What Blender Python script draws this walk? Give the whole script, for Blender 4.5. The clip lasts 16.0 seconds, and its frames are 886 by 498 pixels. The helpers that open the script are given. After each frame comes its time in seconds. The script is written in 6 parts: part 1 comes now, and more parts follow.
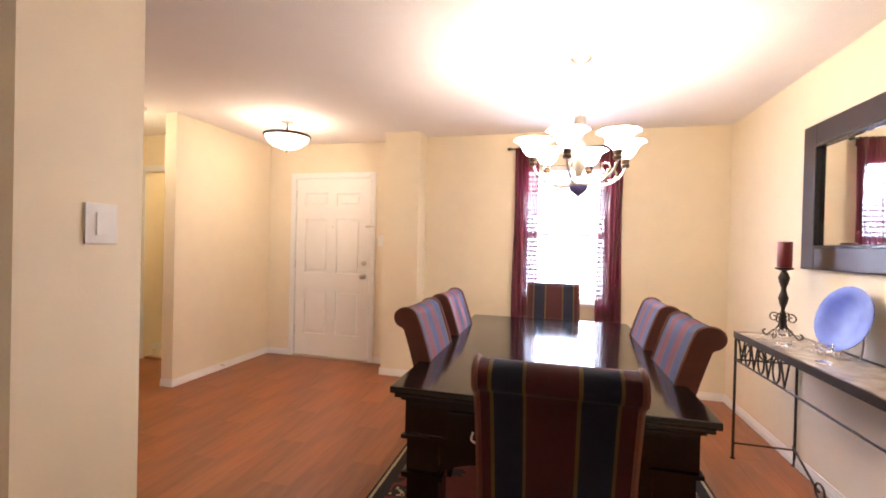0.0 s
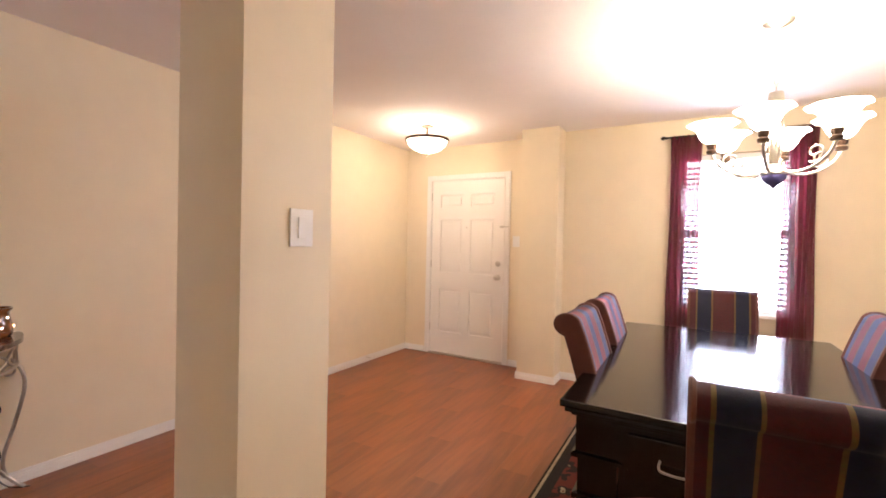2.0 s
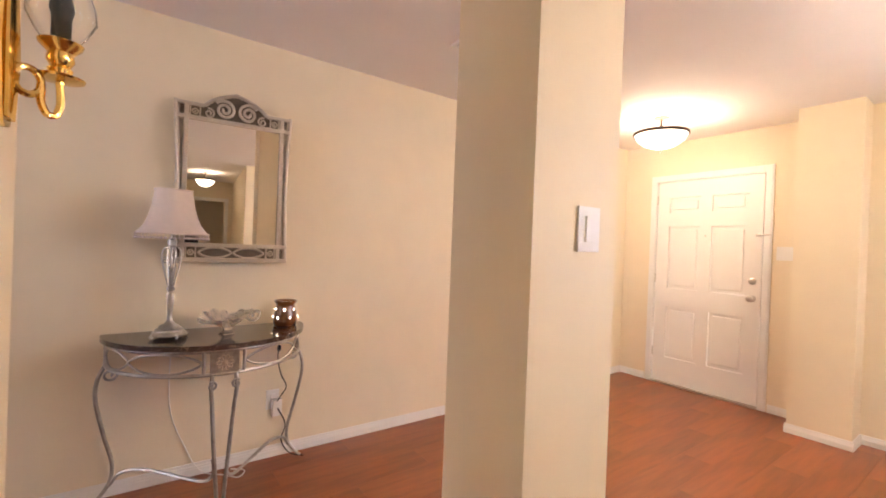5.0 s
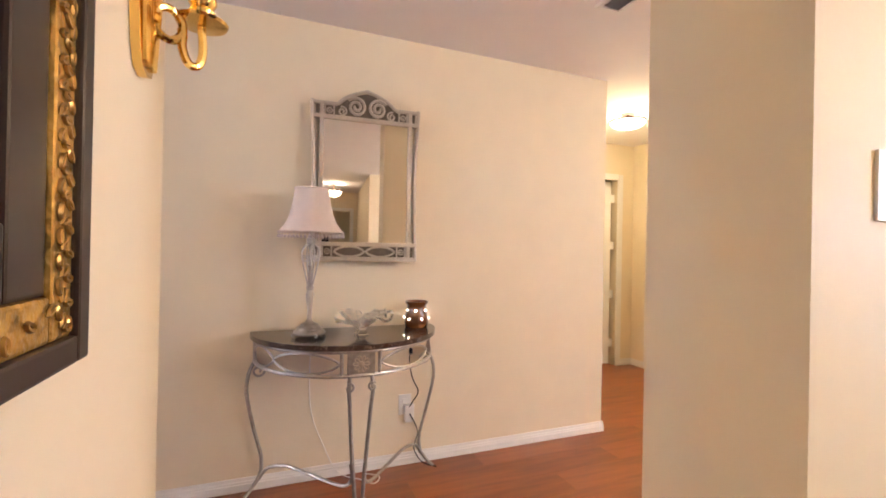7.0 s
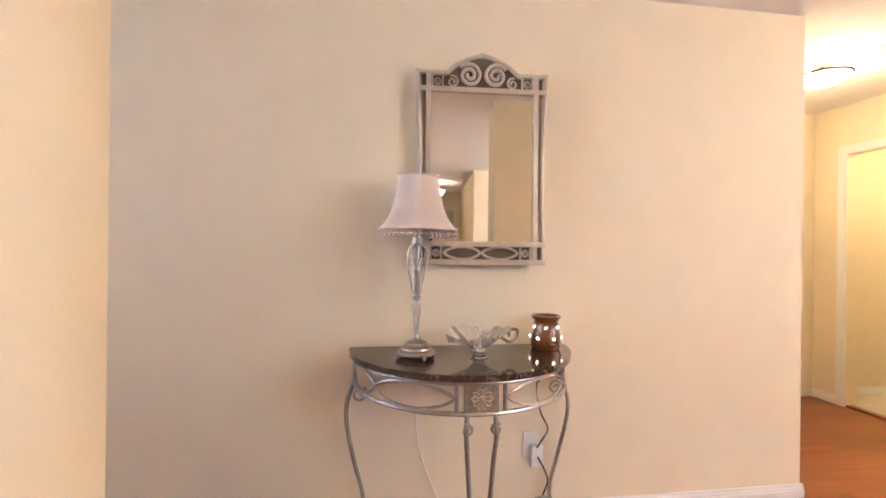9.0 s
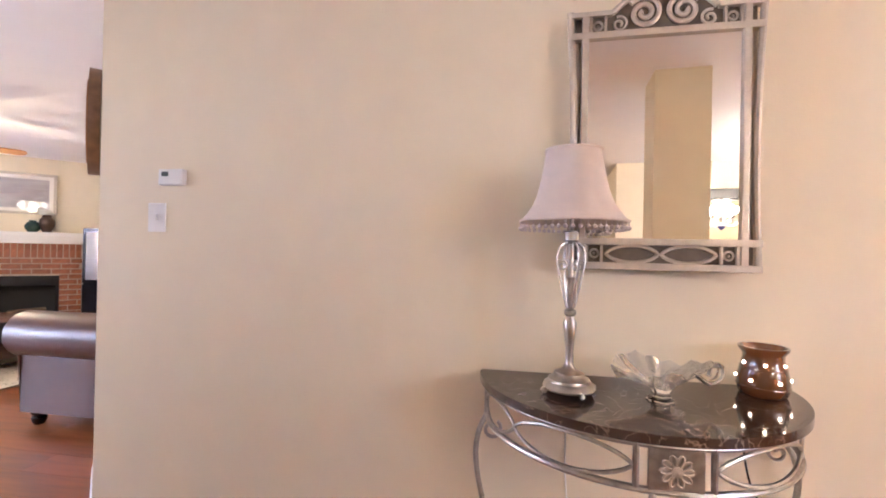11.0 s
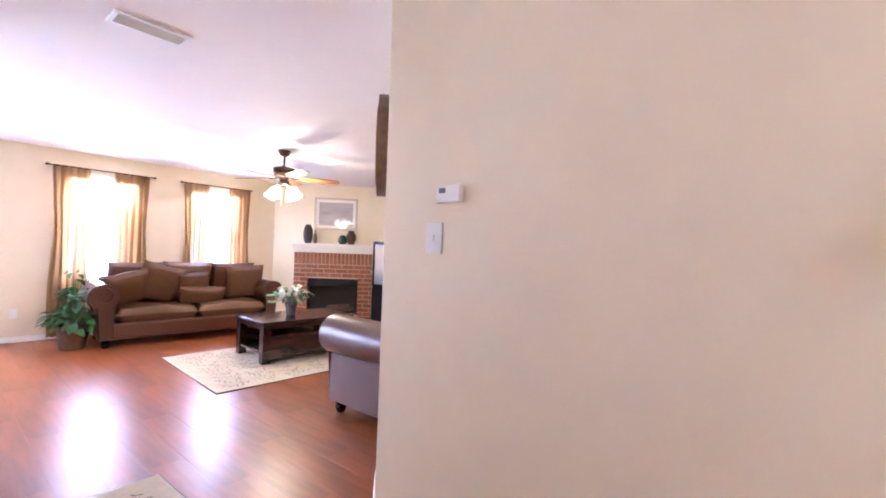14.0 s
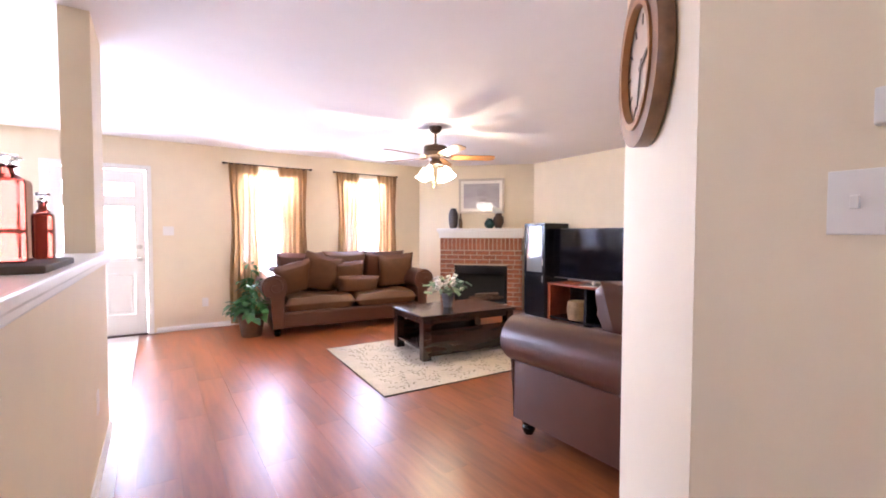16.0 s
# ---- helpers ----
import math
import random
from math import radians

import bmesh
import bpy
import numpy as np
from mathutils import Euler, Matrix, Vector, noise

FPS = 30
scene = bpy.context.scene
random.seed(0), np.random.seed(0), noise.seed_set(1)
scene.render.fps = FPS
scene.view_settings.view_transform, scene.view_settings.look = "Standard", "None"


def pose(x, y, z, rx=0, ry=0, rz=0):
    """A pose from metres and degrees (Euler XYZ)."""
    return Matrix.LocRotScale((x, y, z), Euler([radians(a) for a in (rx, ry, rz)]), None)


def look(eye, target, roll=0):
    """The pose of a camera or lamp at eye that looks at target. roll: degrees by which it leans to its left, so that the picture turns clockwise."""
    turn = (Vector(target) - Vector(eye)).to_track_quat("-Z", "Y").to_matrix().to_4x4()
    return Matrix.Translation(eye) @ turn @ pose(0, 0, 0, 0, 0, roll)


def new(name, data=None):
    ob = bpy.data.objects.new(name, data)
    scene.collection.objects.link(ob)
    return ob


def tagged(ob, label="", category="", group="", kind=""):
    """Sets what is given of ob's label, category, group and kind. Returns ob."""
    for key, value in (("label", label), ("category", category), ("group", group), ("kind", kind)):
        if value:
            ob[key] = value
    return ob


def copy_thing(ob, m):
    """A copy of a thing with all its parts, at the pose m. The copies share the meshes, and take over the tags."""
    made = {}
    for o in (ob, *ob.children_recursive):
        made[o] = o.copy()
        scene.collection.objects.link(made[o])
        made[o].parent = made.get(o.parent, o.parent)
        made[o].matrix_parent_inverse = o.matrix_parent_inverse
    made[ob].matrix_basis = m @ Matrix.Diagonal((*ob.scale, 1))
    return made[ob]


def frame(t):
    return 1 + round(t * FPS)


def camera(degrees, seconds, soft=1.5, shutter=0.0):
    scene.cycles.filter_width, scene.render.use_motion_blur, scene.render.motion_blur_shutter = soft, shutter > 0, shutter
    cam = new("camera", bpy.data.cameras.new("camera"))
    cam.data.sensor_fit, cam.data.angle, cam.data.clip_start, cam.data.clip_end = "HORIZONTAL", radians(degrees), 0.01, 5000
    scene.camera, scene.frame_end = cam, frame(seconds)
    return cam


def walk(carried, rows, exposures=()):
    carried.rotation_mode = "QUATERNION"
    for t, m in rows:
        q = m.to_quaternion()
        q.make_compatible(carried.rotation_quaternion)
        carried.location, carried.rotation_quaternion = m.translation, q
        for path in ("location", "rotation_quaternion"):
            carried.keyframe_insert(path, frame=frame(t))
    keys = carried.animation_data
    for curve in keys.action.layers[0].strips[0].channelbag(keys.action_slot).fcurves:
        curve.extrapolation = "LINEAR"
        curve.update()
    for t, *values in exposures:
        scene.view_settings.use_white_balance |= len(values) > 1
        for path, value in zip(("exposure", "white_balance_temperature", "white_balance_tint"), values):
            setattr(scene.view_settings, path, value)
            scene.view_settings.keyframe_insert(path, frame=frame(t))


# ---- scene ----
cam = camera(91.9, 16.0, soft=1.8)
PATH = [
    (0, (0.593, 0.221, 1.319), (0.095, 2.158, 1.302), 1.4),
    (0.5, (0.537, 0.231, 1.319), (-0.083, 2.132, 1.296), 1.4),
    (1, (0.481, 0.235, 1.323), (-0.262, 2.091, 1.291), 1.6),
    (1.5, (0.432, 0.23, 1.325), (-0.434, 2.032, 1.291), 1.4),
    (2, (0.382, 0.232, 1.321), (-0.616, 1.965, 1.291), 1.3),
    (2.5, (0.294, 0.255, 1.317), (-0.823, 1.914, 1.293), 1.3),
    (3, (0.233, 0.254, 1.309), (-1.003, 1.826, 1.296), 1.3),
    (3.5, (0.174, 0.246, 1.311), (-1.17, 1.727, 1.304), 1.4),
    (4, (0.104, 0.244, 1.305), (-1.342, 1.626, 1.301), 1.7),
    (4.5, (0.046, 0.232, 1.303), (-1.487, 1.517, 1.297), 2.0),
    (5, (0.006, 0.221, 1.297), (-1.615, 1.392, 1.288), 2.2),
    (5.2, (-0.016, 0.224, 1.296), (-1.669, 1.349, 1.282), 2.3),
    (7.5, (-0.374, 0.217, 1.229), (-2.278, 0.831, 1.234), 0.8),
    (8, (-0.489, 0.226, 1.241), (-2.424, 0.73, 1.234), 0.7),
    (8.5, (-0.628, 0.238, 1.244), (-2.587, 0.64, 1.236), 0.6),
    (8.7, (-0.676, 0.24, 1.242), (-2.644, 0.598, 1.236), 0.6),
    (10.8, (-1.156, 0.202, 1.214), (-3.138, -0.067, 1.23), 1.4),
    (11, (-1.139, 0.19, 1.218), (-3.116, -0.113, 1.226), 1.2),
    (11.5, (-1.201, 0.162, 1.27), (-3.144, -0.309, 1.232), 0.8),
    (12, (-1.263, 0.12, 1.275), (-3.163, -0.504, 1.264), 1.2),
    (12.5, (-1.32, 0.063, 1.281), (-3.16, -0.723, 1.297), 1.7),
    (13, (-1.382, 0.01, 1.285), (-3.131, -0.96, 1.307), 1.9),
    (13.5, (-1.42, -0.049, 1.276), (-3.069, -1.181, 1.301), 2.0),
    (14, (-1.46, -0.166, 1.274), (-3.002, -1.44, 1.292), 2.0),
    (14.5, (-1.484, -0.319, 1.267), (-2.918, -1.713, 1.265), 1.8),
    (15, (-1.53, -0.497, 1.269), (-2.854, -1.996, 1.242), 1.2),
    (15.5, (-1.574, -0.723, 1.268), (-2.79, -2.31, 1.216), 0.7),
    (16, (-1.629, -0.976, 1.27), (-2.743, -2.636, 1.199), 0.1),
]
walk(cam, [(t, look(eye, target, roll)) for t, eye, target, roll in PATH],
     [(0, -0.16, 6350, 15), (2.5, -0.02, 6450, 15), (5, 0.28, 6500, 14), (8.5, 0.66, 6050, 10), (11, 0.74, 5800, 14), (12.5, 0.78, 5600, 18), (13.5, 0.81, 5500, 19), (15, 0.80, 5650, 16), (16, 0.58, 5900, 16)])

# ---- light ----
world = bpy.data.worlds.new("sky")
scene.world = world
world.use_nodes = True
wn, wl = world.node_tree.nodes, world.node_tree.links
sky = wn.new("ShaderNodeTexSky")
sky.sky_type, sky.sun_disc = "NISHITA", False
sky.sun_elevation, sky.sun_rotation = radians(50), radians(120)
wl.new(sky.outputs["Color"], wn["Background"].inputs["Color"])
wn["Background"].inputs["Strength"].default_value = 0.12


def lamp(name, kind, m, watts, colour, size=0.1, size_y=None):
    data = bpy.data.lights.new(name, kind)
    data.energy, data.color = watts, colour
    if kind == "AREA":
        data.shape, data.size, data.size_y = "RECTANGLE", size, size_y or size
    elif kind == "SUN":
        data.angle = size
    else:
        data.shadow_soft_size = size
    ob = new(name, data)
    ob.matrix_world = m
    return ob


WARM, DAY = (1.0, 0.81, 0.60), (0.64, 0.71, 1.0)
lamp("sun", "SUN", pose(0, 0, 10, 40, 0, 60), 3.0, (1.0, 0.95, 0.88), radians(0.5))
# daylight through the openings
lamp("daylight_dining", "AREA", pose(0.70, 4.66, 1.45, -72, 0, 0), 108, DAY, 0.80, 1.3)
lamp("daylight_living_a", "AREA", pose(-3.0, -7.66, 1.45, 68, 0, 0), 160, DAY, 0.72, 1.36)
lamp("daylight_living_b", "AREA", pose(-4.45, -7.66, 1.45, 68, 0, 0), 160, DAY, 0.72, 1.36)
lamp("daylight_kitchen", "AREA", pose(0.25, -7.66, 1.35, 72, 0, 0), 140, DAY, 1.3, 1.8)
lamp("daylight_door", "AREA", pose(-1.08, -7.66, 1.5, 68, 0, 0), 76, DAY, 0.5, 0.8)


# ---- materials ----
def material(name, colour, rough=0.5, metal=0.0, grain=0.0, scale=20.0, bump=0.0, bump_scale=200.0, spec=0.5, coat=0.0, stretch=(1, 1, 1), second=None, piece=0.0):
    """A surface with colour drift at two scales, uneven gloss and fine relief."""
    mat = bpy.data.materials.new(name)
    mat.use_nodes = True
    n, l = mat.node_tree.nodes, mat.node_tree.links
    p = n["Principled BSDF"]
    p.inputs["Roughness"].default_value, p.inputs["Metallic"].default_value = rough, metal
    p.inputs["Specular IOR Level"].default_value, p.inputs["Coat Weight"].default_value = spec, coat
    p.inputs["Coat Roughness"].default_value = 0.08
    p.inputs["Base Color"].default_value = (*colour, 1)
    tc, mp = n.new("ShaderNodeTexCoord"), n.new("ShaderNodeMapping")
    mp.inputs["Scale"].default_value = stretch
    l.new(tc.outputs["Object"], mp.inputs["Vector"])
    if grain > 0:
        big, fine, add = n.new("ShaderNodeTexNoise"), n.new("ShaderNodeTexNoise"), n.new("ShaderNodeMath")
        big.inputs["Scale"].default_value, fine.inputs["Scale"].default_value = scale * 0.15, scale
        big.inputs["Detail"].default_value, fine.inputs["Detail"].default_value = 3, 6
        add.operation = "ADD"
        for k in (big, fine):
            l.new(mp.outputs["Vector"], k.inputs["Vector"])
        l.new(big.outputs["Fac"], add.inputs[0])
        l.new(fine.outputs["Fac"], add.inputs[1])
        ramp = n.new("ShaderNodeValToRGB")
        ramp.color_ramp.elements[0].position, ramp.color_ramp.elements[1].position = 0.35, 0.75
        lo = second or tuple(c * (1 - grain) for c in colour)
        hi = colour if second else tuple(min(1, c * (1 + grain * 0.6)) for c in colour)
        ramp.color_ramp.elements[0].color, ramp.color_ramp.elements[1].color = (*lo, 1), (*hi, 1)
        half = n.new("ShaderNodeMath")
        half.operation, half.inputs[1].default_value = "MULTIPLY", 0.5
        l.new(add.outputs[0], half.inputs[0])
        l.new(half.outputs[0], ramp.inputs["Fac"])
        out = ramp.outputs["Color"]
        if piece > 0:
            info, hsv, mr = n.new("ShaderNodeObjectInfo"), n.new("ShaderNodeHueSaturation"), n.new("ShaderNodeMapRange")
            geo, sm = n.new("ShaderNodeNewGeometry"), n.new("ShaderNodeMath")
            sm.operation = "ADD"
            l.new(info.outputs["Random"], sm.inputs[0])
            l.new(geo.outputs["Random Per Island"], sm.inputs[1])
            mr.inputs["From Max"].default_value = 2.0
            mr.inputs["To Min"].default_value, mr.inputs["To Max"].default_value = 1 - piece, 1 + piece
            l.new(sm.outputs[0], mr.inputs["Value"])
            l.new(mr.outputs["Result"], hsv.inputs["Value"])
            l.new(out, hsv.inputs["Color"])
            out = hsv.outputs["Color"]
        l.new(out, p.inputs["Base Color"])
        rr = n.new("ShaderNodeMapRange")
        rr.inputs["To Min"].default_value, rr.inputs["To Max"].default_value = max(0.02, rough * 0.85), min(1, rough * 1.15)
        l.new(fine.outputs["Fac"], rr.inputs["Value"])
        l.new(rr.outputs["Result"], p.inputs["Roughness"])
    if bump > 0:
        b, t = n.new("ShaderNodeBump"), n.new("ShaderNodeTexNoise")
        t.inputs["Scale"].default_value, t.inputs["Detail"].default_value = bump_scale, 2
        b.inputs["Strength"].default_value, b.inputs["Distance"].default_value = bump, 0.004
        l.new(mp.outputs["Vector"], t.inputs["Vector"])
        l.new(t.outputs["Fac"], b.inputs["Height"])
        l.new(b.outputs["Normal"], p.inputs["Normal"])
    return mat


def glowing(name, colour, strength):
    mat = material(name, (0.8, 0.8, 0.8), 0.4)
    p = mat.node_tree.nodes["Principled BSDF"]
    p.inputs["Emission Color"].default_value, p.inputs["Emission Strength"].default_value = (*colour, 1), strength
    return mat


def glassy(name, colour, rough=0.02, ior=1.45):
    mat = material(name, colour, rough)
    p = mat.node_tree.nodes["Principled BSDF"]
    p.inputs["Transmission Weight"].default_value, p.inputs["IOR"].default_value = 1.0, ior
    return mat


M_WALL = material("cream_wall_paint", (0.80, 0.685, 0.495), 0.62, grain=0.05, scale=6, bump=0.10, bump_scale=110)
M_CEIL = material("ceiling_paint", (0.85, 0.79, 0.76), 0.8, grain=0.03, scale=5, bump=0.35, bump_scale=120)
M_TRIM = material("white_trim_paint", (0.82, 0.79, 0.74), 0.35, grain=0.03, scale=8)
M_DOOR = material("white_door_paint", (0.84, 0.80, 0.74), 0.42, grain=0.03, scale=6, bump=0.05, bump_scale=60)
M_FLOOR = material("laminate_floor", (0.29, 0.084, 0.025), 0.328, grain=0.5, scale=20, stretch=(1.0, 0.12, 1.0), piece=0.09, spec=0.55)
M_TILE = material("beige_tile", (0.62, 0.55, 0.45), 0.34, grain=0.1, scale=10)


# ---- building helpers ----
def box(bm, x0, x1, y0, y1, z0, z1, bevel=0.0):
    vs = bmesh.ops.create_cube(bm, size=1.0, matrix=Matrix.Translation(((x0 + x1) / 2, (y0 + y1) / 2, (z0 + z1) / 2)) @ Matrix.Diagonal((abs(x1 - x0), abs(y1 - y0), abs(z1 - z0), 1)))["verts"]
    if bevel > 0:
        es = {e for v in vs for e in v.link_edges}
        bmesh.ops.bevel(bm, geom=list(es), offset=bevel, segments=2, profile=0.6, affect="EDGES")
    return bm


def mesh_of(bm, name, smooth=False):
    me = bpy.data.meshes.new(name)
    bmesh.ops.recalc_face_normals(bm, faces=bm.faces)
    if smooth:
        for f in bm.faces:
            f.smooth = True
    bm.to_mesh(me)
    bm.free()
    if smooth:
        me.set_sharp_from_angle(angle=radians(40))
    return me


def part(name, bm, mat, parent=None, label="", smooth=False):
    """Links a bmesh as one mesh object under a thing or a part."""
    me = mesh_of(bm, name, smooth)
    me.materials.append(mat)
    ob = new(name, me)
    if parent:
        ob.parent = parent
    if label:
        ob["label"] = label
    return ob


def thing(name, label, category, m=None, group="", kind=""):
    ob = new(name)
    ob.empty_display_size = 0.1
    if m is not None:
        ob.matrix_world = m
    return tagged(ob, label, category, group, kind)


def structure(name, bm, mat, label, category, smooth=False):
    return tagged(part(name, bm, mat, smooth=smooth), label, category, kind="structure")


# ---- structure ----
H, T = 2.44, 0.12


def wall(name, boxes, label, mat=None):
    bm = bmesh.new()
    for b in boxes:
        box(bm, *b)
    return structure(name, bm, mat or M_WALL, label, "wall")


def wall_between(name, a, b, label):
    """An upright wall from a to b; its thickness lies to the left of that way."""
    (ax, ay), (bx, by) = a, b
    d = Vector((bx - ax, by - ay, 0)).normalized()
    n = Vector((-d.y, d.x, 0)) * T
    bm = bmesh.new()
    lo = [bm.verts.new(v) for v in ((ax, ay, 0), (bx, by, 0), (bx + n.x, by + n.y, 0), (ax + n.x, ay + n.y, 0))]
    hi = [bm.verts.new(v.co + Vector((0, 0, H))) for v in lo]
    bm.faces.new(lo), bm.faces.new(hi)
    for i in range(4):
        bm.faces.new((lo[i], lo[(i + 1) % 4], hi[(i + 1) % 4], hi[i]))
    return structure(name, bm, M_WALL, label, "wall")


E_X, F_Y, D_Y, C_X, P_Y, P_X = 2.09, 4.50, 4.62, -2.66, 0.041, -1.10   # east wall, dining front, door wall, console wall, picture wall and its end
S_Y, W_X, N_Y = -7.50, -6.90, -1.945   # living room: south, west, north
wall("wall_dining_front", [(-1.07, 0.30, F_Y, F_Y + 0.15, 0, H), (1.10, E_X + T, F_Y, F_Y + 0.15, 0, H), (0.30, 1.10, F_Y, F_Y + 0.15, 0, 0.80), (0.30, 1.10, F_Y, F_Y + 0.15, 2.12, H)], "cream painted front wall of the dining room")
wall("wall_pilaster", [(-1.07, -0.705, 4.26, F_Y - 0.002, 0, H)], "cream painted wall projection beside the front door")
wall("wall_front_door", [(C_X - T, -2.32, D_Y, D_Y + 0.15, 0, H), (-1.36, -1.068, D_Y, D_Y + 0.15, 0, H), (-2.32, -1.36, D_Y, D_Y + 0.15, 2.06, H)], "cream painted entry wall round the front door")
wall("wall_dining_east", [(E_X, E_X + T, 1.15, F_Y - 0.002, 0, H)], "cream painted side wall of the dining room")
wall("wall_corridor", [(E_X + T + 0.002, 4.6, 1.15, 1.15 + T, 0, H), (4.6, 4.6 + T, -0.06, 0.20, 0, H), (4.6, 4.6 + T, 1.0, 1.27, 0, H), (4.6, 4.6 + T, 0.20, 1.0, 2.06, H), (6.2, 6.3, -0.6, 1.8, 0, H), (4.72, 6.2, -0.7, -0.6, 0, H), (4.72, 6.2, 1.8, 1.9, 0, H)], "cream painted corridor walls with a doorway")
wall("wall_picture", [(P_X, 4.6, P_Y - T, P_Y, 0, H)], "cream painted wall with a framed picture")
wall("wall_kitchen_side", [(P_X, P_X + T, -1.0, P_Y - T - 0.002, 0, H)], "cream painted end of the kitchen wall")
wall("wall_entry_west", [(C_X - T, C_X, 3.31, D_Y - 0.002, 0, H)], "cream painted side wall of the entry")
wall("wall_console", [(C_X - T, C_X, -1.470, 2.35, 0, H)], "cream painted wall behind the console table")
wall_between("wall_clock", (-3.105, -1.945), (C_X, -1.472), "cream painted slanting wall with a clock")
wall("wall_living_north", [(W_X, -3.107, N_Y, N_Y + T, 0, H)], "cream painted living room wall")
wall("wall_living_west", [(W_X - T, W_X, S_Y, N_Y + T, 0, H)], "cream painted living room side wall behind the television")
wall_between("wall_fireplace", (-5.50, S_Y + 0.002), (W_X + 0.002, -6.10), "cream painted slanting wall above the fireplace")
WINS = ((-3.32, -2.62), (-4.90, -4.15))
wall("wall_living_south", [(W_X - T, -4.90, S_Y - 0.15, S_Y, 0, H), (-4.15, -3.32, S_Y - 0.15, S_Y, 0, H), (-2.62, -1.55, S_Y - 0.15, S_Y, 0, H), (-0.61, -0.40, S_Y - 0.15, S_Y, 0, H), (0.90, E_X + T, S_Y - 0.15, S_Y, 0, H)]
     + [(a, b, S_Y - 0.15, S_Y, 0, 0.77) for a, b in WINS] + [(a, b, S_Y - 0.15, S_Y, 2.13, H) for a, b in WINS]
     + [(-1.55, -0.61, S_Y - 0.15, S_Y, 2.06, H), (-0.40, 0.90, S_Y - 0.15, S_Y, 0, 0.45), (-0.40, 0.90, S_Y - 0.15, S_Y, 2.13, H)], "cream painted rear wall with two windows and a door")
wall("wall_kitchen_east", [(E_X, E_X + T, S_Y, P_Y - T, 0, H)], "cream painted kitchen wall")
wall("wall_column", [(-0.987, -0.678, 0.968, 1.304, 0, H)], "square cream painted column with a light switch")
wall("wall_half", [(-1.362, -1.232, -4.44, -1.0, 0, 1.09)], "cream painted half wall under a ledge")
wall("wall_half_post", [(-1.362, -1.232, -4.44, -3.93, 1.163, H)], "square cream painted post on the half wall")
# hall behind the console wall
# The y 2.2-2.3 piece and the last are unseen, added against stray daylight.
wall("wall_hall", [(-4.0, C_X - T - 0.002, 2.23, 2.35, 0, H), (-4.12, -4.0, 2.23, 2.94, 0, H), (-4.12, -4.0, 3.73, 3.95, 0, H), (-4.12, -4.0, 2.94, 3.73, 2.05, H),
     (-4.12, -3.74, 3.95, 4.07, 0, H), (-2.91, C_X - T - 0.002, 3.95, 4.07, 0, H), (-3.74, -2.91, 3.95, 4.07, 2.05, H), (-5.2, -2.54, 5.2, 5.3, 0, H), (-5.2, -5.1, 2.2, 5.198, 0, H), (-5.098, -4.122, 2.2, 2.3, 0, H),
     (-4.12, -3.97, 4.072, 5.198, 0, H), (C_X - T, C_X, 4.772, 5.198, 0, H)], "cream painted hallway walls with doorways and unseen closing pieces")
bm = bmesh.new()
box(bm, W_X - T, 6.3, S_Y - 0.15, D_Y + 0.9, H, H + 0.1)
structure("ceiling", bm, M_CEIL, "off-white textured flat ceiling", "ceiling")
bm = bmesh.new()
box(bm, W_X - T, 6.3, S_Y - 0.15, D_Y + 0.9, -0.12, -0.004)
structure("floor", bm, M_FLOOR, "glossy reddish-brown wood laminate floor", "floor")
bm = bmesh.new()
box(bm, -60, 60, -60, 60, -0.4, -0.3)
structure("ground", bm, material("outside_ground", (0.25, 0.24, 0.2), 0.9, grain=0.3), "pale ground outside the house", "ground")

# ---- shaping helpers ----
def lathe(bm, prof, at=(0, 0, 0), seg=24, m=None, flute=0, depth=0.0, caps=True):
    """A turned shape from (radius, height) pairs; flute: number of lobes on it."""
    m = m or Matrix.Translation(at)
    rings = []
    for r, z in prof:
        ring = []
        for i in range(seg):
            a = 2 * math.pi * i / seg
            q = r * (1 + depth * math.cos(flute * a)) if flute else r
            ring.append(bm.verts.new(m @ Vector((q * math.cos(a), q * math.sin(a), z))))
        rings.append(ring)
    for a, b in zip(rings, rings[1:]):
        for i in range(seg):
            bm.faces.new((a[i], a[(i + 1) % seg], b[(i + 1) % seg], b[i]))
    if caps and prof[0][0] > 1e-4:
        bm.faces.new(rings[0][::-1])
    if caps and prof[-1][0] > 1e-4:
        bm.faces.new(rings[-1])
    return bm


def tube(bm, pts, r, seg=8, closed=False, flat=1.0, taper=None):
    """A rod along points; flat squeezes it across its second axis."""
    pts = [Vector(p) for p in pts]
    n = len(pts)
    up, rings = None, []
    for i, p in enumerate(pts):
        a = pts[(i - 1) % n] if closed or i > 0 else p
        b = pts[(i + 1) % n] if closed or i < n - 1 else p
        d = (b - a).normalized()
        if up is None:
            up = d.orthogonal().normalized() if abs(d.x) > 0.9 or abs(d.z) > 0.9 or abs(d.y) > 0.9 else d.cross(Vector((0, 0, 1))).normalized()
        up = (up - d * up.dot(d)).normalized()
        side = d.cross(up)
        rr = r * (taper(i / max(1, n - 1)) if taper else 1)
        rings.append([bm.verts.new(p + up * (rr * math.cos(t)) + side * (rr * flat * math.sin(t))) for t in (2 * math.pi * k / seg for k in range(seg))])
    for i in range(n if closed else n - 1):
        a, b = rings[i], rings[(i + 1) % n]
        for k in range(seg):
            bm.faces.new((a[k], a[(k + 1) % seg], b[(k + 1) % seg], b[k]))
    if not closed:
        bm.faces.new(rings[0][::-1]), bm.faces.new(rings[-1])
    return bm


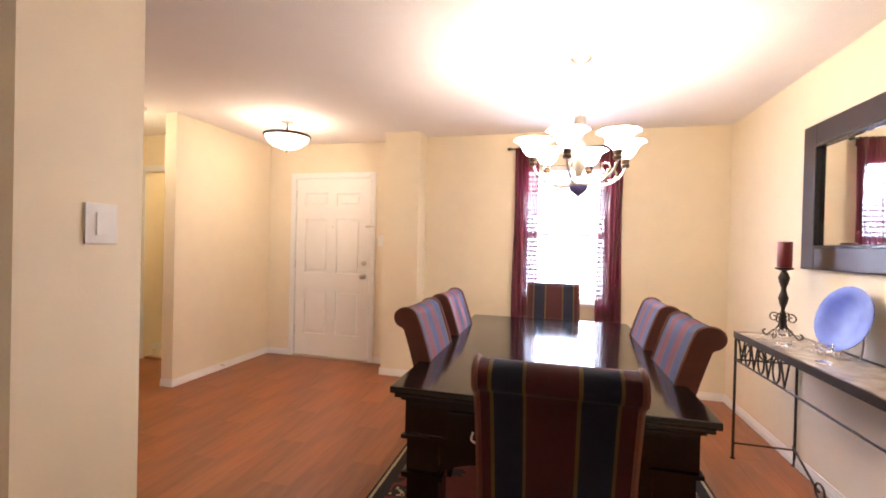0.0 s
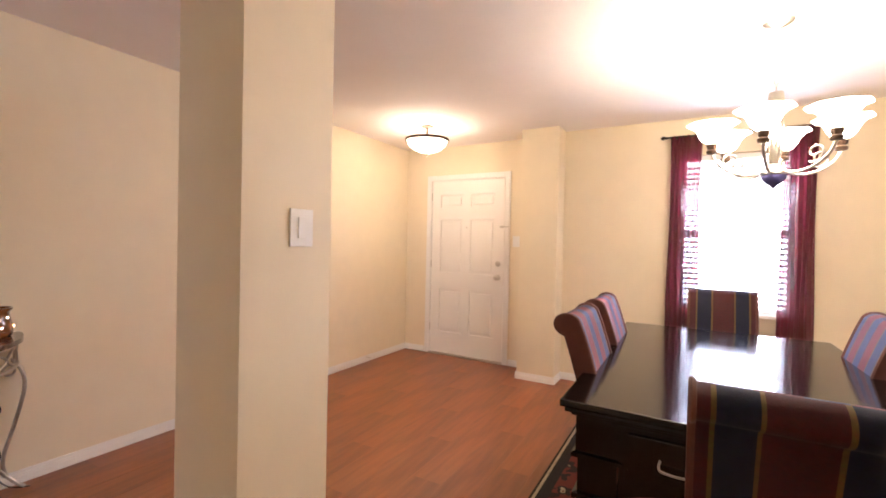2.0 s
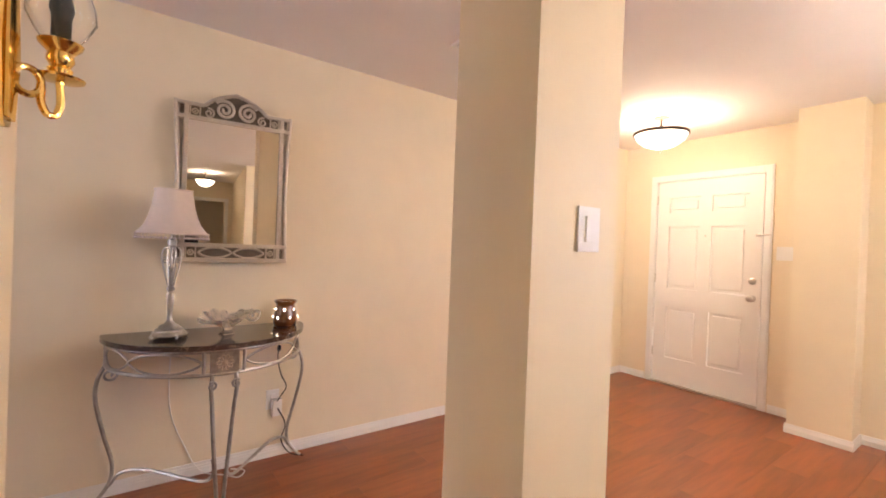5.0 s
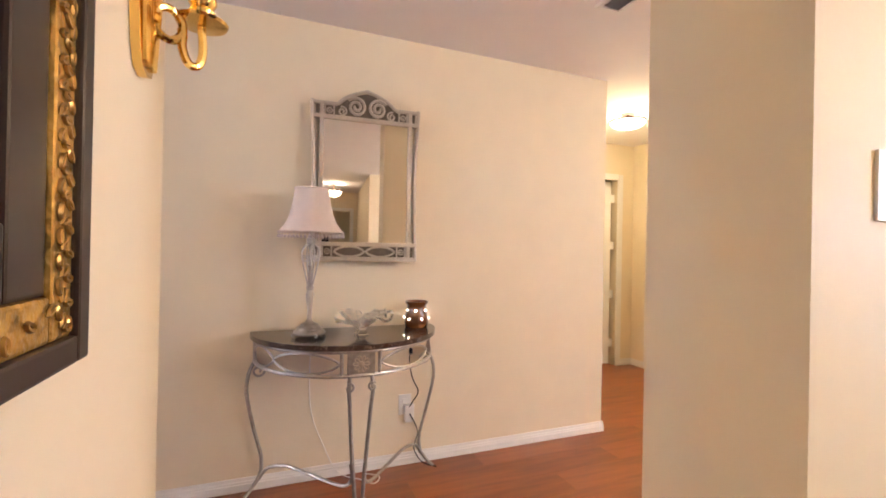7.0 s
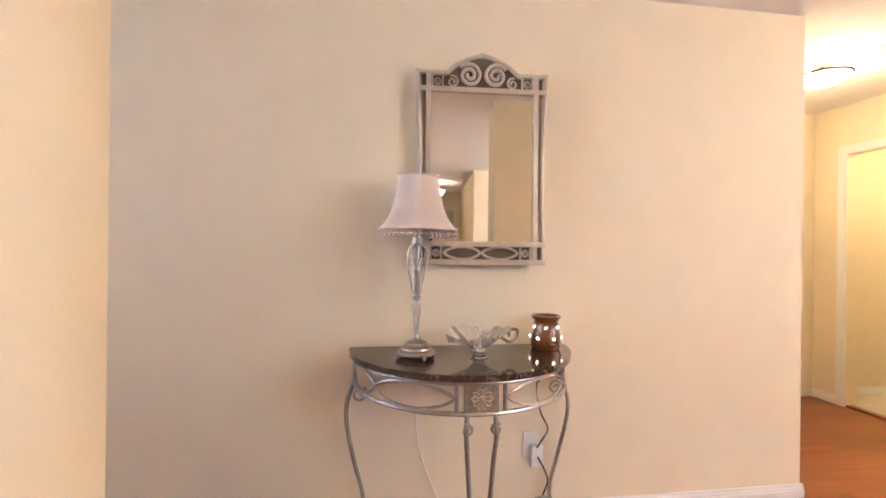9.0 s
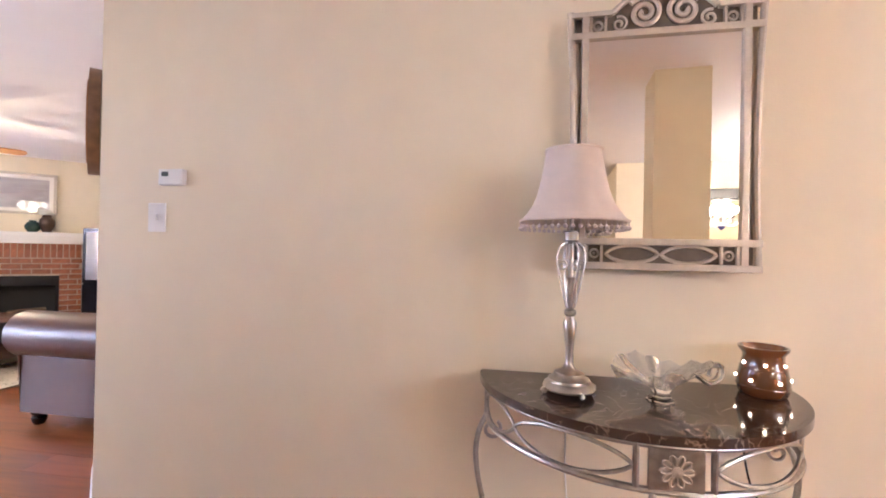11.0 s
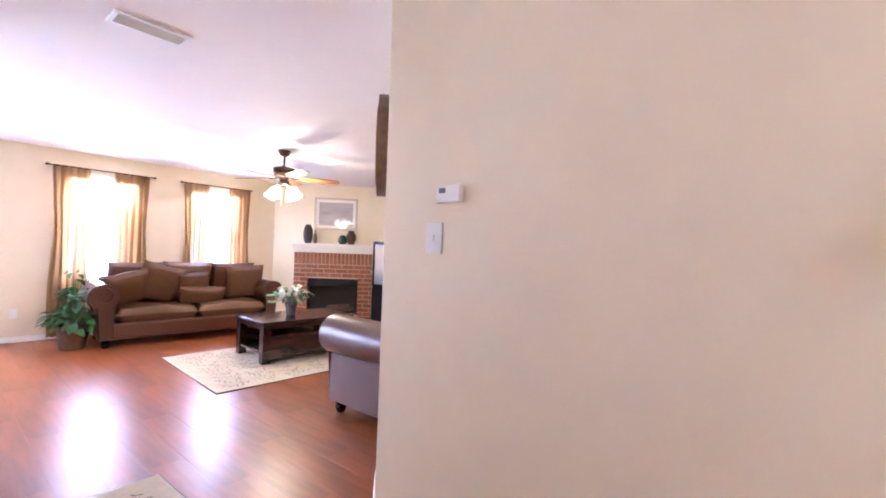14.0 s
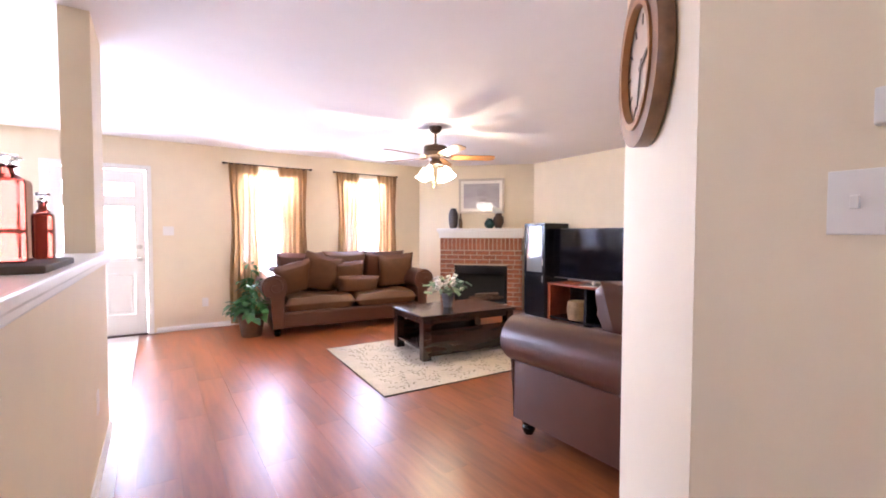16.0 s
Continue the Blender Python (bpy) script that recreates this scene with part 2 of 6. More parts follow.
def smooth_line(pts, steps=6):
    """A rounded line through points."""
    pts = [Vector(p) for p in pts]
    out = []
    for i in range(len(pts) - 1):
        p0, p1, p2, p3 = pts[max(0, i - 1)], pts[i], pts[i + 1], pts[min(len(pts) - 1, i + 2)]
        for s in range(steps):
            t = s / steps
            out.append(0.5 * (2 * p1 + (p2 - p0) * t + (2 * p0 - 5 * p1 + 4 * p2 - p3) * t * t + (3 * p1 - p0 - 3 * p2 + p3) * t ** 3))
    return out + [pts[-1]]


def spiral(c, r0, r1, turns, start=0.0, u=(1, 0, 0), v=(0, 0, 1), n=36):
    c, u, v = Vector(c), Vector(u), Vector(v)
    return [c + (u * math.cos(start + 2 * math.pi * turns * i / n) + v * math.sin(start + 2 * math.pi * turns * i / n)) * (r0 + (r1 - r0) * i / n) for i in range(n + 1)]


def oval(c, ru, rv, u=(1, 0, 0), v=(0, 0, 1), n=24):
    c, u, v = Vector(c), Vector(u), Vector(v)
    return [c + u * (ru * math.cos(2 * math.pi * i / n)) + v * (rv * math.sin(2 * math.pi * i / n)) for i in range(n)]


def prism(bm, outline, a, b, axes="xz"):
    """An outline in two axes, drawn out from a to b along the third."""
    def place(p, w):
        q = {axes[0]: p[0], axes[1]: p[1]}
        rest = ({"x", "y", "z"} - set(axes)).pop()
        q[rest] = w
        return (q["x"], q["y"], q["z"])
    lo, hi = [bm.verts.new(place(p, a)) for p in outline], [bm.verts.new(place(p, b)) for p in outline]
    bm.faces.new(lo), bm.faces.new(hi[::-1])
    for i in range(len(lo)):
        j = (i + 1) % len(lo)
        bm.faces.new((lo[i], hi[i], hi[j], lo[j]))
    return bm


def pillow(bm, w, d, h, m=None, n=12, edge=0.35):
    """A stuffed cushion: full in the middle, thin at its seam."""
    m = m or Matrix()
    top, low = [], []
    for j in range(n + 1):
        for i in range(n + 1):
            u, v = 2 * i / n - 1, 2 * j / n - 1
            f = (max(0, 1 - u ** 4) * max(0, 1 - v ** 4)) ** edge
            k = 1 - 0.06 * (1 - abs(u)) * (abs(v) ** 3) - 0.0
            x, y = u * w / 2 * (1 - 0.05 * (1 - v * v) * 0 - 0.04 * (1 - abs(v))), v * d / 2 * k
            wob = 0.06 * h * math.sin(5 * u + 2 * v) * f
            top.append(bm.verts.new(m @ Vector((x, y, h / 2 * f + wob + 0.002))))
            low.append(bm.verts.new(m @ Vector((x, y, -h / 2 * f - 0.002))))
    N = n + 1
    for j in range(n):
        for i in range(n):
            a = j * N + i
            bm.faces.new((top[a], top[a + 1], top[a + N + 1], top[a + N]))
            bm.faces.new((low[a], low[a + N], low[a + N + 1], low[a + 1]))
    edge_i = [i for i in range(n)] + [j * N + n for j in range(n)] + [n * N + n - i for i in range(n)] + [(n - j) * N for j in range(n)]
    for k in range(len(edge_i)):
        a, b = edge_i[k], edge_i[(k + 1) % len(edge_i)]
        bm.faces.new((top[a], low[a], low[b], top[b]))
    return bm


def drape(bm, x0, x1, y, z0, z1, folds=5, depth=0.035, top_in=0.0, n=60, rows=14, seed=1):
    """A hanging curtain with folds that gather and wander a little."""
    rng = random.Random(seed)
    ph, amp = rng.uniform(0, 6), [rng.uniform(0.6, 1.2) for _ in range(folds + 2)]
    grid = []
    for j in range(rows + 1):
        t = j / rows
        z = z1 + (z0 - z1) * t
        row = []
        for i in range(n + 1):
            s = i / n
            k = amp[int(s * folds)]
            w = 1 - top_in * math.sin(math.pi * min(1, t * 1.3)) ** 2
            x = x0 + (x1 - x0) * (0.5 + (s - 0.5) * w)
            row.append(bm.verts.new((x + 0.008 * math.sin(7 * t + 9 * s), y + depth * k * (0.5 + 0.5 * t) * math.sin(2 * math.pi * folds * s + ph + 0.8 * math.sin(3 * t)), z)))
        grid.append(row)
    for a, b in zip(grid, grid[1:]):
        for i in range(n):
            bm.faces.new((a[i], a[i + 1], b[i + 1], b[i]))
    bmesh.ops.solidify(bm, geom=list(bm.faces), thickness=0.003)
    return bm


# ---- more materials ----
M_IRON = material("dark_iron", (0.06, 0.045, 0.035), 0.45, 0.7, grain=0.3, scale=60)
M_PEWTER = material("pewter_metal", (0.48, 0.44, 0.39), 0.34, 0.92, grain=0.35, scale=40)
M_CHAMP = material("champagne_metal", (0.56, 0.48, 0.38), 0.45, 0.45, grain=0.18, scale=40)
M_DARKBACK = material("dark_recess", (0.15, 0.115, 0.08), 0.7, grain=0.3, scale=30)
M_BRASS = material("polished_brass", (0.85, 0.58, 0.18), 0.16, 1.0, grain=0.12, scale=30)
M_NICKEL = material("satin_nickel", (0.62, 0.57, 0.50), 0.3, 1.0, grain=0.1, scale=30)
M_ESPRESSO = material("espresso_wood", (0.007, 0.0045, 0.004), 0.11, grain=0.4, scale=30, stretch=(1, 0.15, 1), spec=0.38)
M_FRAME = material("dark_walnut_frame", (0.022, 0.010, 0.009), 0.34, grain=0.2, scale=30, stretch=(1, 0.2, 1))
M_PLASTIC = material("white_plastic", (0.80, 0.77, 0.72), 0.35, grain=0.02, scale=20)
M_BLACK = material("black_lacquer", (0.010, 0.010, 0.014), 0.22, grain=0.2, scale=20)
M_MIRROR = material("mirror_glass", (0.90, 0.90, 0.88), 0.015, 1.0)
M_GLASS = glassy("clear_glass", (1, 1, 1))
M_AMBER = glassy("amber_glass", (0.16, 0.024, 0.015), 0.04)
M_SHADE_G = glowing("frosted_shade", (1.0, 0.88, 0.70), 32)
M_BOWL_G = glowing("frosted_bowl", (1.0, 0.84, 0.62), 7)
M_FAN_G = glowing("tulip_shade", (1.0, 0.86, 0.66), 14)
M_DAYGLOW = glowing("bright_day", (0.88, 0.94, 1.0), 10)
M_LEATHER = material("brown_leather", (0.085, 0.030, 0.015), 0.335, grain=0.16, scale=9, bump=0.08, bump_scale=160)
M_SUEDE = material("tan_suede", (0.135, 0.060, 0.024), 0.5, grain=0.25, scale=10, bump=0.15, bump_scale=120)
M_RUST = material("rust_velvet", (0.12, 0.034, 0.02), 0.7, grain=0.3, scale=20, bump=0.2, bump_scale=200)
M_SHADE_F = material("pink_beige_fabric", (0.70, 0.58, 0.495), 0.85, grain=0.06, scale=40, bump=0.2, bump_scale=300)
M_GREEN = material("pothos_leaf", (0.05, 0.16, 0.035), 0.4, grain=0.35, scale=25, piece=0.3)
M_BRICK = material("red_brick", (0.31, 0.112, 0.052), 0.85, grain=0.5, scale=30, bump=0.4, bump_scale=90, piece=0.5)
M_MORTAR = material("brick_mortar", (0.52, 0.43, 0.33), 0.9, grain=0.2, scale=40, bump=0.3)
M_POT = material("amber_glaze", (0.19, 0.062, 0.017), 0.08, grain=0.45, scale=14, coat=1.0)
M_OAK = material("fan_oak", (0.42, 0.19, 0.065), 0.35, grain=0.3, scale=25, stretch=(0.15, 1, 1))
M_BRONZE = material("aged_bronze", (0.10, 0.06, 0.04), 0.4, 0.6, grain=0.3, scale=30)


def translucent(name, colour, through_part, base_rough=0.8):
    """Thin cloth that lets light through."""
    mat = material(name, colour, base_rough, grain=0.1, scale=60)
    n, l = mat.node_tree.nodes, mat.node_tree.links
    tr, mix = n.new("ShaderNodeBsdfTranslucent"), n.new("ShaderNodeMixShader")
    tr.inputs["Color"].default_value = (*colour, 1)
    mix.inputs["Fac"].default_value = through_part
    l.new(n["Principled BSDF"].outputs["BSDF"], mix.inputs[1])
    l.new(tr.outputs["BSDF"], mix.inputs[2])
    l.new(mix.outputs["Shader"], n["Material Output"].inputs["Surface"])
    return mat


def sheered(name, colour, open_part, glow_part=0.6):
    mat = translucent(name, colour, glow_part)
    n, l = mat.node_tree.nodes, mat.node_tree.links
    tp, mix = n.new("ShaderNodeBsdfTransparent"), n.new("ShaderNodeMixShader")
    old = n["Material Output"].inputs["Surface"].links[0].from_socket
    mix.inputs["Fac"].default_value = open_part
    l.new(old, mix.inputs[1])
    l.new(tp.outputs["BSDF"], mix.inputs[2])
    l.new(mix.outputs["Shader"], n["Material Output"].inputs["Surface"])
    return mat


M_SHEER = sheered("white_sheer", (0.9, 0.9, 0.9), 0.45)
M_BURG = sheered("burgundy_voile", (0.17, 0.013, 0.034), 0.12, 0.35)
M_GOLDC = sheered("bronze_gold_voile", (0.46, 0.295, 0.145), 0.01, 0.11)
M_SLAT = translucent("white_slat", (0.85, 0.85, 0.85), 0.35, 0.4)


def striped(name, bands, rough=0.75):
    """Woven stripes across local x; bands are (upper limit of x, colour)."""
    mat = material(name, (0.2, 0.05, 0.05), rough, bump=0.25, bump_scale=260)
    n, l = mat.node_tree.nodes, mat.node_tree.links
    p = n["Principled BSDF"]
    p.inputs["Sheen Weight"].default_value, p.inputs["Sheen Roughness"].default_value = 0.06, 0.4
    tc, sp, mr, ramp = n.new("ShaderNodeTexCoord"), n.new("ShaderNodeSeparateXYZ"), n.new("ShaderNodeMapRange"), n.new("ShaderNodeValToRGB")
    mr.inputs["From Min"].default_value, mr.inputs["From Max"].default_value = -0.23, 0.23
    ramp.color_ramp.interpolation = "CONSTANT"
    els = ramp.color_ramp.elements
    while len(els) < len(bands):
        els.new(0.5)
    for e, (x, c) in zip(els, bands):
        e.position, e.color = (x + 0.23) / 0.46, (*c, 1)
    noise_t, mul = n.new("ShaderNodeTexNoise"), n.new("ShaderNodeMix")
    noise_t.inputs["Scale"].default_value = 90
    mul.data_type, mul.blend_type = "RGBA", "MULTIPLY"
    mul.inputs["Factor"].default_value = 0.5
    l.new(tc.outputs["Object"], sp.inputs[0])
    l.new(tc.outputs["Object"], noise_t.inputs["Vector"])
    l.new(sp.outputs["X"], mr.inputs["Value"])
    l.new(mr.outputs["Result"], ramp.inputs["Fac"])
    l.new(ramp.outputs["Color"], mul.inputs[6])
    l.new(noise_t.outputs["Color"], mul.inputs[7])
    l.new(mul.outputs[2], p.inputs["Base Color"])
    return mat


# One cloth coloured twice: paler bands as daylight shows it, darker as in shade.
RED_S, NAVY_S, GOLD_S, NAVY_LIT_S, RED_LIT_S = (0.115, 0.022, 0.024), (0.016, 0.021, 0.055), (0.25, 0.14, 0.05), (0.060, 0.078, 0.20), (0.25, 0.042, 0.058)
M_STRIPE_SHADED = striped("shaded_stripe_cloth", [(-0.23, RED_S), (-0.178, GOLD_S), (-0.168, NAVY_S), (-0.088, GOLD_S), (-0.078, RED_S), (0.055, GOLD_S), (0.065, NAVY_S), (0.155, GOLD_S), (0.165, RED_S)])
M_STRIPE_LIT = striped("lit_stripe_cloth", [(-0.23, RED_S), (-0.19, GOLD_S), (-0.182, NAVY_LIT_S), (-0.10, GOLD_S), (-0.092, RED_LIT_S), (-0.01, NAVY_LIT_S), (0.065, GOLD_S), (0.073, RED_LIT_S), (0.15, GOLD_S), (0.158, NAVY_LIT_S)])


# ---- trim and doors ----
def skirting(a, b, inward, h=0.068):
    """A stepped baseboard along a wall from a to b; inward points into the room."""
    a, b, n = Vector((*a, 0)), Vector((*b, 0)), Vector((*inward, 0))
    d = (b - a).normalized()
    prof = [(0.0005, 0.001), (0.014, 0.001), (0.014, h * 0.55), (0.011, h * 0.6), (0.011, h * 0.72), (0.008, h * 0.78), (0.006, h), (0.0005, h)]
    bm = bmesh.new()
    lo, hi = [bm.verts.new(a + n * p + Vector((0, 0, z))) for p, z in prof], [bm.verts.new(b + n * p + Vector((0, 0, z))) for p, z in prof]
    bm.faces.new(lo), bm.faces.new(hi[::-1])
    for i in range(len(prof)):
        j = (i + 1) % len(prof)
        bm.faces.new((lo[i], hi[i], hi[j], lo[j]))
    return structure("baseboard", bm, M_TRIM, "white painted stepped wooden baseboard", "baseboard")


R2 = math.sqrt(0.5)
for a, b, n in (((-0.705, F_Y), (E_X, F_Y), (0, -1)), ((E_X, F_Y), (E_X, 1.15), (-1, 0)), ((-1.082, 4.26), (-0.691, 4.26), (0, -1)), ((-0.705, 4.26), (-0.705, F_Y), (1, 0)), ((-1.07, 4.26), (-1.07, D_Y), (-1, 0)),
                ((-1.30, D_Y), (-1.07, D_Y), (0, -1)), ((C_X, D_Y), (-2.38, D_Y), (0, -1)), ((C_X, 3.296), (C_X, D_Y), (1, 0)), ((C_X - T, 3.31), (C_X + 0.014, 3.31), (0, -1)),
                ((C_X, -1.472), (C_X, 2.364), (1, 0)), ((C_X - T, 2.35), (C_X + 0.014, 2.35), (0, 1)), ((-3.105, -1.945), (C_X, -1.472), (R2, -R2)), ((W_X, N_Y), (-3.105, N_Y), (0, -1)),
                ((W_X, -6.1), (W_X, N_Y), (1, 0)), ((-5.5, S_Y), (-1.62, S_Y), (0, 1)), ((-1.362, -4.454), (-1.362, -1.0), (-1, 0)), ((-1.362, -4.44), (-1.232, -4.44), (0, -1)),
                ((P_X, P_Y), (4.6, P_Y), (0, 1)), ((P_X, -1.0), (P_X, P_Y), (-1, 0)), ((-4.0, 3.79), (-4.0, 3.95), (1, 0)), ((-4.0, 3.95), (-3.80, 3.95), (0, -1)), ((-5.1, 5.2), (-2.0, 5.2), (0, -1))):
    skirting(a, b, n)


def casing(name, x0, x1, y, top, out, axis="x", w=0.06):
    """Door or opening trim: two legs and a head, proud of the wall by its thickness."""
    bm = bmesh.new()
    for lo, hi, z0, z1 in ((x0 - w, x0, 0.0, top + w), (x1, x1 + w, 0.0, top + w), (x0, x1, top, top + w)):
        for k, (ins, th) in enumerate(((0.0, 0.012), (0.012, 0.018))):
            a, b = lo + ins, hi - ins
            c0, c1 = (y, y + out * th) if out > 0 else (y + out * th, y)
            zz0, zz1 = (z0 + 0.001, z1 - (ins if z0 == 0 else 0)) if z0 == 0 else (z0 + ins * 0.5, z1 - ins)
            box(bm, *((a, b, c0, c1) if axis == "x" else (c0, c1, a, b)), zz0, zz1)
    return structure(name, bm, M_TRIM, "white painted door casing", "trim")


def panel_door(name, w, h, label, m, knob_side=1, glazed=False):
    """A six-panel door in local x (width) and z; its face looks to -y."""
    d = thing(name, label, "door", m, kind="structure")
    bm = bmesh.new()
    st, t = 0.115, 0.04
    rails = (0.0, 0.25), (0.76, 0.95), (1.57, 1.71), (1.86, h)
    for a, b in ((0, st), (w / 2 - 0.05, w / 2 + 0.05), (w - st, w)):
        box(bm, a, b, 0, t, 0, h)
    for a, b in rails:
        for c, e in ((st, w / 2 - 0.05), (w / 2 + 0.05, w - st)):
            box(bm, c, e, 0.0, t, a, b)
    part("leaf", bm, M_DOOR, d)
    for lo, hi in ((0.25, 0.76), (0.95, 1.57), (1.71, 1.86)):
        for c, e in ((st, w / 2 - 0.05), (w / 2 + 0.05, w - st)):
            if glazed and lo > 0.9:
                continue
            bm = bmesh.new()
            box(bm, c + 0.002, e - 0.002, 0.016, t - 0.016, lo + 0.002, hi - 0.002)
            box(bm, c + 0.03, e - 0.03, 0.006, t - 0.006, lo + 0.03, hi - 0.03, 0.008)
            part("panel", bm, M_DOOR, d)
    kx = w - 0.065 if knob_side > 0 else 0.065
    bm = bmesh.new()
    mk = pose(kx, 0, 0.93, 90, 0, 0)
    lathe(bm, [(0.032, 0), (0.032, 0.006), (0.012, 0.012), (0.012, 0.035), (0.026, 0.045), (0.028, 0.058), (0.018, 0.066), (0, 0.068)], m=mk)
    part("door_knob", bm, M_NICKEL, d, "satin nickel knob", True)
    bm = bmesh.new()
    lathe(bm, [(0.03, 0), (0.03, 0.008), (0.02, 0.014), (0, 0.016)], m=pose(kx, 0, 1.08, 90, 0, 0))
    part("deadbolt", bm, M_NICKEL, d, "satin nickel deadbolt", True)
    return d


front = panel_door("door_1", 0.92, 2.02, "closed white six-panel front door with nickel hardware", pose(-2.30, D_Y + 0.004, 0.02))
bm = bmesh.new()
lathe(bm, [(0.009, 0), (0.009, 0.004), (0.005, 0.006), (0, 0.006)], m=pose(0.46, 0, 1.48, 90, 0, 0), seg=12)
part("peephole", bm, M_NICKEL, front, "small brass peephole", True)
for z in (0.25, 1.0, 1.8):
    bm = bmesh.new()
    lathe(bm, [(0.006, 0), (0.006, 0.09)], at=(-0.004, -0.006, z), seg=10)
    part("hinge", bm, M_NICKEL, front)
bm = bmesh.new()
box(bm, 0.87, 0.915, -0.014, 0, 1.475, 1.50, 0.003)
tube(bm, [(0.89, -0.022, 1.488), (0.98, -0.026, 1.488)], 0.006)
part("swing_latch", bm, M_NICKEL, front, "brass swing bar latch")
bm = bmesh.new()
box(bm, -2.31, -1.37, D_Y - 0.03, D_Y + 0.12, 0.0, 0.018)
structure("threshold", bm, M_NICKEL, "low metal door threshold", "threshold")
casing("door_trim_entry", -2.31, -1.37, D_Y, 2.05, -1)
bm = bmesh.new()
box(bm, -2.31, -1.37, D_Y + 0.002, D_Y + 0.14, 2.042, 2.06)
box(bm, -2.31, -1.37, D_Y + 0.05, D_Y + 0.14, 2.02, 2.0418)
structure("door_jamb", bm, M_TRIM, "white painted door jamb", "trim")
for x in (-2.32, -1.37):
    bm = bmesh.new()
    box(bm, x, x + 0.01, D_Y, D_Y + 0.14, 0, 2.05)
    structure("door_jamb", bm, M_TRIM, "white painted door jamb", "trim")

bm = bmesh.new()
back = panel_door("door_2", 0.90, 2.02, "white rear door with panes in its upper half", pose(-0.63, S_Y - 0.005, 0.02, 0, 0, 180), 1, True)
for lo, hi in ((0.95, 1.57), (1.71, 1.86)):
    for c, e in ((0.115, 0.40), (0.50, 0.785)):
        bm = bmesh.new()
        box(bm, c + 0.002, e - 0.002, 0.017, 0.023, lo + 0.002, hi - 0.002)
        part("pane", bm, M_GLASS, back, "clear glass pane").visible_shadow = False
bm = bmesh.new()
box(bm, -1.54, -0.62, S_Y - 0.1, S_Y + 0.03, 0.0, 0.02)
structure("threshold", bm, M_BRONZE, "dark metal door threshold", "threshold")
casing("door_trim_rear", -1.54, -0.62, S_Y, 2.05, 1)
# hall doors
casing("door_trim_hall", 2.95, 3.72, -4.0, 2.04, 1, "y", 0.07)
casing("door_trim_hall", -3.73, -2.92, 3.95, 2.04, -1, "x", 0.07)
casing("door_trim_corridor", 0.20, 1.0, 4.6, 2.04, -1, "y", 0.07)
ajar = panel_door("door_3", 0.70, 2.0, "white panel door of a side room standing ajar", pose(-4.075, 3.672, 0.02, 0, 0, 262))
for z in (0.18, 0.72, 1.26, 1.78):
    bm = bmesh.new()
    box(bm, -0.052, 0.002, 0.012, 0.028, z, z + 0.09, 0.002)
    part("hinge", bm, M_DOOR, ajar, "painted door hinge")
skirting((-3.97, 4.075), (-3.97, 4.915), (1, 0))
bm = bmesh.new()
box(bm, -3.968, C_X - T - 0.002, 4.012, 5.198, -0.003, 0.014)
structure("floor_side_room", bm, material("pale_carpet", (0.62, 0.54, 0.42), 0.95, grain=0.15, scale=60, bump=0.6, bump_scale=400), "pale beige carpet in the side room", "carpet")
bm = bmesh.new()
box(bm, -3.73, -2.92, 3.955, 4.01, 0.0005, 0.016, 0.004)
structure("threshold", bm, M_FLOOR, "reddish-brown wood threshold strip", "threshold")


def plate(name, m, w, h, label, kind="rocker", parent=None):
    """A wall plate in local x and z that faces -y."""
    p = thing(name, label, "light switch" if kind == "rocker" else "outlet", m)
    bm = bmesh.new()
    box(bm, -w / 2, w / 2, -0.006, 0.0, -h / 2, h / 2, 0.002)
    part("cover_plate", bm, M_PLASTIC, p)
    bm = bmesh.new()
    if kind == "rocker":
        box(bm, -0.0165, 0.0165, -0.010, -0.005, -0.033, 0.033, 0.0015)
        part("rocker", bm, M_PLASTIC, p)
    elif kind == "toggle":
        box(bm, -0.006, 0.006, -0.016, -0.005, -0.012, 0.012, 0.0015)
        part("toggle", bm, M_PLASTIC, p)
    else:
        for z in (-0.02, 0.02):
            box(bm, -0.016, 0.016, -0.008, -0.005, z - 0.014, z + 0.014, 0.003)
        part("socket", bm, M_PLASTIC, p)
    return p


FACE_E, FACE_W, FACE_N = 90, -90, 180   # turns by which a plate facing -y looks to +x, -x, +y
plate("light_switch", pose(-0.678, 1.175, 1.357, 0, 0, FACE_E), 0.09, 0.117, "white rocker light switch on the column")
plate("light_switch", pose(C_X, -1.20, 1.327, 0, 0, FACE_E), 0.078, 0.115, "white light switch under the thermostat", "toggle")
plate("light_switch", pose(-1.77, S_Y, 1.30, 0, 0, FACE_N), 0.12, 0.115, "white double light switch beside the rear door")
plate("wall_outlet", pose(-2.17, S_Y, 0.35, 0, 0, FACE_N), 0.075, 0.115, "white wall outlet on the rear wall", "outlet")
plate("wall_outlet", pose(-1.362, -3.81, 0.39, 0, 0, FACE_W), 0.075, 0.115, "white wall outlet on the half wall", "outlet")
plate("light_switch", pose(-3.97, 4.73, 1.32, 0, 0, FACE_E), 0.078, 0.115, "white light switch on the side room wall", "toggle")
plate("light_switch", pose(-1.22, D_Y, 1.35, 0, 0, 0), 0.115, 0.115, "white double light switch beside the front door")
th = thing("thermostat", "white plastic thermostat with a small grey display", "thermostat", pose(C_X, -1.125, 1.485, 0, 0, FACE_E))
bm = bmesh.new()
box(bm, -0.052, 0.052, -0.028, 0, -0.031, 0.031, 0.004)
part("case", bm, M_PLASTIC, th)
bm = bmesh.new()
box(bm, -0.036, -0.008, -0.030, -0.027, 0.002, 0.020)
part("display", bm, material("grey_display", (0.12, 0.13, 0.11), 0.2), th, "small grey display")

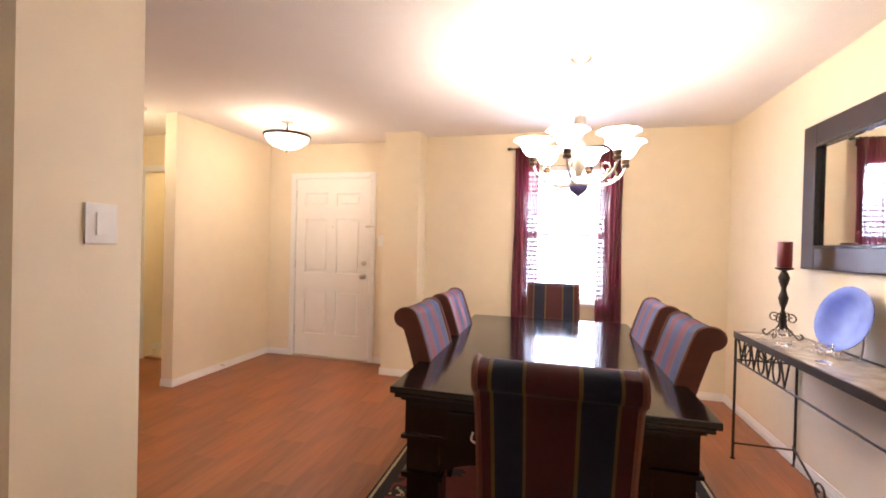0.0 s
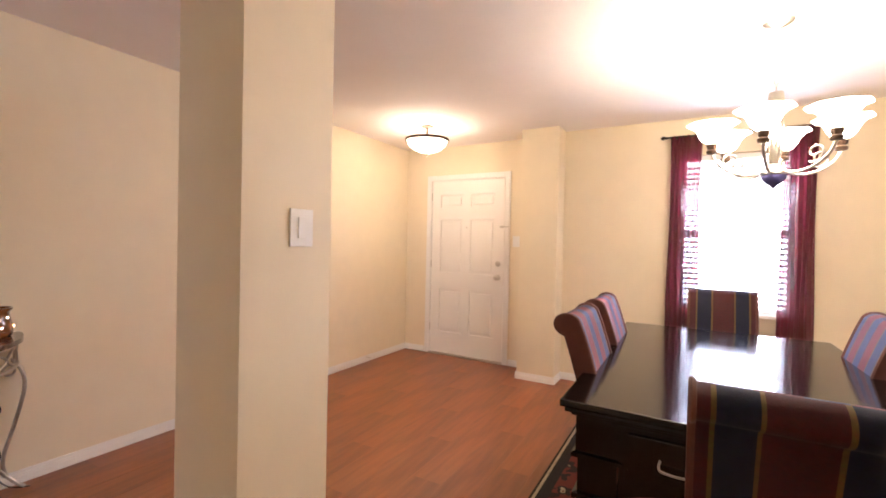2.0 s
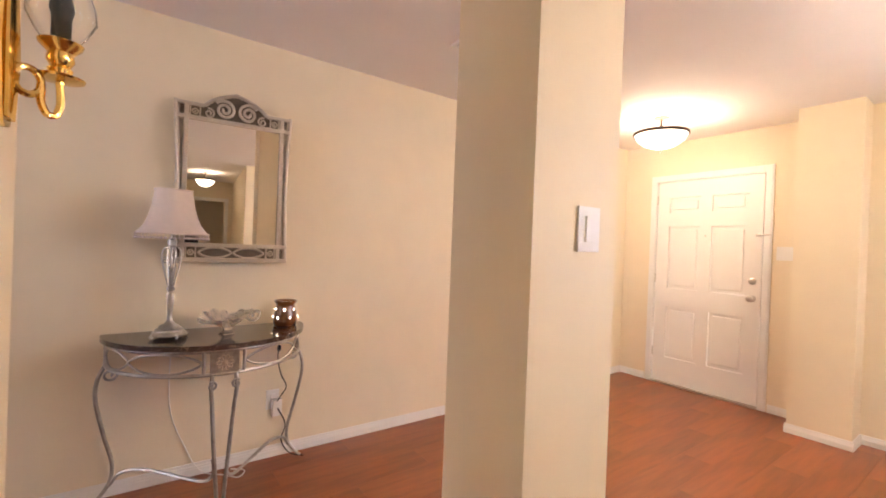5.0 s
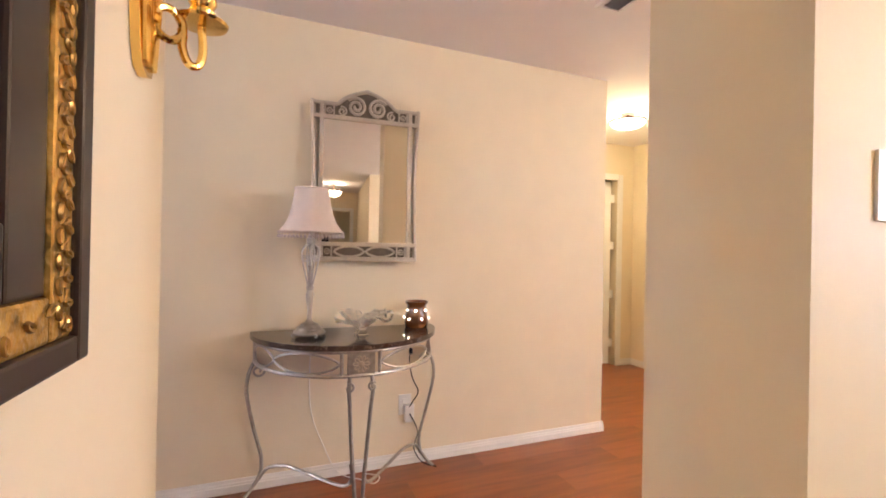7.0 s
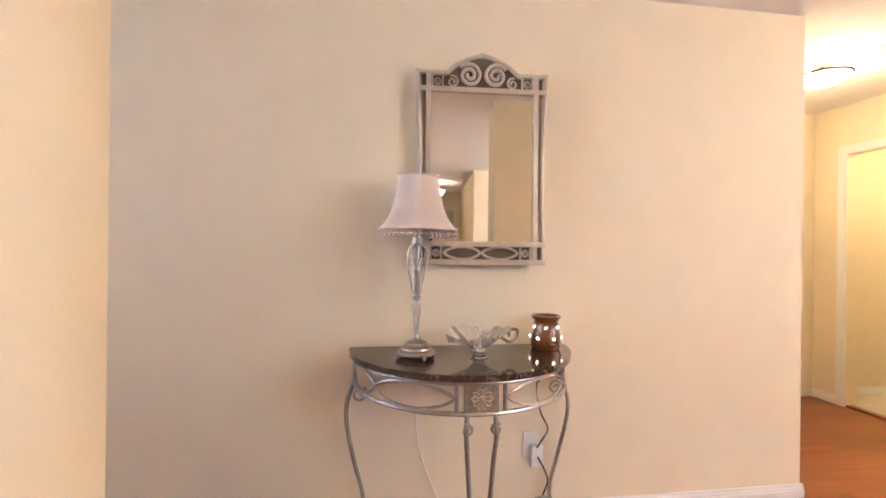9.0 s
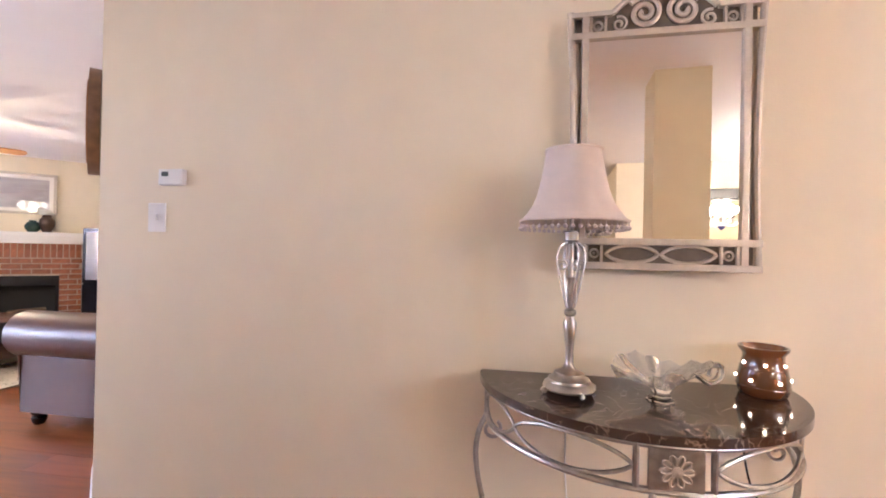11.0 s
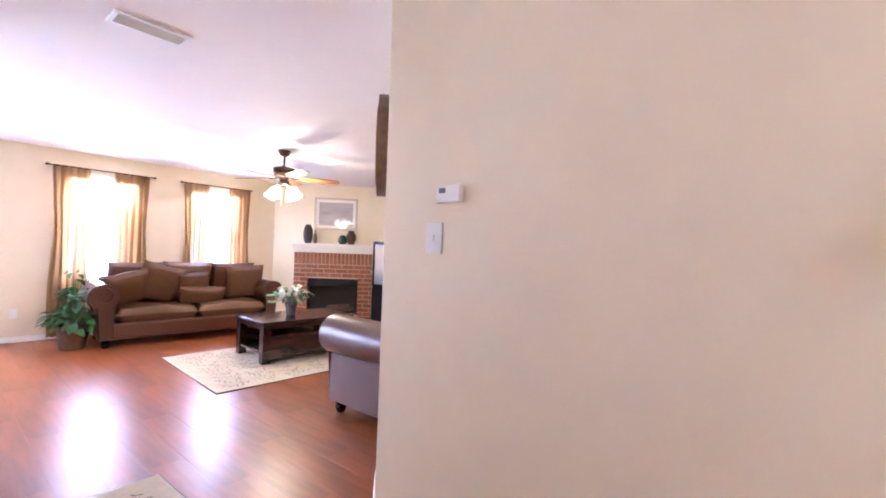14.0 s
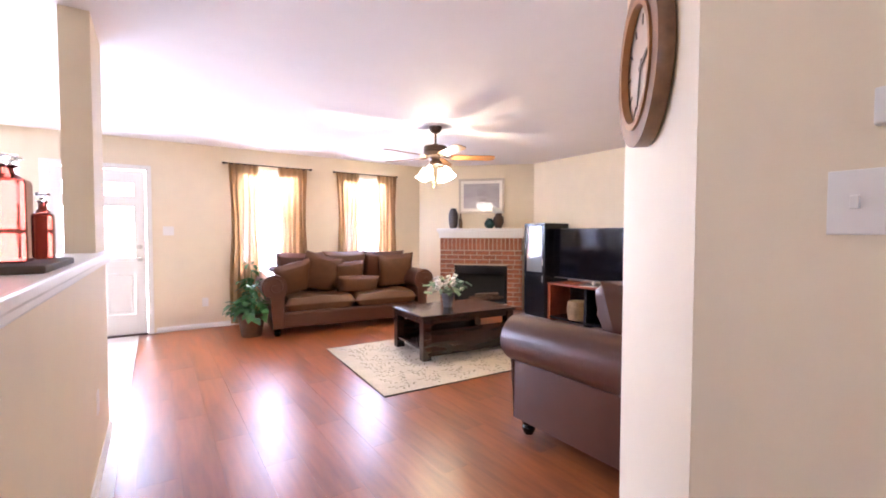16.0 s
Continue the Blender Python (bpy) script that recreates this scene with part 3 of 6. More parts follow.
# ledge of the half wall
bm = bmesh.new()
box(bm, -1.412, -1.182, -4.54, -1.0, 1.125, 1.162, 0.008)
box(bm, -1.388, -1.206, -4.50, -1.0, 1.09, 1.124, 0.006)
structure("ledge", bm, M_TRIM, "white painted ledge on the half wall", "ledge")


# ---- windows ----
def window(name, x0, x1, z0, z1, y, inward, label):
    """A sash window in a wall along x; y is the wall's room face."""
    w = thing(name, label, "window", pose(0, 0, 0), kind="structure")
    yo = y - inward * 0.10
    a, b = sorted((yo - 0.02, yo + 0.02))
    bm = bmesh.new()
    for u, v in ((x0, x0 + 0.04), (x1 - 0.04, x1)):
        box(bm, u, v, a, b, z0, z1)
    for u, v in ((z0, z0 + 0.04), (z1 - 0.04, z1), ((z0 + z1) / 2 - 0.025, (z0 + z1) / 2 + 0.025)):
        box(bm, x0 + 0.04, x1 - 0.04, a, b, u, v)
    part("window_frame", bm, M_TRIM, w)
    for u, v in ((z0 + 0.04, (z0 + z1) / 2 - 0.025), ((z0 + z1) / 2 + 0.025, z1 - 0.04)):
        bm = bmesh.new()
        box(bm, x0 + 0.04, x1 - 0.04, yo - 0.003, yo + 0.003, u, v)
        part("pane", bm, M_GLASS, w, "clear glass pane").visible_shadow = False
    s0, s1 = sorted((y - inward * 0.078, y + inward * 0.03))
    bm = bmesh.new()
    box(bm, x0 - 0.03, x1 + 0.03, min(y + inward * 0.001, y + inward * 0.03), max(y + inward * 0.001, y + inward * 0.03), z0 - 0.03, z0 - 0.002, 0.004)
    part("window_sill", bm, M_TRIM, w)
    return w


window("window_1", 0.30, 1.10, 0.80, 2.12, F_Y, -1, "white framed dining room sash window with daylight")
window("window_2", WINS[0][0], WINS[0][1], 0.77, 2.13, S_Y, 1, "white framed living room sash window behind sheers")
window("window_3", WINS[1][0], WINS[1][1], 0.77, 2.13, S_Y, 1, "white framed living room sash window behind sheers")
window("window_4", -0.40, 0.90, 0.45, 2.13, S_Y, 1, "wide white framed breakfast window with daylight")
for x0, x1, y in ((-1.5, 2.5, 6.2), (-6.5, 2.5, -9.2)):
    bm = bmesh.new()
    box(bm, x0, x1, y - 0.02, y + 0.02, -0.3, 3.2)
    structure("backdrop", bm, M_DAYGLOW, "bright hazy daylight outside the windows", "backdrop")
bl = thing("window_blind", "white horizontal slat blind, half open", "blind", pose(0.70, F_Y + 0.045, 0))
bm = bmesh.new()
box(bm, -0.395, 0.395, -0.025, 0.02, 2.07, 2.115, 0.004)
part("head_rail", bm, M_PLASTIC, bl)
bm = bmesh.new()
box(bm, -0.39, 0.39, -0.022, 0.022, -0.0015, 0.0015)
slat = mesh_of(bm, "slat")
slat.materials.append(M_SLAT)
for k in range(27):
    s = new("slat", slat)
    s.parent = bl
    s.matrix_basis = pose(0, 0, 0.83 + k * 0.0455, 28, 0, 0)


def curtain_rod(x0, x1, y, z, wall_y, label, mat):
    r = thing("curtain_rod", label, "curtain rod", pose((x0 + x1) / 2, y, z))
    h = (x1 - x0) / 2
    bm = bmesh.new()
    tube(bm, [(-h + 0.04, 0, 0), (h - 0.04, 0, 0)], 0.008)
    part("rod", bm, mat, r, smooth=True)
    for s in (-1, 1):
        bm = bmesh.new()
        lathe(bm, [(0.009, 0), (0.014, 0.006), (0.008, 0.012), (0.018, 0.026), (0.012, 0.04), (0, 0.052)], m=pose(s * (h - 0.045), 0, 0, 0, s * 90, 0), seg=12)
        part("finial", bm, mat, r, smooth=True)
        bm = bmesh.new()
        tube(bm, [(s * (h - 0.12), 0, -0.012), (s * (h - 0.12), wall_y - y, -0.012)], 0.006)
        box(bm, s * (h - 0.12) - 0.015, s * (h - 0.12) + 0.015, min(0, wall_y - y) if wall_y < y else wall_y - y - 0.006, (wall_y - y + 0.006) if wall_y < y else wall_y - y, -0.045, 0.02)
        part("bracket", bm, mat, r)
    return r


def curtain(x0, x1, y, z0, z1, mat, label, seed, folds=5, depth=0.03, name="curtain", group="", pinch=0.0):
    bm = bmesh.new()
    drape(bm, x0, x1, y, z0, z1, folds, depth, pinch, seed=seed)
    return tagged(part(name, bm, mat, smooth=True), label, "curtain", group)


curtain_rod(0.14, 1.27, 4.40, 2.265, F_Y, "dark metal curtain rod with pointed finials", M_IRON)
curtain(0.215, 0.45, 4.40, 0.03, 2.275, M_BURG, "burgundy voile curtain panel hanging from the rod", 3, 6, group="burgundy curtains")
curtain(0.985, 1.20, 4.40, 0.03, 2.275, M_BURG, "burgundy voile curtain panel hanging from the rod", 4, 6, group="burgundy curtains")
for x0, x1, ps, sh in ((-3.59, -2.39, ((-2.84, -2.46), (-3.51, -3.10)), (-3.28, -2.70)), (-5.02, -3.91, ((-4.33, -3.96), (-4.99, -4.63)), (-4.86, -4.20))):
    curtain_rod(x0, x1, S_Y + 0.10, 2.215, S_Y, "thin dark curtain rod on the rear wall", M_IRON)
    for i, (a, b) in enumerate(ps):
        curtain(a, b, S_Y + 0.10, 0.04, 2.225, M_GOLDC, "gold-brown voile curtain panel hanging to the floor", 7 + i, 5, group="gold-brown curtains", pinch=0.12)
    curtain(sh[0], sh[1], S_Y + 0.045, 0.60, 2.16, M_SHEER, "white sheer curtain lit by daylight", 11, 12, 0.012, "sheer_curtain", "white sheers")


# ---- dining room ----
table = thing("dining_table", "dark espresso wooden dining table with carved legs", "table", pose(0.565, 2.755, 0))
bm = bmesh.new()
box(bm, -0.58, 0.58, -0.96, 0.93, 0.735, 0.762, 0.006)
top = part("tabletop", bm, M_ESPRESSO, table)
for e, z0, z1 in ((0.015, 0.715, 0.7345), (0.035, 0.70, 0.7145)):
    bm = bmesh.new()
    box(bm, -0.58 + e, 0.58 - e, -0.96 + e, 0.93 - e, z0, z1, 0.005)
    part("edge_moulding", bm, M_ESPRESSO, top)
for s in (-1, 1):
    bm = bmesh.new()
    box(bm, s * 0.50 - 0.012, s * 0.50 + 0.012, -0.78, 0.75, 0.56, 0.699)
    part("apron", bm, M_ESPRESSO, table)
for y, name in ((-0.90, "near"), (0.87, "far")):
    bm = bmesh.new()
    sgn = -1 if y < 0 else 1
    box(bm, -0.38, 0.38, y - 0.012, y + 0.012, 0.50, 0.699)
    arch = [(-0.38, 0.498)] + [(0.38 * math.cos(math.pi * k / 16) * -1, 0.498 - 0.09 * (1 - math.sin(math.pi * k / 16))) for k in range(17)] + [(0.38, 0.498)]
    prism(bm, arch[1:-1] + [(0.38, 0.4985), (-0.38, 0.4985)], y - 0.010, y + 0.010, "xz")
    part("apron", bm, M_ESPRESSO, table)
    for x in (-0.20, 0.20):
        bm = bmesh.new()
        box(bm, x - 0.15, x + 0.15, y + sgn * 0.012, y + sgn * 0.024, 0.535, 0.675, 0.004)
        dr = part("drawer_front", bm, M_ESPRESSO, table)
        bm = bmesh.new()
        tube(bm, smooth_line([(x - 0.05, y + sgn * 0.026, 0.61), (x - 0.045, y + sgn * 0.05, 0.585), (x + 0.045, y + sgn * 0.05, 0.585), (x + 0.05, y + sgn * 0.026, 0.61)]), 0.004)
        part("drawer_pull", bm, M_NICKEL, dr, "bright metal bail pull", True)
for x in (-0.455, 0.455):
    for y in (-0.83, 0.80):
        bm = bmesh.new()
        prof = [(0, 0.0125)]
        for z0, z1, w in ((0.0125, 0.06, 0.080), (0.065, 0.195, 0.062), (0.20, 0.22, 0.082), (0.225, 0.385, 0.066), (0.39, 0.41, 0.084), (0.415, 0.54, 0.068), (0.545, 0.56, 0.088), (0.565, 0.699, 0.075)):
            prof += [(w * 1.4142, z0), (w * 1.4142, z1)]
        lathe(bm, prof + [(0, 0.699)], m=pose(x, y, 0, 0, 0, 45), seg=4)
        part("leg", bm, M_ESPRESSO, table)


def dining_chair(front_cloth):
    c = thing("dining_chair", "roll-back dining chair in striped upholstery at the table", "chair", group="dining chairs")
    # side outline of the back: y forward, z up, with the roll at the top
    front_line = smooth_line([(-0.075, 0.42), (-0.105, 0.60), (-0.155, 0.80), (-0.195, 0.93), (-0.215, 0.985)], 5)
    roll = [(-0.272 + 0.055 * math.cos(a), 0.985 + 0.045 * math.sin(a)) for a in (math.pi * (0.06 + 1.36 * k / 18) for k in range(19))]
    back_line = smooth_line([(-0.275, 0.93), (-0.235, 0.80), (-0.185, 0.60), (-0.145, 0.30)], 5)
    line = [(v[0], v[1]) for v in front_line] + roll + [(v[0], v[1]) for v in back_line]
    n_front = len(front_line) + 7
    def strip(name, pts, mat, inset=0.0):
        bm = bmesh.new()
        w = 0.205
        rows = [[bm.verts.new((x, p[0], p[1])) for x in [-w + 2 * w * k / 8 for k in range(9)]] for p in pts]
        for a, b in zip(rows, rows[1:]):
            for k in range(8):
                bm.faces.new((a[k], a[k + 1], b[k + 1], b[k]))
        bmesh.ops.solidify(bm, geom=list(bm.faces), thickness=0.006)
        return part(name, bm, mat, c, smooth=True)
    strip("backrest_front", line[:n_front], front_cloth)
    strip("backrest_back", line[n_front - 1:], M_STRIPE_SHADED)
    for s in (-1, 1):
        bm = bmesh.new()
        out = line + [(-0.06, 0.30)]
        prism(bm, [(y, z) for y, z in out], s * 0.205, s * 0.222, "yz")
        edge = [Vector((s * 0.2135, y, z)) for y, z in line]
        tube(bm, edge, 0.0095, 6)
        part("side_panel", bm, M_RUST, c, "rust-brown side panel", True)
    bm = bmesh.new()
    m = pose(0, 0.075, 0.445)
    pillow(bm, 0.45, 0.40, 0.11, m, 10, 0.16)
    part("seat", bm, front_cloth, c, smooth=True)
    bm = bmesh.new()
    box(bm, -0.222, 0.222, -0.13, 0.265, 0.30, 0.425, 0.012)
    part("seat_frame", bm, M_RUST, c, "rust-brown seat frame")
    for x in (-0.185, 0.185):
        for y in (-0.10, 0.235):
            bm = bmesh.new()
            k = -0.03 if y < 0 else 0
            lo = [bm.verts.new((x + a * 0.014, y + k + b * 0.014, 0.012)) for a, b in ((-1, -1), (1, -1), (1, 1), (-1, 1))]
            hi = [bm.verts.new((x + a * 0.024, y + b * 0.024, 0.30)) for a, b in ((-1, -1), (1, -1), (1, 1), (-1, 1))]
            bm.faces.new(lo[::-1]), bm.faces.new(hi)
            for i in range(4):
                bm.faces.new((lo[i], lo[(i + 1) % 4], hi[(i + 1) % 4], hi[i]))
            part("leg", bm, M_ESPRESSO, c)
    for o in c.children:
        o.data.transform(Matrix.Diagonal((1, 1, 0.978, 1)))
    return c


# The far chair's front takes the shaded tone because it is backlit.
far_chair = dining_chair(M_STRIPE_SHADED)
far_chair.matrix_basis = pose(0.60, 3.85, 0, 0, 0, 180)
chair = dining_chair(M_STRIPE_LIT)
chair.matrix_basis = pose(0.61, 1.68, 0)
for x, y, r in ((0.185, 2.40, -90), (0.185, 3.04, -90), (0.95, 2.40, 90), (0.95, 3.04, 90)):
    copy_thing(chair, pose(x, y, 0, 0, 0, r))


def rug_material(name, ground, motif, edge, scale):
    mat = material(name, ground, 0.95, bump=0.5, bump_scale=400)
    n, l = mat.node_tree.nodes, mat.node_tree.links
    tc, vo, ramp, no = n.new("ShaderNodeTexCoord"), n.new("ShaderNodeTexVoronoi"), n.new("ShaderNodeValToRGB"), n.new("ShaderNodeTexVoronoi")
    vo.inputs["Scale"].default_value, no.inputs["Scale"].default_value = scale, scale * 2.6
    ramp.color_ramp.interpolation = "CONSTANT"
    els = ramp.color_ramp.elements
    els[0].position, els[0].color = 0.0, (*motif, 1)
    els[1].position, els[1].color = 0.30, (*edge, 1)
    e = els.new(0.38)
    e.color = (*ground, 1)
    e = els.new(0.62)
    e.color = (*motif, 1)
    add = n.new("ShaderNodeMath")
    add.operation = "MULTIPLY_ADD"
    add.inputs[1].default_value = 0.45
    l.new(tc.outputs["Object"], vo.inputs["Vector"])
    l.new(tc.outputs["Object"], no.inputs["Vector"])
    l.new(no.outputs["Distance"], add.inputs[0])
    l.new(vo.outputs["Distance"], add.inputs[2])
    l.new(add.outputs[0], ramp.inputs["Fac"])
    l.new(ramp.outputs["Color"], n["Principled BSDF"].inputs["Base Color"])
    return mat


rug = thing("dining_rug", "dark patterned rug with red and cream motifs under the table", "rug", pose(0.58, 2.84, 0))
bm = bmesh.new()
box(bm, -0.89, 0.89, -1.3, 1.3, 0.001, 0.010, 0.003)
part("border", bm, material("rug_black", (0.015, 0.012, 0.012), 0.95, bump=0.5, bump_scale=400), rug)
bm = bmesh.new()
box(bm, -0.80, 0.80, -1.21, 1.21, 0.0101, 0.0115)
part("field", bm, rug_material("rug_field", (0.025, 0.012, 0.012), (0.16, 0.028, 0.022), (0.42, 0.32, 0.21), 9), rug)
bm = bmesh.new()
for a, b, c, d in ((-0.875, -0.86, -1.285, 1.285), (0.86, 0.875, -1.285, 1.285), (-0.86, 0.86, -1.285, -1.27), (-0.86, 0.86, 1.27, 1.285)):
    box(bm, a, b, c, d, 0.0101, 0.0112)
part("stripe", bm, material("rug_cream", (0.5, 0.40, 0.28), 0.95, grain=0.3, scale=60), rug)

ch = thing("chandelier", "nickel chandelier with six lit frosted glass shades", "chandelier", pose(0.727, 2.86, 0))
bm = bmesh.new()
lathe(bm, [(0.065, 2.439), (0.065, 2.43), (0.05, 2.415), (0.02, 2.405), (0.008, 2.40)], seg=20)
part("canopy", bm, M_NICKEL, ch, smooth=True)
bm = bmesh.new()
for k in range(9):
    z = 2.385 - k * 0.034
    u, v = ((1, 0, 0), (0, 0, 1)) if k % 2 else ((0, 1, 0), (0, 0, 1))
    tube(bm, oval((0, 0, z), 0.010, 0.021, u, v, 12), 0.0028, 6, True)
part("chain", bm, M_NICKEL, ch, smooth=True)
bm = bmesh.new()
lathe(bm, [(0.0, 2.10), (0.03, 2.09), (0.034, 2.05), (0.022, 2.02), (0.03, 1.98), (0.04, 1.90), (0.03, 1.80), (0.018, 1.74), (0.05, 1.715), (0.055, 1.69), (0.02, 1.68), (0.0, 1.675)], seg=24)
part("stem", bm, M_NICKEL, ch, smooth=True)
bm = bmesh.new()
lathe(bm, [(0.0, 1.690), (0.052, 1.686), (0.05, 1.668), (0.03, 1.645), (0.010, 1.632), (0.006, 1.622), (0, 1.618)], seg=20)
# Blue-violet is lens colour fringing painted onto a dark finial.
part("finial", bm, material("violet_fringe_finial", (0.17, 0.16, 0.42), 0.15, grain=0.2, scale=20), ch, "dark finial tinted with violet colour fringing", True)
for k in range(6):
    a = math.radians(60 * k + 14)
    ca, sa = math.cos(a), math.sin(a)
    pt = lambda r, z: (r * ca, r * sa, z)
    bm = bmesh.new()
    tube(bm, smooth_line([pt(0.03, 1.72), pt(0.09, 1.69), pt(0.17, 1.70), pt(0.24, 1.745), pt(0.27, 1.80)]), 0.007)
    tube(bm, spiral(pt(0.185, 1.765), 0.045, 0.012, 1.1, 4.2, (ca, sa, 0), (0, 0, 1), 24), 0.005, 6)
    arm = part("arm", bm, M_NICKEL, ch, smooth=True)
    bm = bmesh.new()
    lathe(bm, [(0.0, 1.795), (0.022, 1.80), (0.026, 1.815), (0.018, 1.822), (0.024, 1.835), (0.024, 1.85), (0, 1.852)], at=(0.27 * ca, 0.27 * sa, 0), seg=16)
    part("socket", bm, M_BRONZE, arm, "dark socket cup", True)
    bm = bmesh.new()
    prof = [(0.020, 1.853), (0.038, 1.863), (0.054, 1.885), (0.066, 1.915), (0.086, 1.938), (0.112, 1.948)]
    lathe(bm, prof + [(r - 0.004, z + 0.001) for r, z in prof[::-1]], at=(0.27 * ca, 0.27 * sa, 0), seg=24, flute=8, depth=0.04)
    part("shade", bm, M_SHADE_G, arm, "lit frosted glass tulip shade", True)

# console and what stands on it
con = thing("console_table", "wrought iron console table with a beige marble top", "console table", pose(1.902, 2.64, 0))
M_STONE = material("beige_marble", (0.62, 0.55, 0.45), 0.10, grain=0.45, scale=14, second=(0.20, 0.16, 0.13))
bm = bmesh.new()
box(bm, -0.155, 0.165, -0.70, 0.70, 0.790, 0.812, 0.004)
part("stone_top", bm, M_STONE, con, "mottled beige and grey marble top")
bm = bmesh.new()
for x0, x1, y0, y1 in ((-0.172, -0.156, -0.715, 0.715), (0.166, 0.182, -0.715, 0.715), (-0.156, 0.166, -0.715, -0.701), (-0.156, 0.166, 0.701, 0.715)):
    box(bm, x0, x1, y0, y1, 0.775, 0.814)
part("top_frame", bm, M_IRON, con)
bm = bmesh.new()
for x in (-0.163, 0.174):
    tube(bm, [(x, -0.70, 0.635), (x, 0.70, 0.635)], 0.006)
for y in (-0.70, 0.70):
    tube(bm, [(-0.163, y, 0.635), (0.174, y, 0.635)], 0.006)
part("lower_rail", bm, M_IRON, con)
for x in (-0.163, 0.174):
    for y in (-0.70, 0.70):
        bm = bmesh.new()
        tube(bm, [(x, y, 0.004), (x, y, 0.775)], 0.008, 8)
        lathe(bm, [(0.014, 0.001), (0.014, 0.006), (0.008, 0.012)], at=(x, y, 0), seg=10)
        part("leg", bm, M_IRON, con)
for k in range(7):
    bm = bmesh.new()
    y = 0.10 + k * 0.085
    if k % 2:
        tube(bm, oval((-0.163, y, 0.705), 0.036, 0.064, (0, 1, 0), (0, 0, 1), 20), 0.005, 6, True)
    else:
        tube(bm, [(-0.163, y - 0.04, 0.772), (-0.163, y, 0.640), (-0.163, y + 0.04, 0.772)], 0.005, 6)
    part("scrollwork", bm, M_IRON, con, smooth=True)
for k in range(3):
    bm = bmesh.new()
    x = -0.11 + k * 0.115
    if k % 2:
        tube(bm, oval((x, 0.70, 0.705), 0.04, 0.064, (1, 0, 0), (0, 0, 1), 20), 0.005, 6, True)
    else:
        tube(bm, [(x - 0.045, 0.70, 0.772), (x, 0.70, 0.640), (x + 0.045, 0.70, 0.772)], 0.005, 6)
    part("scrollwork", bm, M_IRON, con, smooth=True)
bm = bmesh.new()
tube(bm, [(0.165, 0.70, 0.12), (0.12, 0.36, 0.035), (0.12, 0.34, 0.03)], 0.007)
tube(bm, [(0.165, -0.70, 0.12), (0.12, 0.28, 0.03)], 0.007)
tube(bm, [(-0.163, 0.70, 0.10), (0.165, 0.70, 0.10)], 0.006)
tube(bm, oval((0.11, 0.31, 0.045), 0.042, 0.042, (0, 1, 0), (0, 0, 1), 20), 0.006, 6, True)
part("stretcher", bm, M_IRON, con)

cs = thing("candle_holder", "dark turned metal candle holder with scrolled feet", "candle holder", pose(1.92, 3.18, 0.8125))
bm = bmesh.new()
lathe(bm, [(0.010, 0.05), (0.013, 0.08), (0.022, 0.11), (0.014, 0.14), (0.010, 0.18), (0.020, 0.215), (0.026, 0.245), (0.016, 0.275), (0.012, 0.30), (0.024, 0.34), (0.03, 0.365), (0.018, 0.395), (0.012, 0.405), (0.045, 0.415), (0.048, 0.424), (0.0, 0.425)], seg=20)
part("stem", bm, M_IRON, cs, smooth=True)
for k in range(4):
    a = math.radians(90 * k + 40)
    u = (math.cos(a), math.sin(a), 0)
    bm = bmesh.new()
    tube(bm, spiral((u[0] * 0.045, u[1] * 0.045, 0.125), 0.006, 0.03, 1.2, 1.0, u, (0, 0, 1), 24), 0.004, 6)
    tube(bm, smooth_line([(u[0] * 0.012, u[1] * 0.012, 0.16), (u[0] * 0.02, u[1] * 0.02, 0.08), (u[0] * 0.06, u[1] * 0.06, 0.035), (u[0] * 0.085, u[1] * 0.085, 0.012), (u[0] * 0.105, u[1] * 0.105, 0.03), (u[0] * 0.09, u[1] * 0.09, 0.045)]), 0.005, 6)
    part("scroll_foot", bm, M_IRON, cs, smooth=True)
cd = thing("candle", "dark red pillar candle on its holder", "candle", pose(1.92, 3.18, 1.238))
bm = bmesh.new()
lathe(bm, [(0.0, 0), (0.036, 0.0), (0.037, 0.004), (0.037, 0.146), (0.034, 0.152), (0.02, 0.146), (0, 0.145)], seg=24)
part("wax", bm, material("red_wax", (0.14, 0.012, 0.014), 0.4, grain=0.3, scale=12), cd, smooth=True)
bm = bmesh.new()
tube(bm, [(0, 0, 0.144), (0.001, 0, 0.156)], 0.0015, 6)
part("wick", bm, M_BLACK, cd)
pl = thing("glass_plate", "round blue glass plate leaning on a stand", "plate", pose(2.005, 2.76, 1.0, 0, -74, 9) @ Matrix.Scale(0.93, 4))
bm = bmesh.new()
prof = [(0.0, 0.0), (0.09, 0.0), (0.115, 0.012), (0.175, 0.024), (0.178, 0.03), (0.172, 0.031), (0.115, 0.02), (0.09, 0.008), (0.0, 0.008)]
lathe(bm, prof, seg=48, flute=24, depth=0.006)
part("plate_body", bm, material("cobalt_glass", (0.022, 0.045, 0.27), 0.36, grain=0.5, scale=14, second=(0.07, 0.11, 0.42)), pl, "swirled cobalt blue glass", True)
bm = bmesh.new()
tube(bm, oval((0, 0, 0.013), 0.116, 0.116, (1, 0, 0), (0, 1, 0), 48), 0.004, 6, True)
part("inner_ring", bm, material("pale_blue_glass", (0.13, 0.18, 0.46), 0.15, grain=0.3, scale=30), pl, "pale ring on the rim", True)
ps = thing("plate_stand", "thin metal stand holding the blue plate", "plate stand", pose(1.965, 2.76, 0.8125, 0, 0, 16))
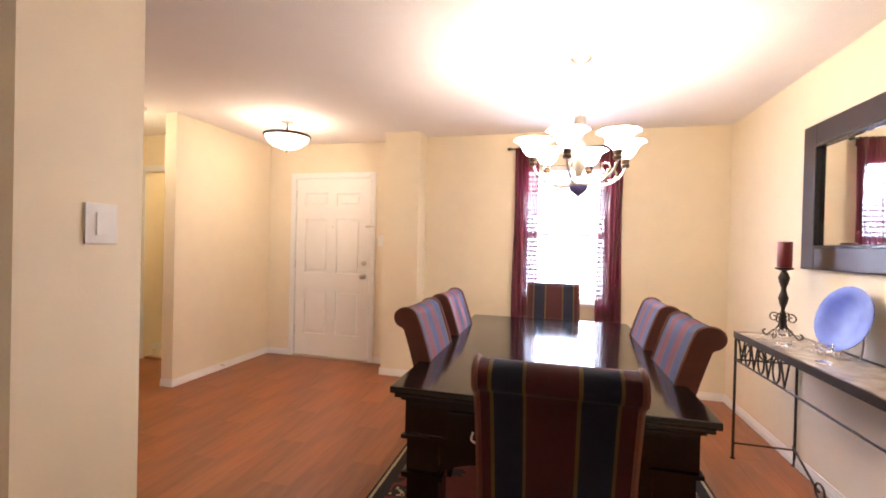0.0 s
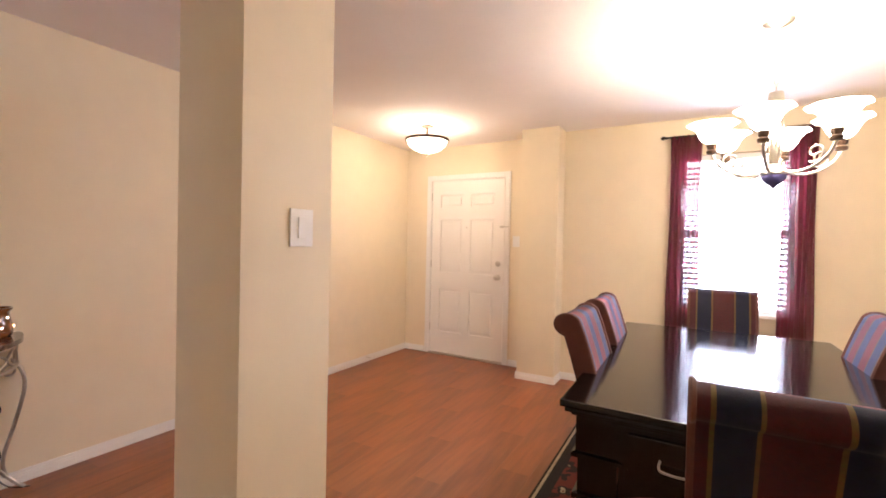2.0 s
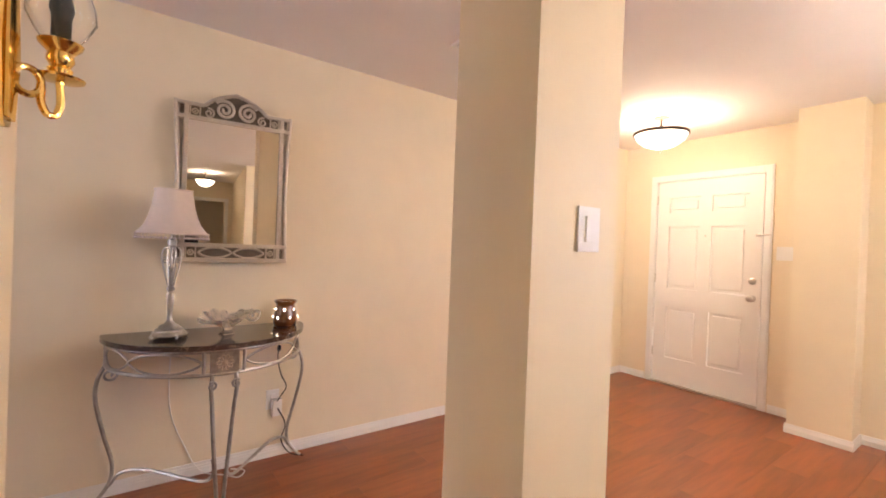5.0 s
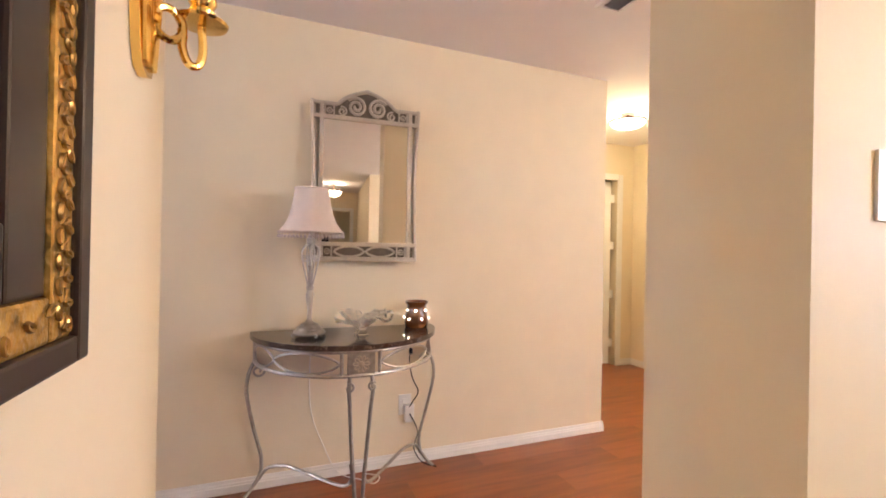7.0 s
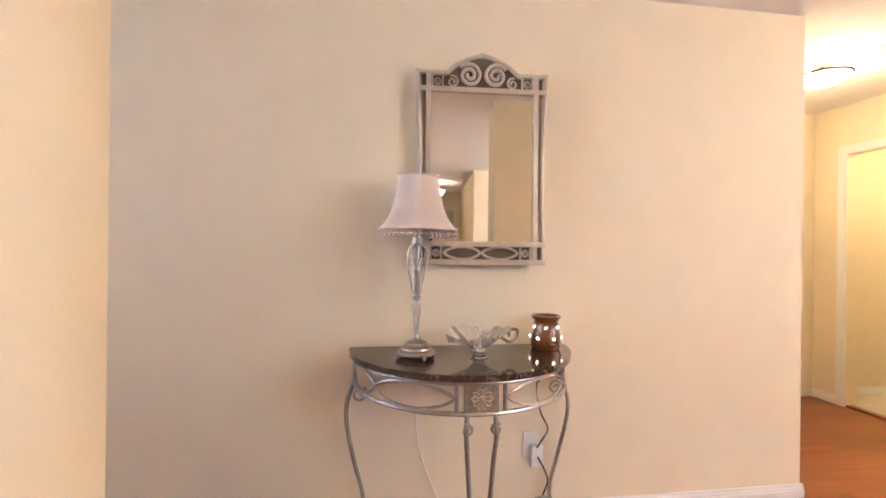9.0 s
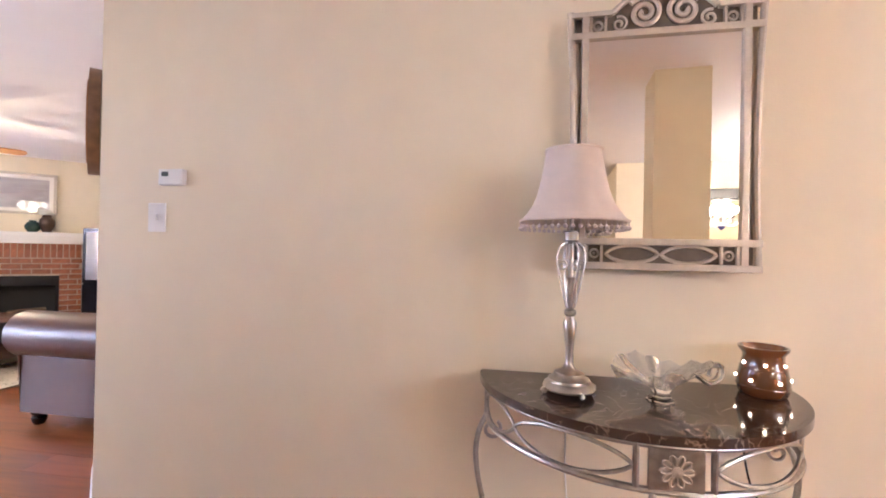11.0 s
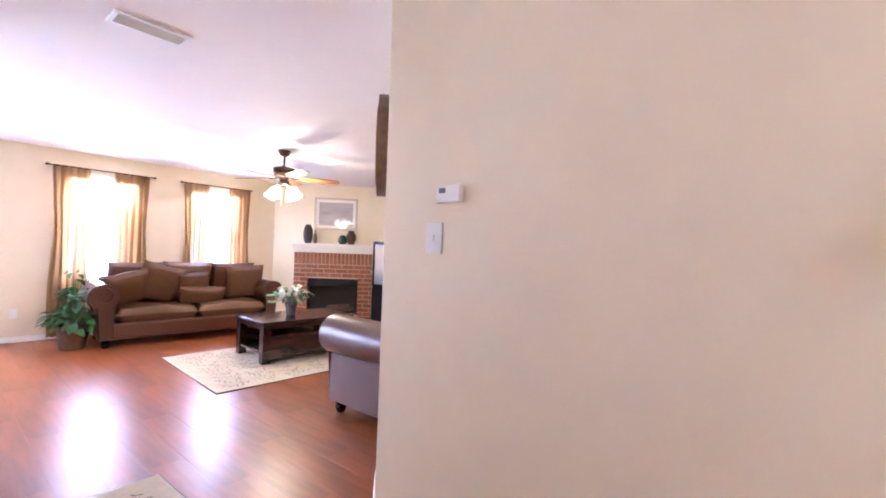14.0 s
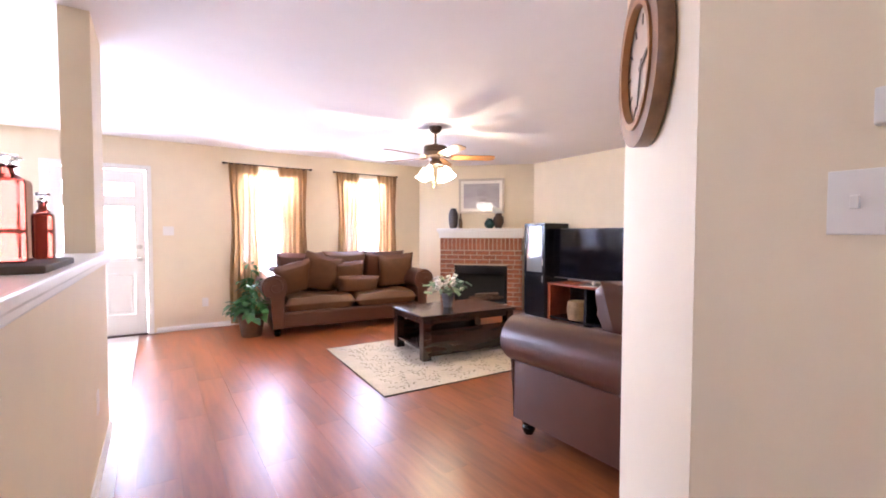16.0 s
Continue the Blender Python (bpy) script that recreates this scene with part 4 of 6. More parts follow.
for y in (-0.05, 0.05):
    bm = bmesh.new()
    tube(bm, smooth_line([(-0.055, y, 0.035), (-0.05, y, 0.008), (0.0, y, 0.006), (0.07, y, 0.006), (0.085, y, 0.16)]), 0.004, 6)
    part("wire_leg", bm, M_NICKEL, ps, smooth=True)
bm = bmesh.new()
tube(bm, [(0.0, -0.05, 0.006), (0.0, 0.05, 0.006)], 0.004, 6)
part("cross_wire", bm, M_NICKEL, ps)
for y in (2.98, 2.60):
    g = thing("glass_votive", "small clear glass candle holder on the console", "candle holder", pose(1.83, y, 0.8125), group="glass votives")
    bm = bmesh.new()
    lathe(bm, [(0.0, 0.0), (0.03, 0.0), (0.032, 0.006), (0.008, 0.016), (0.008, 0.05), (0.03, 0.062), (0.036, 0.09), (0.033, 0.09), (0.026, 0.066), (0.0, 0.062)], seg=20)
    part("glass_body", bm, M_GLASS, g, smooth=True)

dm = thing("wall_mirror", "large wall mirror in a wide dark wooden frame", "mirror", pose(E_X, 2.66, 1.655, 0, 0, FACE_W))
bm = bmesh.new()
W, Hh, F = 0.64, 0.425, 0.135
for a, b, c, d in ((-W, -W + F, -Hh, Hh), (W - F, W, -Hh, Hh), (-W + F, W - F, -Hh, -Hh + F), (-W + F, W - F, Hh - F, Hh)):
    box(bm, a, b, -0.034, -0.001, c, d, 0.006)
part("frame", bm, M_FRAME, dm)
bm = bmesh.new()
for a, b, c, d in ((-W + F - 0.012, -W + F + 0.006, -Hh + F, Hh - F), (W - F - 0.006, W - F + 0.012, -Hh + F, Hh - F), (-W + F + 0.006, W - F - 0.006, -Hh + F - 0.012, -Hh + F + 0.006), (-W + F + 0.006, W - F - 0.006, Hh - F - 0.006, Hh - F + 0.012)):
    box(bm, a, b, -0.040, -0.012, c, d, 0.003)
part("inner_bead", bm, M_BLACK, dm)
bm = bmesh.new()
box(bm, -W + F + 0.002, W - F - 0.002, -0.014, -0.004, -Hh + F + 0.002, Hh - F - 0.002)
part("glass", bm, M_MIRROR, dm, "mirror glass")


# ---- entry and hall ----
def flush_light(at, r, label, strength_mat, drop=1.0):
    f = thing("ceiling_light", label, "ceiling light", pose(*at))
    bm = bmesh.new()
    lathe(bm, [(0.06, 0.0), (0.06, -0.012), (0.012, -0.02), (0.012, -0.25)], seg=20)
    part("mount", bm, M_BRONZE, f, "bronze ceiling mount", True)
    bm = bmesh.new()
    lathe(bm, [(r * 0.965, -0.128), (r * 1.03, -0.126), (r * 1.04, -0.140), (r * 1.0, -0.152), (r * 0.955, -0.146), (r * 0.965, -0.128)], seg=40, caps=False)
    part("rim", bm, M_BRONZE, f, "bronze metal rim", True)
    bm = bmesh.new()
    pr = [(0.013, -0.256), (r * 0.3, -0.25), (r * 0.6, -0.228), (r * 0.85, -0.188), (r * 0.96, -0.147)]
    lathe(bm, pr + [(q - 0.003, z + 0.004) for q, z in pr[::-1]], seg=36)
    part("glass_bowl", bm, strength_mat, f, "lit frosted glass bowl", True)
    bm = bmesh.new()
    lathe(bm, [(0, -0.292), (0.008, -0.285), (0.012, -0.275), (0.006, -0.262), (0.014, -0.255), (0, -0.25)], seg=14)
    part("finial", bm, M_BRONZE, f, smooth=True)
    for o in f.children:
        o.data.transform(Matrix.Diagonal((1, 1, drop, 1)))
    return f


flush_light((-1.845, 3.745, H - 0.0005), 0.205, "lit flush ceiling light with a frosted bowl", M_BOWL_G)
flush_light((-3.15, 3.02, H - 0.0005), 0.15, "lit flush ceiling light in the hallway", M_BOWL_G, 0.5)
flush_light((3.3, 0.62, H - 0.0005), 0.15, "lit flush ceiling light in the corridor", M_BOWL_G)
sd = thing("smoke_detector", "white round smoke detector on the hallway ceiling", "smoke detector", pose(-2.88, 3.13, H - 0.0005))
bm = bmesh.new()
lathe(bm, [(0.0, -0.036), (0.045, -0.034), (0.06, -0.022), (0.065, 0.0)], seg=24)
part("case", bm, M_PLASTIC, sd, smooth=True)


def ceiling_vent(at, w, d, n, axis=0):
    v = thing("ceiling_vent", "white metal ceiling air register with slats", "vent", pose(*at, 0, 0, axis))
    bm = bmesh.new()
    for a, b, c, e in ((-w / 2, -w / 2 + 0.022, -d / 2, d / 2), (w / 2 - 0.022, w / 2, -d / 2, d / 2), (-w / 2 + 0.022, w / 2 - 0.022, -d / 2, -d / 2 + 0.022), (-w / 2 + 0.022, w / 2 - 0.022, d / 2 - 0.022, d / 2)):
        box(bm, a, b, c, e, -0.012, 0)
    part("frame", bm, M_TRIM, v)
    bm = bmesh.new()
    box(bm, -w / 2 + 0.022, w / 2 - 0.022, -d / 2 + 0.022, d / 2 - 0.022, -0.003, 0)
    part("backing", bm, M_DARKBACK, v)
    for k in range(n):
        bm = bmesh.new()
        y = -d / 2 + 0.03 + (d - 0.06) * k / (n - 1)
        prism(bm, [(y - 0.006, -0.013), (y + 0.005, -0.005), (y + 0.006, -0.006), (y - 0.005, -0.014)], -w / 2 + 0.022, w / 2 - 0.022, "yz")
        part("slat", bm, M_TRIM, v)
    return v


ceiling_vent((-2.21, -2.90, H - 0.0005), 0.36, 0.16, 8)
ceiling_vent((-1.81, 1.715, H - 0.0005), 0.30, 0.15, 8)

# half-round console
hc = thing("half_moon_table", "half-round silver metal console with a brown marble top", "console table", pose(C_X + 0.004, 0.585, 0))
RY, RX = 0.485, 0.47
arc = lambda k, n, sx=1.0, sy=1.0: (RX * sx * math.sin(math.pi * k / n), -RY * sy * math.cos(math.pi * k / n))
M_BROWNM = material("brown_marble", (0.075, 0.043, 0.031), 0.10, grain=0.6, scale=9, second=(0.030, 0.018, 0.014), coat=0.3)
_n, _l = M_BROWNM.node_tree.nodes, M_BROWNM.node_tree.links
_tc, _wv, _rp, _mx = _n.new("ShaderNodeTexCoord"), _n.new("ShaderNodeTexNoise"), _n.new("ShaderNodeValToRGB"), _n.new("ShaderNodeMix")
_wv.inputs["Scale"].default_value, _wv.inputs["Detail"].default_value, _wv.inputs["Distortion"].default_value = 9, 8, 1.6
_rp.color_ramp.elements[0].position, _rp.color_ramp.elements[0].color = 0.485, (0, 0, 0, 1)
_rp.color_ramp.elements[1].position, _rp.color_ramp.elements[1].color = 0.50, (1, 1, 1, 1)
_e = _rp.color_ramp.elements.new(0.515)
_e.color = (0, 0, 0, 1)
_mx.data_type = "RGBA"
_mx.inputs[7].default_value = (0.22, 0.15, 0.105, 1)
_l.new(_tc.outputs["Object"], _wv.inputs["Vector"])
_l.new(_wv.outputs["Fac"], _rp.inputs["Fac"])
_l.new(_rp.outputs["Color"], _mx.inputs["Factor"])
_p = _n["Principled BSDF"]
_l.new(_p.inputs["Base Color"].links[0].from_socket, _mx.inputs[6])
_l.new(_mx.outputs[2], _p.inputs["Base Color"])
bm = bmesh.new()
prism(bm, [arc(k, 40) for k in range(41)], 0.782, 0.806, "xy")
bmesh.ops.bevel(bm, geom=[e for e in bm.edges if abs(e.verts[0].co.z - e.verts[1].co.z) < 1e-5], offset=0.006, segments=3, affect="EDGES")
part("marble_top", bm, M_BROWNM, hc, "polished dark brown marble with pale veins", True)
for z, r in ((0.772, 0.008), (0.665, 0.009)):
    bm = bmesh.new()
    tube(bm, [(*arc(k, 40, 0.95, 0.95), z) for k in range(41)], r, 8)
    part("rail", bm, M_PEWTER, hc, smooth=True)
def on_arc(f, z, out=0.0):
    a = math.pi * f
    return ((RX * 0.95 + out) * math.sin(a), -(RY * 0.95 + out) * math.cos(a), z)
for f0, f1, hgt in ((0.045, 0.205, 0.046), (0.205, 0.435, 0.046), (0.565, 0.795, 0.046), (0.795, 0.955, 0.046)):
    bm = bmesh.new()
    pts = []
    for i in range(28):
        t = 2 * math.pi * i / 28
        pts.append(on_arc((f0 + f1) / 2 + (f1 - f0) / 2 * math.cos(t), 0.7185 + hgt * math.sin(t) * abs(math.sin(t)) ** 0.45))
    tube(bm, pts, 0.0055, 6, True)
    part("loop", bm, M_PEWTER, hc, smooth=True)
for f in (0.03, 0.44, 0.56, 0.97):
    bm = bmesh.new()
    tube(bm, [on_arc(f, 0.66), on_arc(f, 0.775)], 0.008, 8)
    part("upright", bm, M_PEWTER, hc, smooth=True)
bm = bmesh.new()
x0 = RX * 0.95
box(bm, x0 - 0.004, x0 + 0.004, -0.062, 0.062, 0.668, 0.768, 0.002)
ros = part("rosette_block", bm, M_PEWTER, hc)
bm = bmesh.new()
for k in range(10):
    a = 2 * math.pi * k / 10
    tube(bm, oval((x0 + 0.007, 0.024 * math.cos(a), 0.718 + 0.024 * math.sin(a)), 0.014, 0.007, (0, math.cos(a), math.sin(a)), (0, -math.sin(a), math.cos(a)), 10), 0.003, 5, True)
lathe(bm, [(0.013, 0), (0.012, 0.006), (0, 0.009)], m=pose(x0 + 0.005, 0, 0.718, 0, 90, 0), seg=14)
part("rosette", bm, M_CHAMP, ros, "cast flower rosette", True)
for s in (-1, 1):
    bm = bmesh.new()
    y = s * 0.455
    tube(bm, smooth_line([(0.02, y, 0.665), (0.05, y + s * 0.03, 0.60), (0.055, y + s * 0.035, 0.50), (0.04, y - s * 0.0, 0.32), (0.035, y - s * 0.035, 0.18), (0.04, y - s * 0.03, 0.09), (0.06, y + s * 0.01, 0.03), (0.08, y + s * 0.035, 0.008)]), 0.009, 8)
    tube(bm, spiral((0.045, y - s * 0.015, 0.615), 0.034, 0.008, 1.3, 0.9 if s > 0 else 2.2, (0, s, 0), (0, 0, 1), 24), 0.006, 6)
    part("leg", bm, M_PEWTER, hc, smooth=True)
    bm = bmesh.new()
    tube(bm, smooth_line([(x0 + 0.0, s * 0.05, 0.66), (x0 + 0.008, s * 0.054, 0.60), (x0 - 0.004, s * 0.046, 0.50), (x0 - 0.012, s * 0.032, 0.30), (x0 - 0.008, s * 0.017, 0.10), (x0, s * 0.011, 0.006)]), 0.009, 8)
    tube(bm, spiral((x0 + 0.012, s * 0.052, 0.615), 0.022, 0.006, 1.2, 1.0, (0, s, 0), (0, 0, 1), 20), 0.005, 6)
    part("leg", bm, M_PEWTER, hc, smooth=True)
    bm = bmesh.new()
    tube(bm, smooth_line([(0.045, y - s * 0.03, 0.075), (0.075, s * 0.385, 0.135), (0.14, s * 0.30, 0.160), (0.26, s * 0.18, 0.150), (x0 - 0.07, s * 0.07, 0.145), (x0 - 0.035, s * 0.032, 0.175), (x0 - 0.028, s * 0.028, 0.225), (x0 - 0.036, s * 0.034, 0.255)]), 0.008, 8)
    part("stretcher", bm, M_PEWTER, hc, smooth=True)

lp = thing("table_lamp", "silver table lamp with a pinkish beaded bell shade", "lamp", pose(-2.455, 0.374, 0.8065))
bm = bmesh.new()
lathe(bm, [(0.0, 0.012), (0.072, 0.012), (0.076, 0.018), (0.072, 0.028), (0.062, 0.034), (0.060, 0.042), (0.046, 0.050), (0.042, 0.060), (0.022, 0.068), (0.012, 0.085), (0.011, 0.12), (0.016, 0.17), (0.020, 0.205), (0.012, 0.225), (0.018, 0.232), (0.018, 0.242), (0.009, 0.25), (0.008, 0.33), (0.012, 0.34), (0.008, 0.35), (0.008, 0.44), (0.020, 0.45), (0.020, 0.475), (0.006, 0.48), (0.006, 0.70), (0.0, 0.71)], seg=24)
part("body", bm, M_PEWTER, lp, "brushed silver metal body", True)
for k in range(4):
    a = math.radians(90 * k + 20)
    u = Vector((math.cos(a), math.sin(a), 0))
    bm = bmesh.new()
    tube(bm, spiral(tuple(u * 0.078 + Vector((0, 0, 0.010))), 0.008, 0.003, 1.0, 0, u, (0, 0, 1), 14), 0.005, 6)
    part("foot", bm, M_PEWTER, lp, smooth=True)
    bm = bmesh.new()
    tube(bm, smooth_line([tuple(u * 0.012 + Vector((0, 0, 0.25))), tuple(u * 0.03 + Vector((0, 0, 0.32))), tuple(u * 0.044 + Vector((0, 0, 0.39))), tuple(u * 0.036 + Vector((0, 0, 0.43))), tuple(u * 0.012 + Vector((0, 0, 0.445)))]), 0.004, 6)
    tube(bm, spiral(tuple(u * 0.028 + Vector((0, 0, 0.375))), 0.018, 0.005, 1.3, 0.5, u, (0, 0, 1), 20), 0.003, 6)
    part("scroll", bm, M_PEWTER, lp, smooth=True)
bm = bmesh.new()
sh_prof = [(0.155, 0.505), (0.142, 0.52), (0.120, 0.55), (0.104, 0.59), (0.092, 0.64), (0.084, 0.69), (0.080, 0.715)]
lathe(bm, sh_prof + [(r - 0.003, z) for r, z in sh_prof[::-1]] + sh_prof[:1], seg=48, flute=6, depth=0.035, caps=False)
sh = part("shade", bm, M_SHADE_F, lp, "pinkish beige pleated fabric bell shade", True)
for z, r in ((0.505, 0.156), (0.715, 0.081)):
    bm = bmesh.new()
    tube(bm, [(r * (1 + 0.035 * math.cos(6 * t)) * math.cos(t), r * (1 + 0.035 * math.cos(6 * t)) * math.sin(t), z) for t in (2 * math.pi * k / 48 for k in range(48))], 0.004, 6, True)
    part("trim_cord", bm, M_SHADE_F, sh, smooth=True)
bm = bmesh.new()
for k in range(52):
    t = 2 * math.pi * k / 52
    r = 0.155 * (1 + 0.035 * math.cos(6 * t))
    tube(bm, [(r * math.cos(t), r * math.sin(t), 0.503), (r * math.cos(t), r * math.sin(t), 0.490)], 0.0012, 4)
    bmesh.ops.create_icosphere(bm, subdivisions=1, radius=0.0066, matrix=Matrix.Translation((r * math.cos(t), r * math.sin(t), 0.484)))
part("bead_fringe", bm, material("pearl_bead", (0.72, 0.62, 0.60), 0.2, grain=0.2, scale=60), sh, "fringe of small glass beads", True)

gb = thing("glass_bowl", "clear ruffled glass bowl on a small foot", "bowl", pose(-2.44, 0.625, 0.8065) @ Matrix.Scale(0.84, 4))
bm = bmesh.new()
rings = []
for j in range(9):
    t = j / 8
    row = []
    for i in range(48):
        a = 2 * math.pi * i / 48
        ru = 0.035 + 0.105 * t ** 1.2 * (0.45 + 0.55 * abs(math.sin(a)) ** 1.5)
        z = 0.045 + 0.065 * t + 0.03 * t * t * math.sin(a * 2 + 0.5) + 0.008 * t * math.cos(12 * a) + 0.03 * t * t * max(0, math.sin(a))
        row.append(bm.verts.new((ru * math.cos(a), ru * math.sin(a) * 1.15, z)))
    rings.append(row)
for a, b in zip(rings, rings[1:]):
    for i in range(48):
        bm.faces.new((a[i], a[(i + 1) % 48], b[(i + 1) % 48], b[i]))
bm.faces.new(rings[0][::-1])
bmesh.ops.solidify(bm, geom=list(bm.faces), thickness=0.004)
part("bowl", bm, M_GLASS, gb, smooth=True)
bm = bmesh.new()
lathe(bm, [(0.0, 0.0), (0.042, 0.0), (0.044, 0.006), (0.03, 0.014), (0.028, 0.03), (0.036, 0.044), (0, 0.044)], seg=20, flute=6, depth=0.08)
part("foot", bm, M_GLASS, gb, smooth=True)
bm = bmesh.new()
tube(bm, smooth_line([(0, 0.10, 0.10), (0.0, 0.145, 0.07), (0.0, 0.18, 0.085), (0, 0.185, 0.125), (0, 0.15, 0.125), (0, 0.145, 0.095)]), 0.022, 10, flat=0.4)
part("curl", bm, M_GLASS, gb, smooth=True)
jar = thing("ceramic_jar", "lit amber-brown ceramic wax warmer with glowing holes", "wax warmer", pose(-2.565, 0.955, 0.8065) @ Matrix.Diagonal((1.08, 1.08, 0.96, 1)))
bm = bmesh.new()
lathe(bm, [(0.0, 0.0), (0.052, 0.0), (0.058, 0.006), (0.063, 0.03), (0.062, 0.055), (0.054, 0.09), (0.049, 0.115), (0.050, 0.128), (0.060, 0.142), (0.060, 0.150), (0.054, 0.150), (0.044, 0.128), (0.046, 0.09), (0.05, 0.02), (0, 0.018)], seg=36)
part("vessel", bm, M_POT, jar, smooth=True)
bm = bmesh.new()
for z, q in ((0.03, 0.0628), (0.085, 0.0548)):
    tube(bm, oval((0, 0, z), q, q, (1, 0, 0), (0, 1, 0), 36), 0.002, 6, True)
part("relief_band", bm, M_POT, jar, smooth=True)
M_WARMER = glowing("warmer_bulb_light", (1.0, 0.80, 0.55), 30)
for z, q, n, off in ((0.052, 0.0628, 6, 8.0), (0.100, 0.0522, 6, 38.0)):
    for k in range(n):
        a = math.radians(360 * k / n + off)
        bm = bmesh.new()
        lathe(bm, [(0.0036, 0), (0.0036, 0.002), (0, 0.0025)], m=Matrix.Translation((q * math.cos(a), q * math.sin(a), z)) @ Matrix.Rotation(a, 4, "Z") @ Matrix.Rotation(radians(90), 4, "Y"), seg=6)
        part("glowing_hole", bm, M_WARMER, jar, "small hole glowing with warm light")

hm = thing("ornate_mirror", "wall mirror in a champagne metal frame with spirals", "mirror", pose(C_X + 0.058, 0.662, 1.588, 0, 0, FACE_E - 2.8))
MW, ML, MH = 0.285, -0.415, 0.415
bm = bmesh.new()
box(bm, -0.228, 0.228, -0.022, -0.006, ML + 0.092, MH - 0.085)
part("glass", bm, M_MIRROR, hm, "bevelled mirror glass")
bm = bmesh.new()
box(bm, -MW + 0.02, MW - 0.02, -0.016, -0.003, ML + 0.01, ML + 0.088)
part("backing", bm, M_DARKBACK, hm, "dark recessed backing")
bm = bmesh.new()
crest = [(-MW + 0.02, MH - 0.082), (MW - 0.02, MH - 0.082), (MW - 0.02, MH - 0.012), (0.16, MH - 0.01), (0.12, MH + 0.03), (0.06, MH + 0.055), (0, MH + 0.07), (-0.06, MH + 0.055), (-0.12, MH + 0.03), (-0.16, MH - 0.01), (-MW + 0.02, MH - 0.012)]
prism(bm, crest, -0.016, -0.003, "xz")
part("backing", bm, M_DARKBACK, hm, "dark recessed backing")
for s in (-1, 1):
    bm = bmesh.new()
    box(bm, s * 0.236 - 0.011, s * 0.236 + 0.011, -0.034, -0.002, ML, MH, 0.004)
    part("inner_bar", bm, M_CHAMP, hm)
    bm = bmesh.new()
    tube(bm, smooth_line([(s * 0.284, -0.02, MH + 0.005), (s * 0.279, -0.02, MH - 0.10), (s * 0.270, -0.02, 0.12), (s * 0.268, -0.02, -0.1), (s * 0.274, -0.02, ML + 0.10), (s * 0.279, -0.02, ML)]), 0.011, 8)
    part("outer_bar", bm, M_CHAMP, hm, smooth=True)
for z, h in ((MH - 0.078, 0.011), (MH - 0.008, 0.008), (ML + 0.086, 0.011), (ML + 0.008, 0.011)):
    for a, b in ((-MW, -0.155), (0.155, MW)) if z == MH - 0.008 else ((-MW, MW),):
        bm = bmesh.new()
        box(bm, a, b, -0.035, -0.0045, z - h, z + h, 0.003)
        part("cross_bar", bm, M_CHAMP, hm)
for s in (-1, 1):
    bm = bmesh.new()
    box(bm, s * 0.262 - 0.012, s * 0.262 + 0.012, -0.004, 0.048, ML + 0.006, MH - 0.006, 0.003)
    part("side_return", bm, M_CHAMP, hm)
bm = bmesh.new()
tube(bm, smooth_line([(-0.155, -0.02, MH - 0.006), (-0.115, -0.02, MH + 0.03), (-0.06, -0.02, MH + 0.058), (0, -0.02, MH + 0.075), (0.06, -0.02, MH + 0.058), (0.115, -0.02, MH + 0.03), (0.155, -0.02, MH - 0.006)]), 0.010, 8)
lathe(bm, [(0.016, 0), (0.012, 0.012), (0, 0.018)], at=(0, -0.02, MH + 0.072), seg=14)
part("crest_arch", bm, M_CHAMP, hm, smooth=True)
for s in (-1, 1):
    bm = bmesh.new()
    tube(bm, spiral((s * 0.058, -0.022, MH - 0.012), 0.052, 0.008, 2.0, 0.6 if s > 0 else 2.5, (1, 0, 0), (0, 0, 1) if s > 0 else (0, 0, 1), 56) if s > 0 else spiral((s * 0.058, -0.022, MH - 0.012), 0.052, 0.008, -2.0, 2.5, (1, 0, 0), (0, 0, 1), 56), 0.0085, 6)
    part("spiral", bm, M_CHAMP, hm, smooth=True)
    bm = bmesh.new()
    tube(bm, spiral((s * 0.132, -0.020, MH - 0.042), 0.026, 0.005, 1.5, 1.2, (s, 0, 0), (0, 0, 1), 30), 0.005, 6)
    part("small_spiral", bm, M_CHAMP, hm, smooth=True)
    for z in (MH - 0.043, ML + 0.047):
        bm = bmesh.new()
        box(bm, s * 0.197 - 0.026, s * 0.197 - 0.019, -0.030, -0.014, z - 0.027, z + 0.027)
        box(bm, s * 0.197 + 0.019, s * 0.197 + 0.026, -0.030, -0.014, z - 0.027, z + 0.027)
        tube(bm, oval((s * 0.197, -0.02, z), 0.013, 0.013, (1, 0, 0), (0, 0, 1), 16), 0.004, 6, True)
        lathe(bm, [(0.006, 0), (0.004, 0.005), (0, 0.006)], m=pose(s * 0.197, -0.016, z, 90, 0, 0), seg=10)
        part("rosette", bm, M_CHAMP, hm, smooth=True)
    bm = bmesh.new()
    tube(bm, [(s * 0.083 + 0.078 * math.cos(t), -0.022, ML + 0.047 + 0.027 * math.sin(t) * abs(math.sin(t)) ** 0.4) for t in (2 * math.pi * k / 28 for k in range(28))], 0.006, 6, True)
    part("oval_loop", bm, M_CHAMP, hm, smooth=True)

